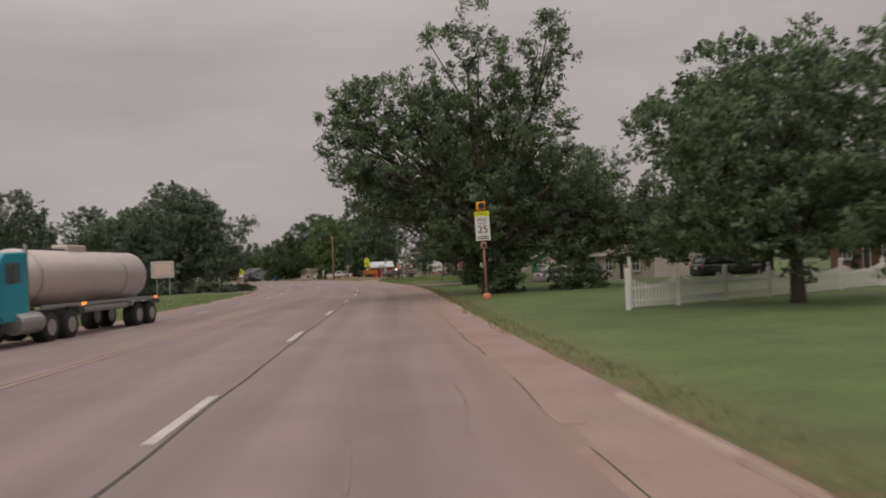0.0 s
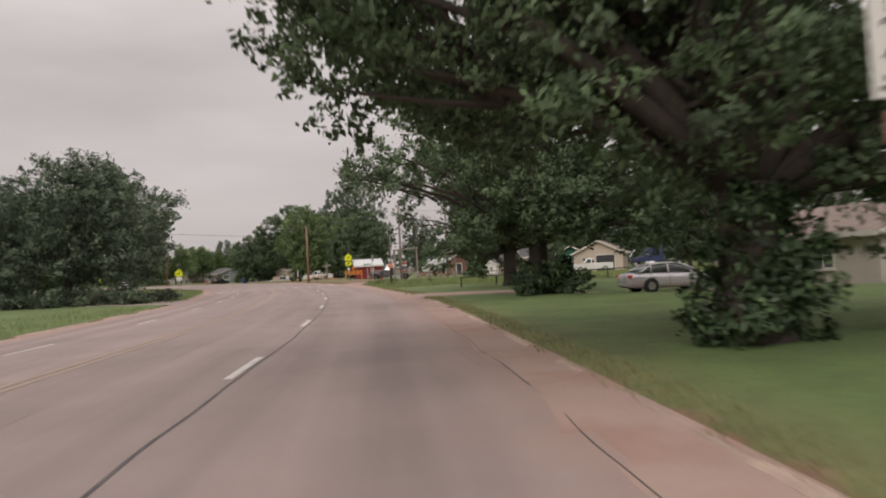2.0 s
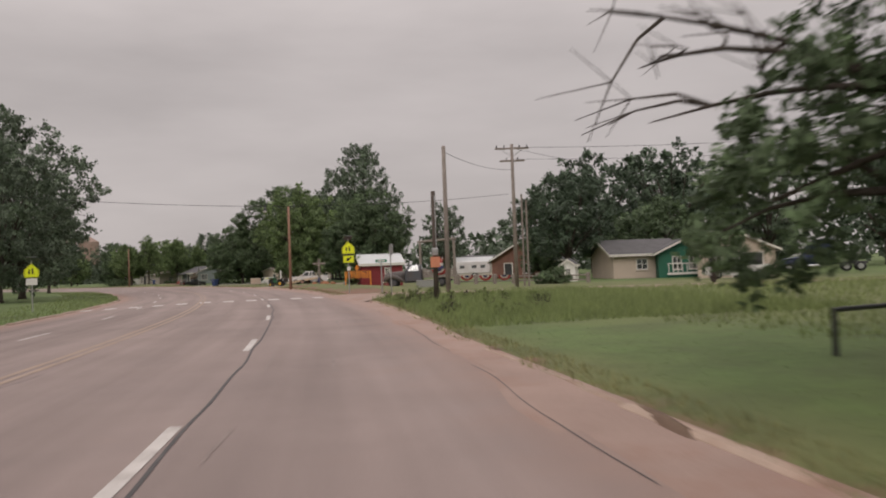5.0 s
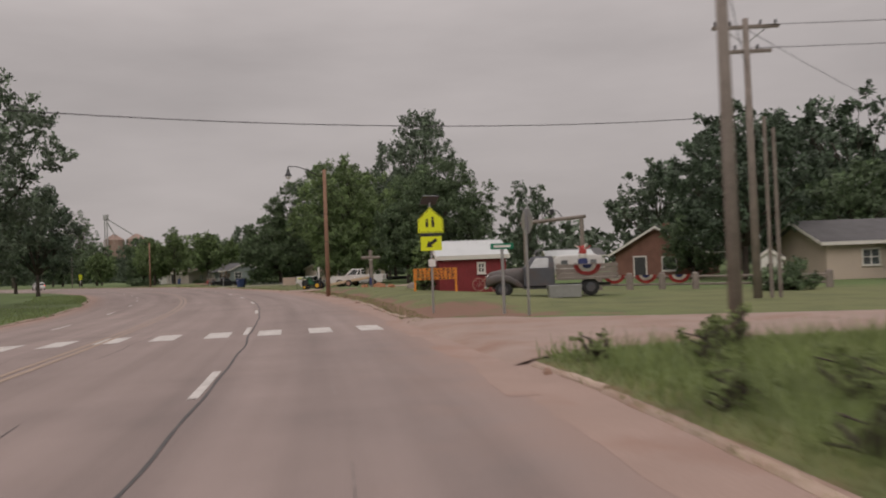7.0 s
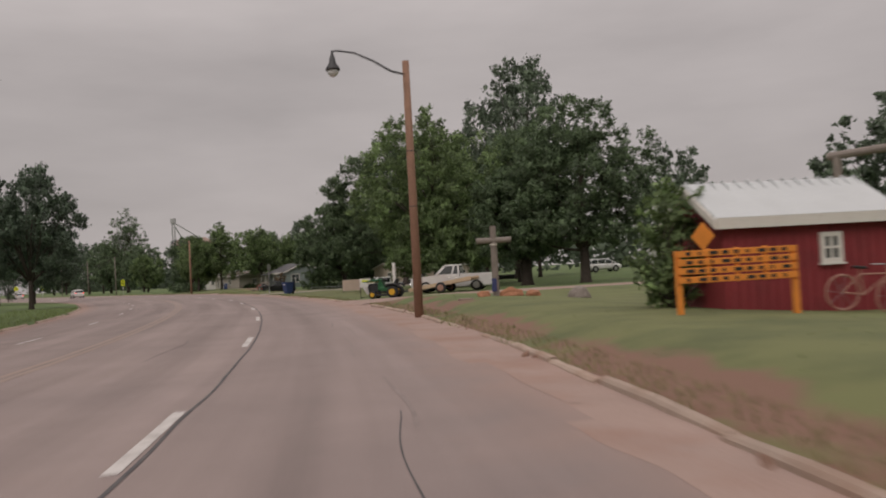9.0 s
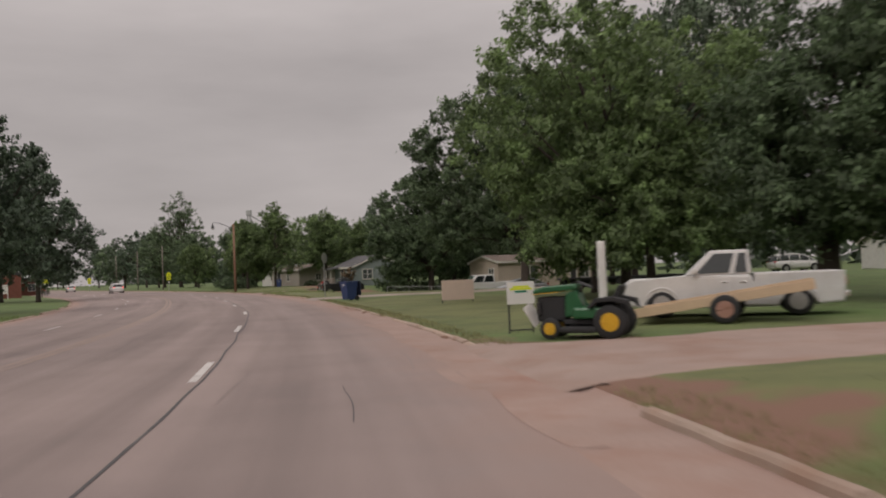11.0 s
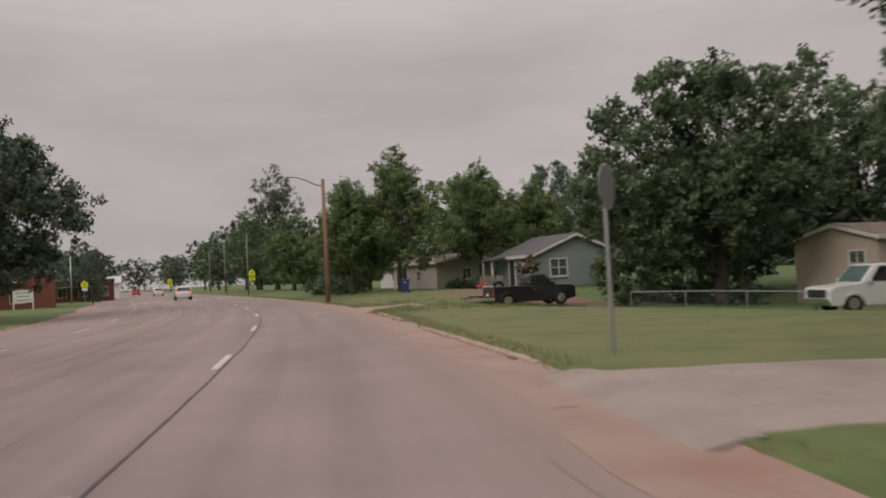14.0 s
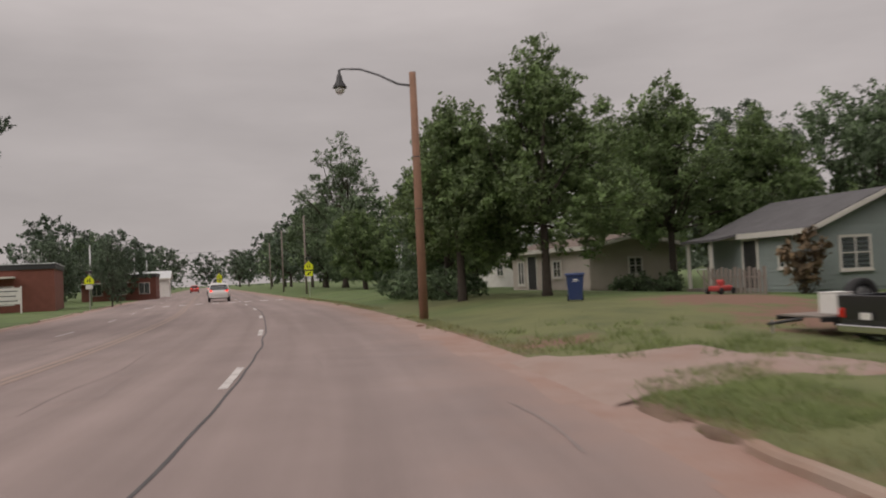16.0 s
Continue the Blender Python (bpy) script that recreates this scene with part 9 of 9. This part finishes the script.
def wheelie_bin(x, y, turn, scale=1.0, z=None, open_lid=False):
    root = thing("wheelie_bin", at_turn(x, y, turn, z, scale), "dark blue plastic wheeled bin with its lid hung open" if open_lid else "dark blue plastic wheeled rubbish bin on the grass", "rubbish bin", "rubbish bins")
    bm = bmesh.new()
    lv = []
    for zz, wx, wy in ((0.06, 0.24, 0.26), (0.55, 0.28, 0.31), (0.98, 0.32, 0.37)):
        ring = []
        for sx, sy in ((-1, -1), (1, -1), (1, 1), (-1, 1)):
            for k in range(3):
                a = math.atan2(sy, sx) + (k - 1) * 0.35
                ring.append(bm.verts.new((sx * wx - 0.05 * (sx - math.cos(a) * 1.35), sy * wy - 0.05 * (sy - math.sin(a) * 1.35), zz)))
        lv.append(ring)
    for a, b in zip(lv, lv[1:]):
        n = len(a)
        for k in range(n):
            bm.faces.new((a[k], a[(k + 1) % n], b[(k + 1) % n], b[k]))
    bm.faces.new(lv[0][::-1])
    bm.faces.new(lv[-1])
    part("tub", bm, BIN_BLUE, root)
    part("rim", box(-0.35, 0.35, -0.4, 0.4, 0.955, 1.0, 0.015), BIN_BLUE, root)
    if open_lid:
        part("lid", extrude([(0.40, 0.98), (0.44, 1.02), (0.50, 0.96), (0.52, 0.3), (0.47, 0.24), (0.45, 0.3), (0.45, 0.9)], 0.72, m=pose(0, 0, 0, 0, 0, 90), bevel=0.012), BIN_DARK, root)
        # the tub is closed: a dark slab on top imitates its shaded hollow
        part("inside", box(-0.3, 0.3, -0.34, 0.34, 0.96, 1.004), BIN_DARK, root)
    else:
        part("lid", extrude([(-0.42, 1.003), (0.4, 1.003), (0.4, 1.03), (0.2, 1.08), (-0.25, 1.08), (-0.42, 1.04)], 0.74, m=pose(0, 0, 0, 0, 0, 90), bevel=0.012), BIN_BLUE, root)
    part("handle", tube([(-0.26, 0.44, 0.96), (-0.26, 0.5, 0.98), (0.26, 0.5, 0.98), (0.26, 0.44, 0.96)], [0.018] * 4, 8), BLACK, root)
    part("badge", box(-0.09, 0.09, -0.362, -0.352, 0.8, 0.9, 0.004), SIGN_WHITE, root)
    part("badge_line", box(-0.13, 0.13, -0.358, -0.35, 0.755, 0.775), SIGN_WHITE, root)
    for s in (-1, 1):
        wheel(root, s * 0.27, 0.3, 0.13, 0.06, BLACK, z=0.13).matrix_basis = pose(s * 0.27, 0.3, 0.13, 0, 90, 0)
    part("axle", tube([(-0.3, 0.3, 0.13), (0.3, 0.3, 0.13)], [0.015, 0.015], 8), BLACK, root)
    return root


wheelie_bin(-37.4, 191.5, -38, 1.05, None, True)
wheelie_bin(-61.3, 236.1, 20, 0.82)

# mobile home and its cars
house(pose(-32.51, 237.64, -0.7, 0, 0, 49.6), "beige mobile home with white trim and brown roof", 14, 4.5, 2.86, 3.48, TAN_WALL, SHINGLE_BROWN, 0.2, windows=[("left", 1.2, 1.1, 0.75, 1.1), ("front", -2.7, 0.85, 1.9, 1.5), ("front", 1.6, 1.3, 1.5, 0.95), ("front", 5.4, 0.95, 1.2, 1.1)], doors=[("front", 3.6, 0.2, 0.85, 2.0)], name="mobile_home", category="mobile home", siding=0.2)
pickup(-35.9, 224.8, 207, "white crew-cab pickup before a mobile home", CAR_WHITE, 1.0, 3.5, 5.6, True, 0.38, 1.12, 1.85, z=None)
sedan(-32.0, 222.9, 196, "silver coupe parked on a gravel drive", CAR_SILVER, 0.97)

# the black pickup and the house at the end
pickup(-51.5, 229.4, 40, "black lifted pickup with chrome wheels on bare soil", CAR_BLACK, 0.86, 3.4, 5.2, radius=0.42, belt=1.2, roof=1.86, rim=CHROME)
H3 = pose(-54.29, 247.15, 0.2, 0, 0, -49.2)
h3 = house(H3, "blue-grey weatherboard cottage with a dark shingle roof", 6.12, 6.38, 2.23, 3.5, BLUEGREY_WALL, SHINGLE, 0.3, windows=[("right", -1.35, 0.75, 1.2, 1.1), ("front", 1.7, 0.9, 0.6, 0.7)], doors=[("front", -0.4, 0.1, 0.85, 1.85)], siding=0.16)
for x in (-2.95, -1.3):
    part("porch_post", box(x - 0.06, x + 0.06, -4.45, -4.33, 0, 2.0, 0.008), TRIM, h3)
part("porch_roof", extrude([(-4.6, 1.98), (-3.3, 2.2), (-3.3, 2.3), (-4.6, 2.08)], 2.4, m=pose(-2.0, 0, 0, 0, 0, 90)), SHINGLE, h3)
part("porch_floor", box(-3.1, -0.8, -4.5, -3.25, -0.3, 0.12, 0.01), WOOD_GREY, h3)
part("step", box(-2.2, -1.4, -4.9, -4.55, -0.3, 0.0, 0.01), CONCRETE, h3)
house(pose(-66.5, 256.3, 0.25, 0, 0, -35), "low tan cottage behind shrubs and trees", 7.0, 6.0, 2.2, 2.75, PALE_WALL, SHINGLE_BROWN, 0.4, windows=[("front", 0.8, 0.75, 0.6, 0.8), ("front", -2.6, 0.4, 0.5, 1.2), ("right", 0, 0.75, 0.8, 0.8)], doors=[("front", -1.5, 0.1, 0.8, 1.8)], siding=0.18)
house(pose(-75, 275.5, 0.2, 0, 0, -40), "long low white building behind trees", 16, 6, 2.3, 3.2, WHITE, METAL_ROOF, 0.3, category="building", name="low_building", windows=[("front", -4, 0.9, 1.0, 0.9), ("front", 2, 0.9, 1.0, 0.9), ("right", 0, 0.9, 1.0, 0.9)])


def chain_fence():
    root = thing("chain_link_fence", pose(0, 0, 0), "low chain-link fence with pale steel posts", "fence")
    pts = [(-46.2, 228.2), (-43.6, 226.9), (-41.0, 225.6), (-38.4, 224.4)]
    for x, y in pts:
        part("post", tube([(x, y, land(x, y) - 0.1), (x, y, land(x, y) + 0.75)], [0.03, 0.03], 8), STEEL, root)
    for a, b in zip(pts, pts[1:]):
        part("rail", tube([(*a, land(*a) + 0.74), (*b, land(*b) + 0.74)], [0.022, 0.022], 8), STEEL, root)
        bm = bmesh.new()
        A, B = Vector((*a, land(*a) + 0.05)), Vector((*b, land(*b) + 0.05))
        n = 16
        for k in range(n):
            for d in (1, -1):
                p = A.lerp(B, k / n)
                q = A.lerp(B, min(max((k + d * 4) / n, 0), 1))
                tube([p, q + Vector((0, 0, 0.66 * min(abs((q - p).length / ((B - A).length * 4 / n)), 1)))], [0.004, 0.004], 3, bm, cap=False)
        part("mesh", bm, STEEL, root)


chain_fence()


def board_fence():
    root = thing("board_fence", pose(0, 0, 0), "weathered low board fence before a cottage", "fence")
    a, b = Vector((-58.2, 241.6, 0)), Vector((-56.0, 239.6, 0))
    for k in range(14):
        p = a.lerp(b, k / 13)
        pl = part("board", box(-0.07, 0.07, -0.012, 0.012, 0, 0.85 + 0.05 * ((k * 5) % 3), 0.004), WOOD_GREY, root)
        pl.matrix_basis = pose(p.x, p.y, land(p.x, p.y) - 0.03, 0, 0, -42)
    part("rail", tube([a + Vector((0, 0, 0.85)), b + Vector((0, 0, 0.85))], [0.03, 0.03], 4), WOOD_GREY, root)


board_fence()


def ride_on_toy():
    root = thing("push_mower", at_turn(-57.4, 239.6, 60), "small red mower in a front yard", "mower")
    part("deck", box(-0.35, 0.35, -0.25, 0.25, 0.1, 0.28, 0.06), BUNT_RED, root)
    part("engine", lathe([(0.14, 0.28), (0.15, 0.42), (0.1, 0.48)], 12), BUNT_RED, root)
    part("handle", tube([(-0.3, -0.2, 0.25), (-0.9, -0.2, 0.85), (-0.9, 0.2, 0.85), (-0.3, 0.2, 0.25)], [0.015] * 4, 6), STEEL, root)
    for x in (-0.3, 0.3):
        for s in (-1, 1):
            wheel(root, x, s * 0.28, 0.11, 0.05, BLACK)


ride_on_toy()
stop_sign_back(-42.49, 201.16, 80, "grey octagonal sign seen from behind in a lawn")

# brick school buildings at the far left
def brick_building(m, label, w, d, h):
    root = thing("brick_building", m, label, "building")
    part("wall", box(-w / 2, w / 2, -d / 2, d / 2, -0.4, h - 0.45), BRICK, root)
    part("parapet", box(-w / 2 - 0.12, w / 2 + 0.12, -d / 2 - 0.12, d / 2 + 0.12, h - 0.45, h, 0.03), DARK_STEEL, root)
    part("roof_edge", box(-w / 2 - 0.16, w / 2 + 0.16, -d / 2 - 0.16, d / 2 + 0.16, h, h + 0.09, 0.01), METAL_ROOF, root)
    part("canopy", box(-w / 2 - 0.4, w / 2 - 3, -d / 2 - 1.3, -d / 2, h - 1.15, h - 1.0, 0.02), TRIM, root)
    for k in range(int(w // 3.2)):
        x = -w / 2 + 2.0 + k * 3.2
        f = part("window", box(x - 0.75, x + 0.75, -d / 2 - 0.06, -d / 2 + 0.02, 0.55, 2.2, 0.01), TRIM, root)
        part("pane", box(x - 0.66, x - 0.03, -d / 2 - 0.075, -d / 2 - 0.062, 0.64, 2.12), GLASS_DARK, f)
        part("pane", box(x + 0.03, x + 0.66, -d / 2 - 0.075, -d / 2 - 0.062, 0.64, 2.12), GLASS_DARK, f)
    return root


brick_building(pose(-124.6, 258.6, 0.0, 0, 0, 47), "low red brick building with a flat dark roof edge", 15.5, 11, 4.0)
brick_building(pose(-150.5, 300.5, 0.15, 0, 0, 42), "small red brick building by the road", 10, 9, 3.4)
house(pose(-168, 318, 0.1, 0, 0, 42), "white gabled building along the road", 14, 8, 3.0, 4.2, WHITE, METAL_ROOF, 0.4, windows=[("front", -4, 0.9, 1.4, 1.2), ("front", 3, 0.9, 1.4, 1.2), ("right", 0, 0.9, 1.4, 1.2)], category="building", name="white_building")


def board_on_posts(x, y, label, w, z0, z1, turn=0.0, material=WHITE, bars=3, bar_mat=DARK_STEEL):
    root = thing("notice_board", face_road(x, y, None, turn), label, "sign")
    for s in (-1, 1):
        part("post", box(s * w / 2 - 0.06, s * w / 2 + 0.06, -0.06, 0.06, -0.1, z1 + 0.12, 0.01), material, root)
    b = part("board", box(-w / 2 + 0.062, w / 2 - 0.062, -0.03, 0.03, z0, z1, 0.006), material, root)
    for k in range(bars):
        z = z1 - (z1 - z0) * (k + 0.7) / (bars + 0.4)
        ww = w * (0.3 if k % 2 else 0.38)
        part("text_bar", box(-ww, ww, -0.037, -0.0305, z - 0.035, z + 0.035), bar_mat, b)


board_on_posts(-115.2, 256.0, "white notice board on two posts on a lawn", 1.9, 0.75, 2.1)
board_on_posts(-33.6, 117.4, "black sign board with white lettering bars", 2.2, 0.75, 1.7, 10, DARK_STEEL, 3, SIGN_WHITE)
for x, y, h in ((-101.0, 277.4, 7.6), (-118.5, 297.0, 7.8), (-143.0, 326.0, 8.0), (-88.5, 283, 7.5)):
    pole(x, y, h, 0.11, 0.08, WOOD_GREY)
for x, y, h in ((-127.0, 274.5, 6.5), (-160.0, 312.0, 7.5), (-190.0, 344.0, 8.0)):
    pole(x, y, h, 0.1, 0.08, STEEL, "slim pale roadside pole")
cable("overhead_cable", [(-160, 312, 7.4), (-143, 326, 7.6)], 0.4)


def grain_tower():
    root = thing("grain_elevator", pose(-269, 672, 0), "distant grain elevator leg above the trees", "tower")
    part("silo", lathe([(7, 0), (7, 30), (1, 34)], 24, m=pose(0, 0, 0)), CONCRETE, root)
    part("silo", lathe([(7, 0), (7, 30), (1, 34)], 24, m=pose(15, 3, 0)), CONCRETE, root)
    for x in (-2.9, -1.1):
        part("leg", box(x - 0.35, x + 0.35, -8.4, -7.6, 0, 45, 0.1), STEEL, root)
    part("head_house", box(-3.6, -0.4, -9, -7, 44, 47.5, 0.1), STEEL, root)
    for k in range(14):
        part("brace", box(-2.9, -1.1, -8.2, -7.8, 2 + 3 * k, 2.3 + 3 * k), STEEL, root)
    part("spout", tube([(-2, -8, 45), (14, 0, 33)], [0.4, 0.4], 8), STEEL, root)
    part("spout", tube([(-2, -8, 44), (2, -3, 33)], [0.35, 0.35], 8), STEEL, root)


grain_tower()
# traffic ahead, as it stands at the end of the shot
s_car = beside(-101.0, 270.0)[0]
p = along(s_car, -1.75)
sedan(p.x, p.y, heading(s_car) + 90, "white sport utility car in the inner lane", CAR_WHITE, 0.98, 0.0, RED_LIT, True)
for ds, d, lab, paint in ((75, -1.8, "white car far along the road", CAR_WHITE), (120, -5.4, "dark red car far along the road", BUNT_RED)):
    p = along(s_car + ds, d)
    sedan(p.x, p.y, heading(s_car + ds) + 90, lab, paint, 1.0, 0.0, RED_LIT, True)


def utility_trailer():
    """A low steel trailer with a white machine and a worn tyre lying on it."""
    x, y = -53.35, 230.3
    m = at_turn(x, y, 40)
    root = thing("utility_trailer", m, "low rusty utility trailer with a plank deck", "trailer")
    for k in range(6):
        part("plank", box(-1.45, 1.45, -0.66 + k * 0.22, -0.66 + k * 0.22 + 0.205, 0.44, 0.48, 0.004), WOOD_GREY, root)
    for s in (-1, 1):
        part("side_rail", box(-1.48, 1.48, s * 0.70 - 0.03, s * 0.70 + 0.03, 0.36, 0.46, 0.006), DARK_STEEL, root)
        wheel(root, 0.35, s * 0.86, 0.28, 0.16, RUST_POST)
    part("axle", tube([(0.35, -0.8, 0.28), (0.35, 0.8, 0.28)], [0.035, 0.035], 8), DARK_STEEL, root)
    part("tongue", tube([(-1.4, 0, 0.4), (-2.2, 0, 0.34)], [0.04, 0.03], 8), DARK_STEEL, root)
    part("jack_leg", tube([(-2.1, 0, 0.42), (-2.1, 0, -0.02)], [0.025, 0.025], 8), STEEL, root)
    old = thing("old_washer", m @ pose(-0.75, -0.25, 0.48, 0, 0, 6), "old white metal appliance on a trailer deck", "appliance")
    part("casing", box(-0.22, 0.22, -0.25, 0.25, 0.0, 0.42, 0.02), WHITE, old)
    part("lid", box(-0.225, 0.225, -0.255, 0.255, 0.424, 0.45, 0.01), WHITE, old)
    tyre = thing("loose_tyre", m @ pose(-0.22, -0.35, 0.48 + 0.36, 90, 0, 0), "worn black tyre standing on a trailer", "tyre")
    part("tread", lathe([(0.2, -0.11), (0.31, -0.12), (0.355, -0.09), (0.36, 0), (0.355, 0.09), (0.31, 0.12), (0.2, 0.11), (0.19, 0), (0.2, -0.11)], 28), BLACK, tyre, smooth=True)
    part("rim", lathe([(0.03, -0.03), (0.12, -0.02), (0.17, -0.08), (0.2, -0.085), (0.195, 0.08), (0.03, 0.03)], 24), STEEL, tyre, smooth=True)


utility_trailer()


def flatbed_trailer():
    """A long black haulage trailer with tandem axles, standing on its legs."""
    root = thing("flatbed_trailer", at_turn(-23.2, 217.3, 15), "long black flatbed haulage trailer parked under trees", "trailer")
    part("deck", box(-5.0, 5.0, -1.2, 1.2, 1.02, 1.14, 0.01), DARK_STEEL, root)
    for s in (-1, 1):
        part("beam", box(-4.9, 4.6, s * 0.45 - 0.06, s * 0.45 + 0.06, 0.66, 1.016, 0.01), BLACK, root)
        part("side_rail", box(-5.0, 5.0, s * 1.225 - 0.02, s * 1.225 + 0.02, 0.98, 1.16, 0.005), BLACK, root)
        part("landing_leg", box(2.9, 3.02, s * 0.7 - 0.06, s * 0.7 + 0.06, -0.02, 1.0, 0.01), DARK_STEEL, root)
        for x in (-4.0, -2.4):
            wheel(root, x, s * 1.0, 0.46, 0.34, CHROME)
    for x in (-4.0, -2.4):
        part("axle", tube([(x, -0.95, 0.46), (x, 0.95, 0.46)], [0.06, 0.06], 8), DARK_STEEL, root)
    part("mud_flap", box(-4.78, -4.76, -1.15, -0.65, 0.25, 0.98), BLACK, root)
    part("mud_flap", box(-4.78, -4.76, 0.65, 1.15, 0.25, 0.98), BLACK, root)
    part("tool_box", box(-0.6, 0.6, -1.15, -0.55, 0.55, 0.97, 0.02), DARK_STEEL, root)


flatbed_trailer()
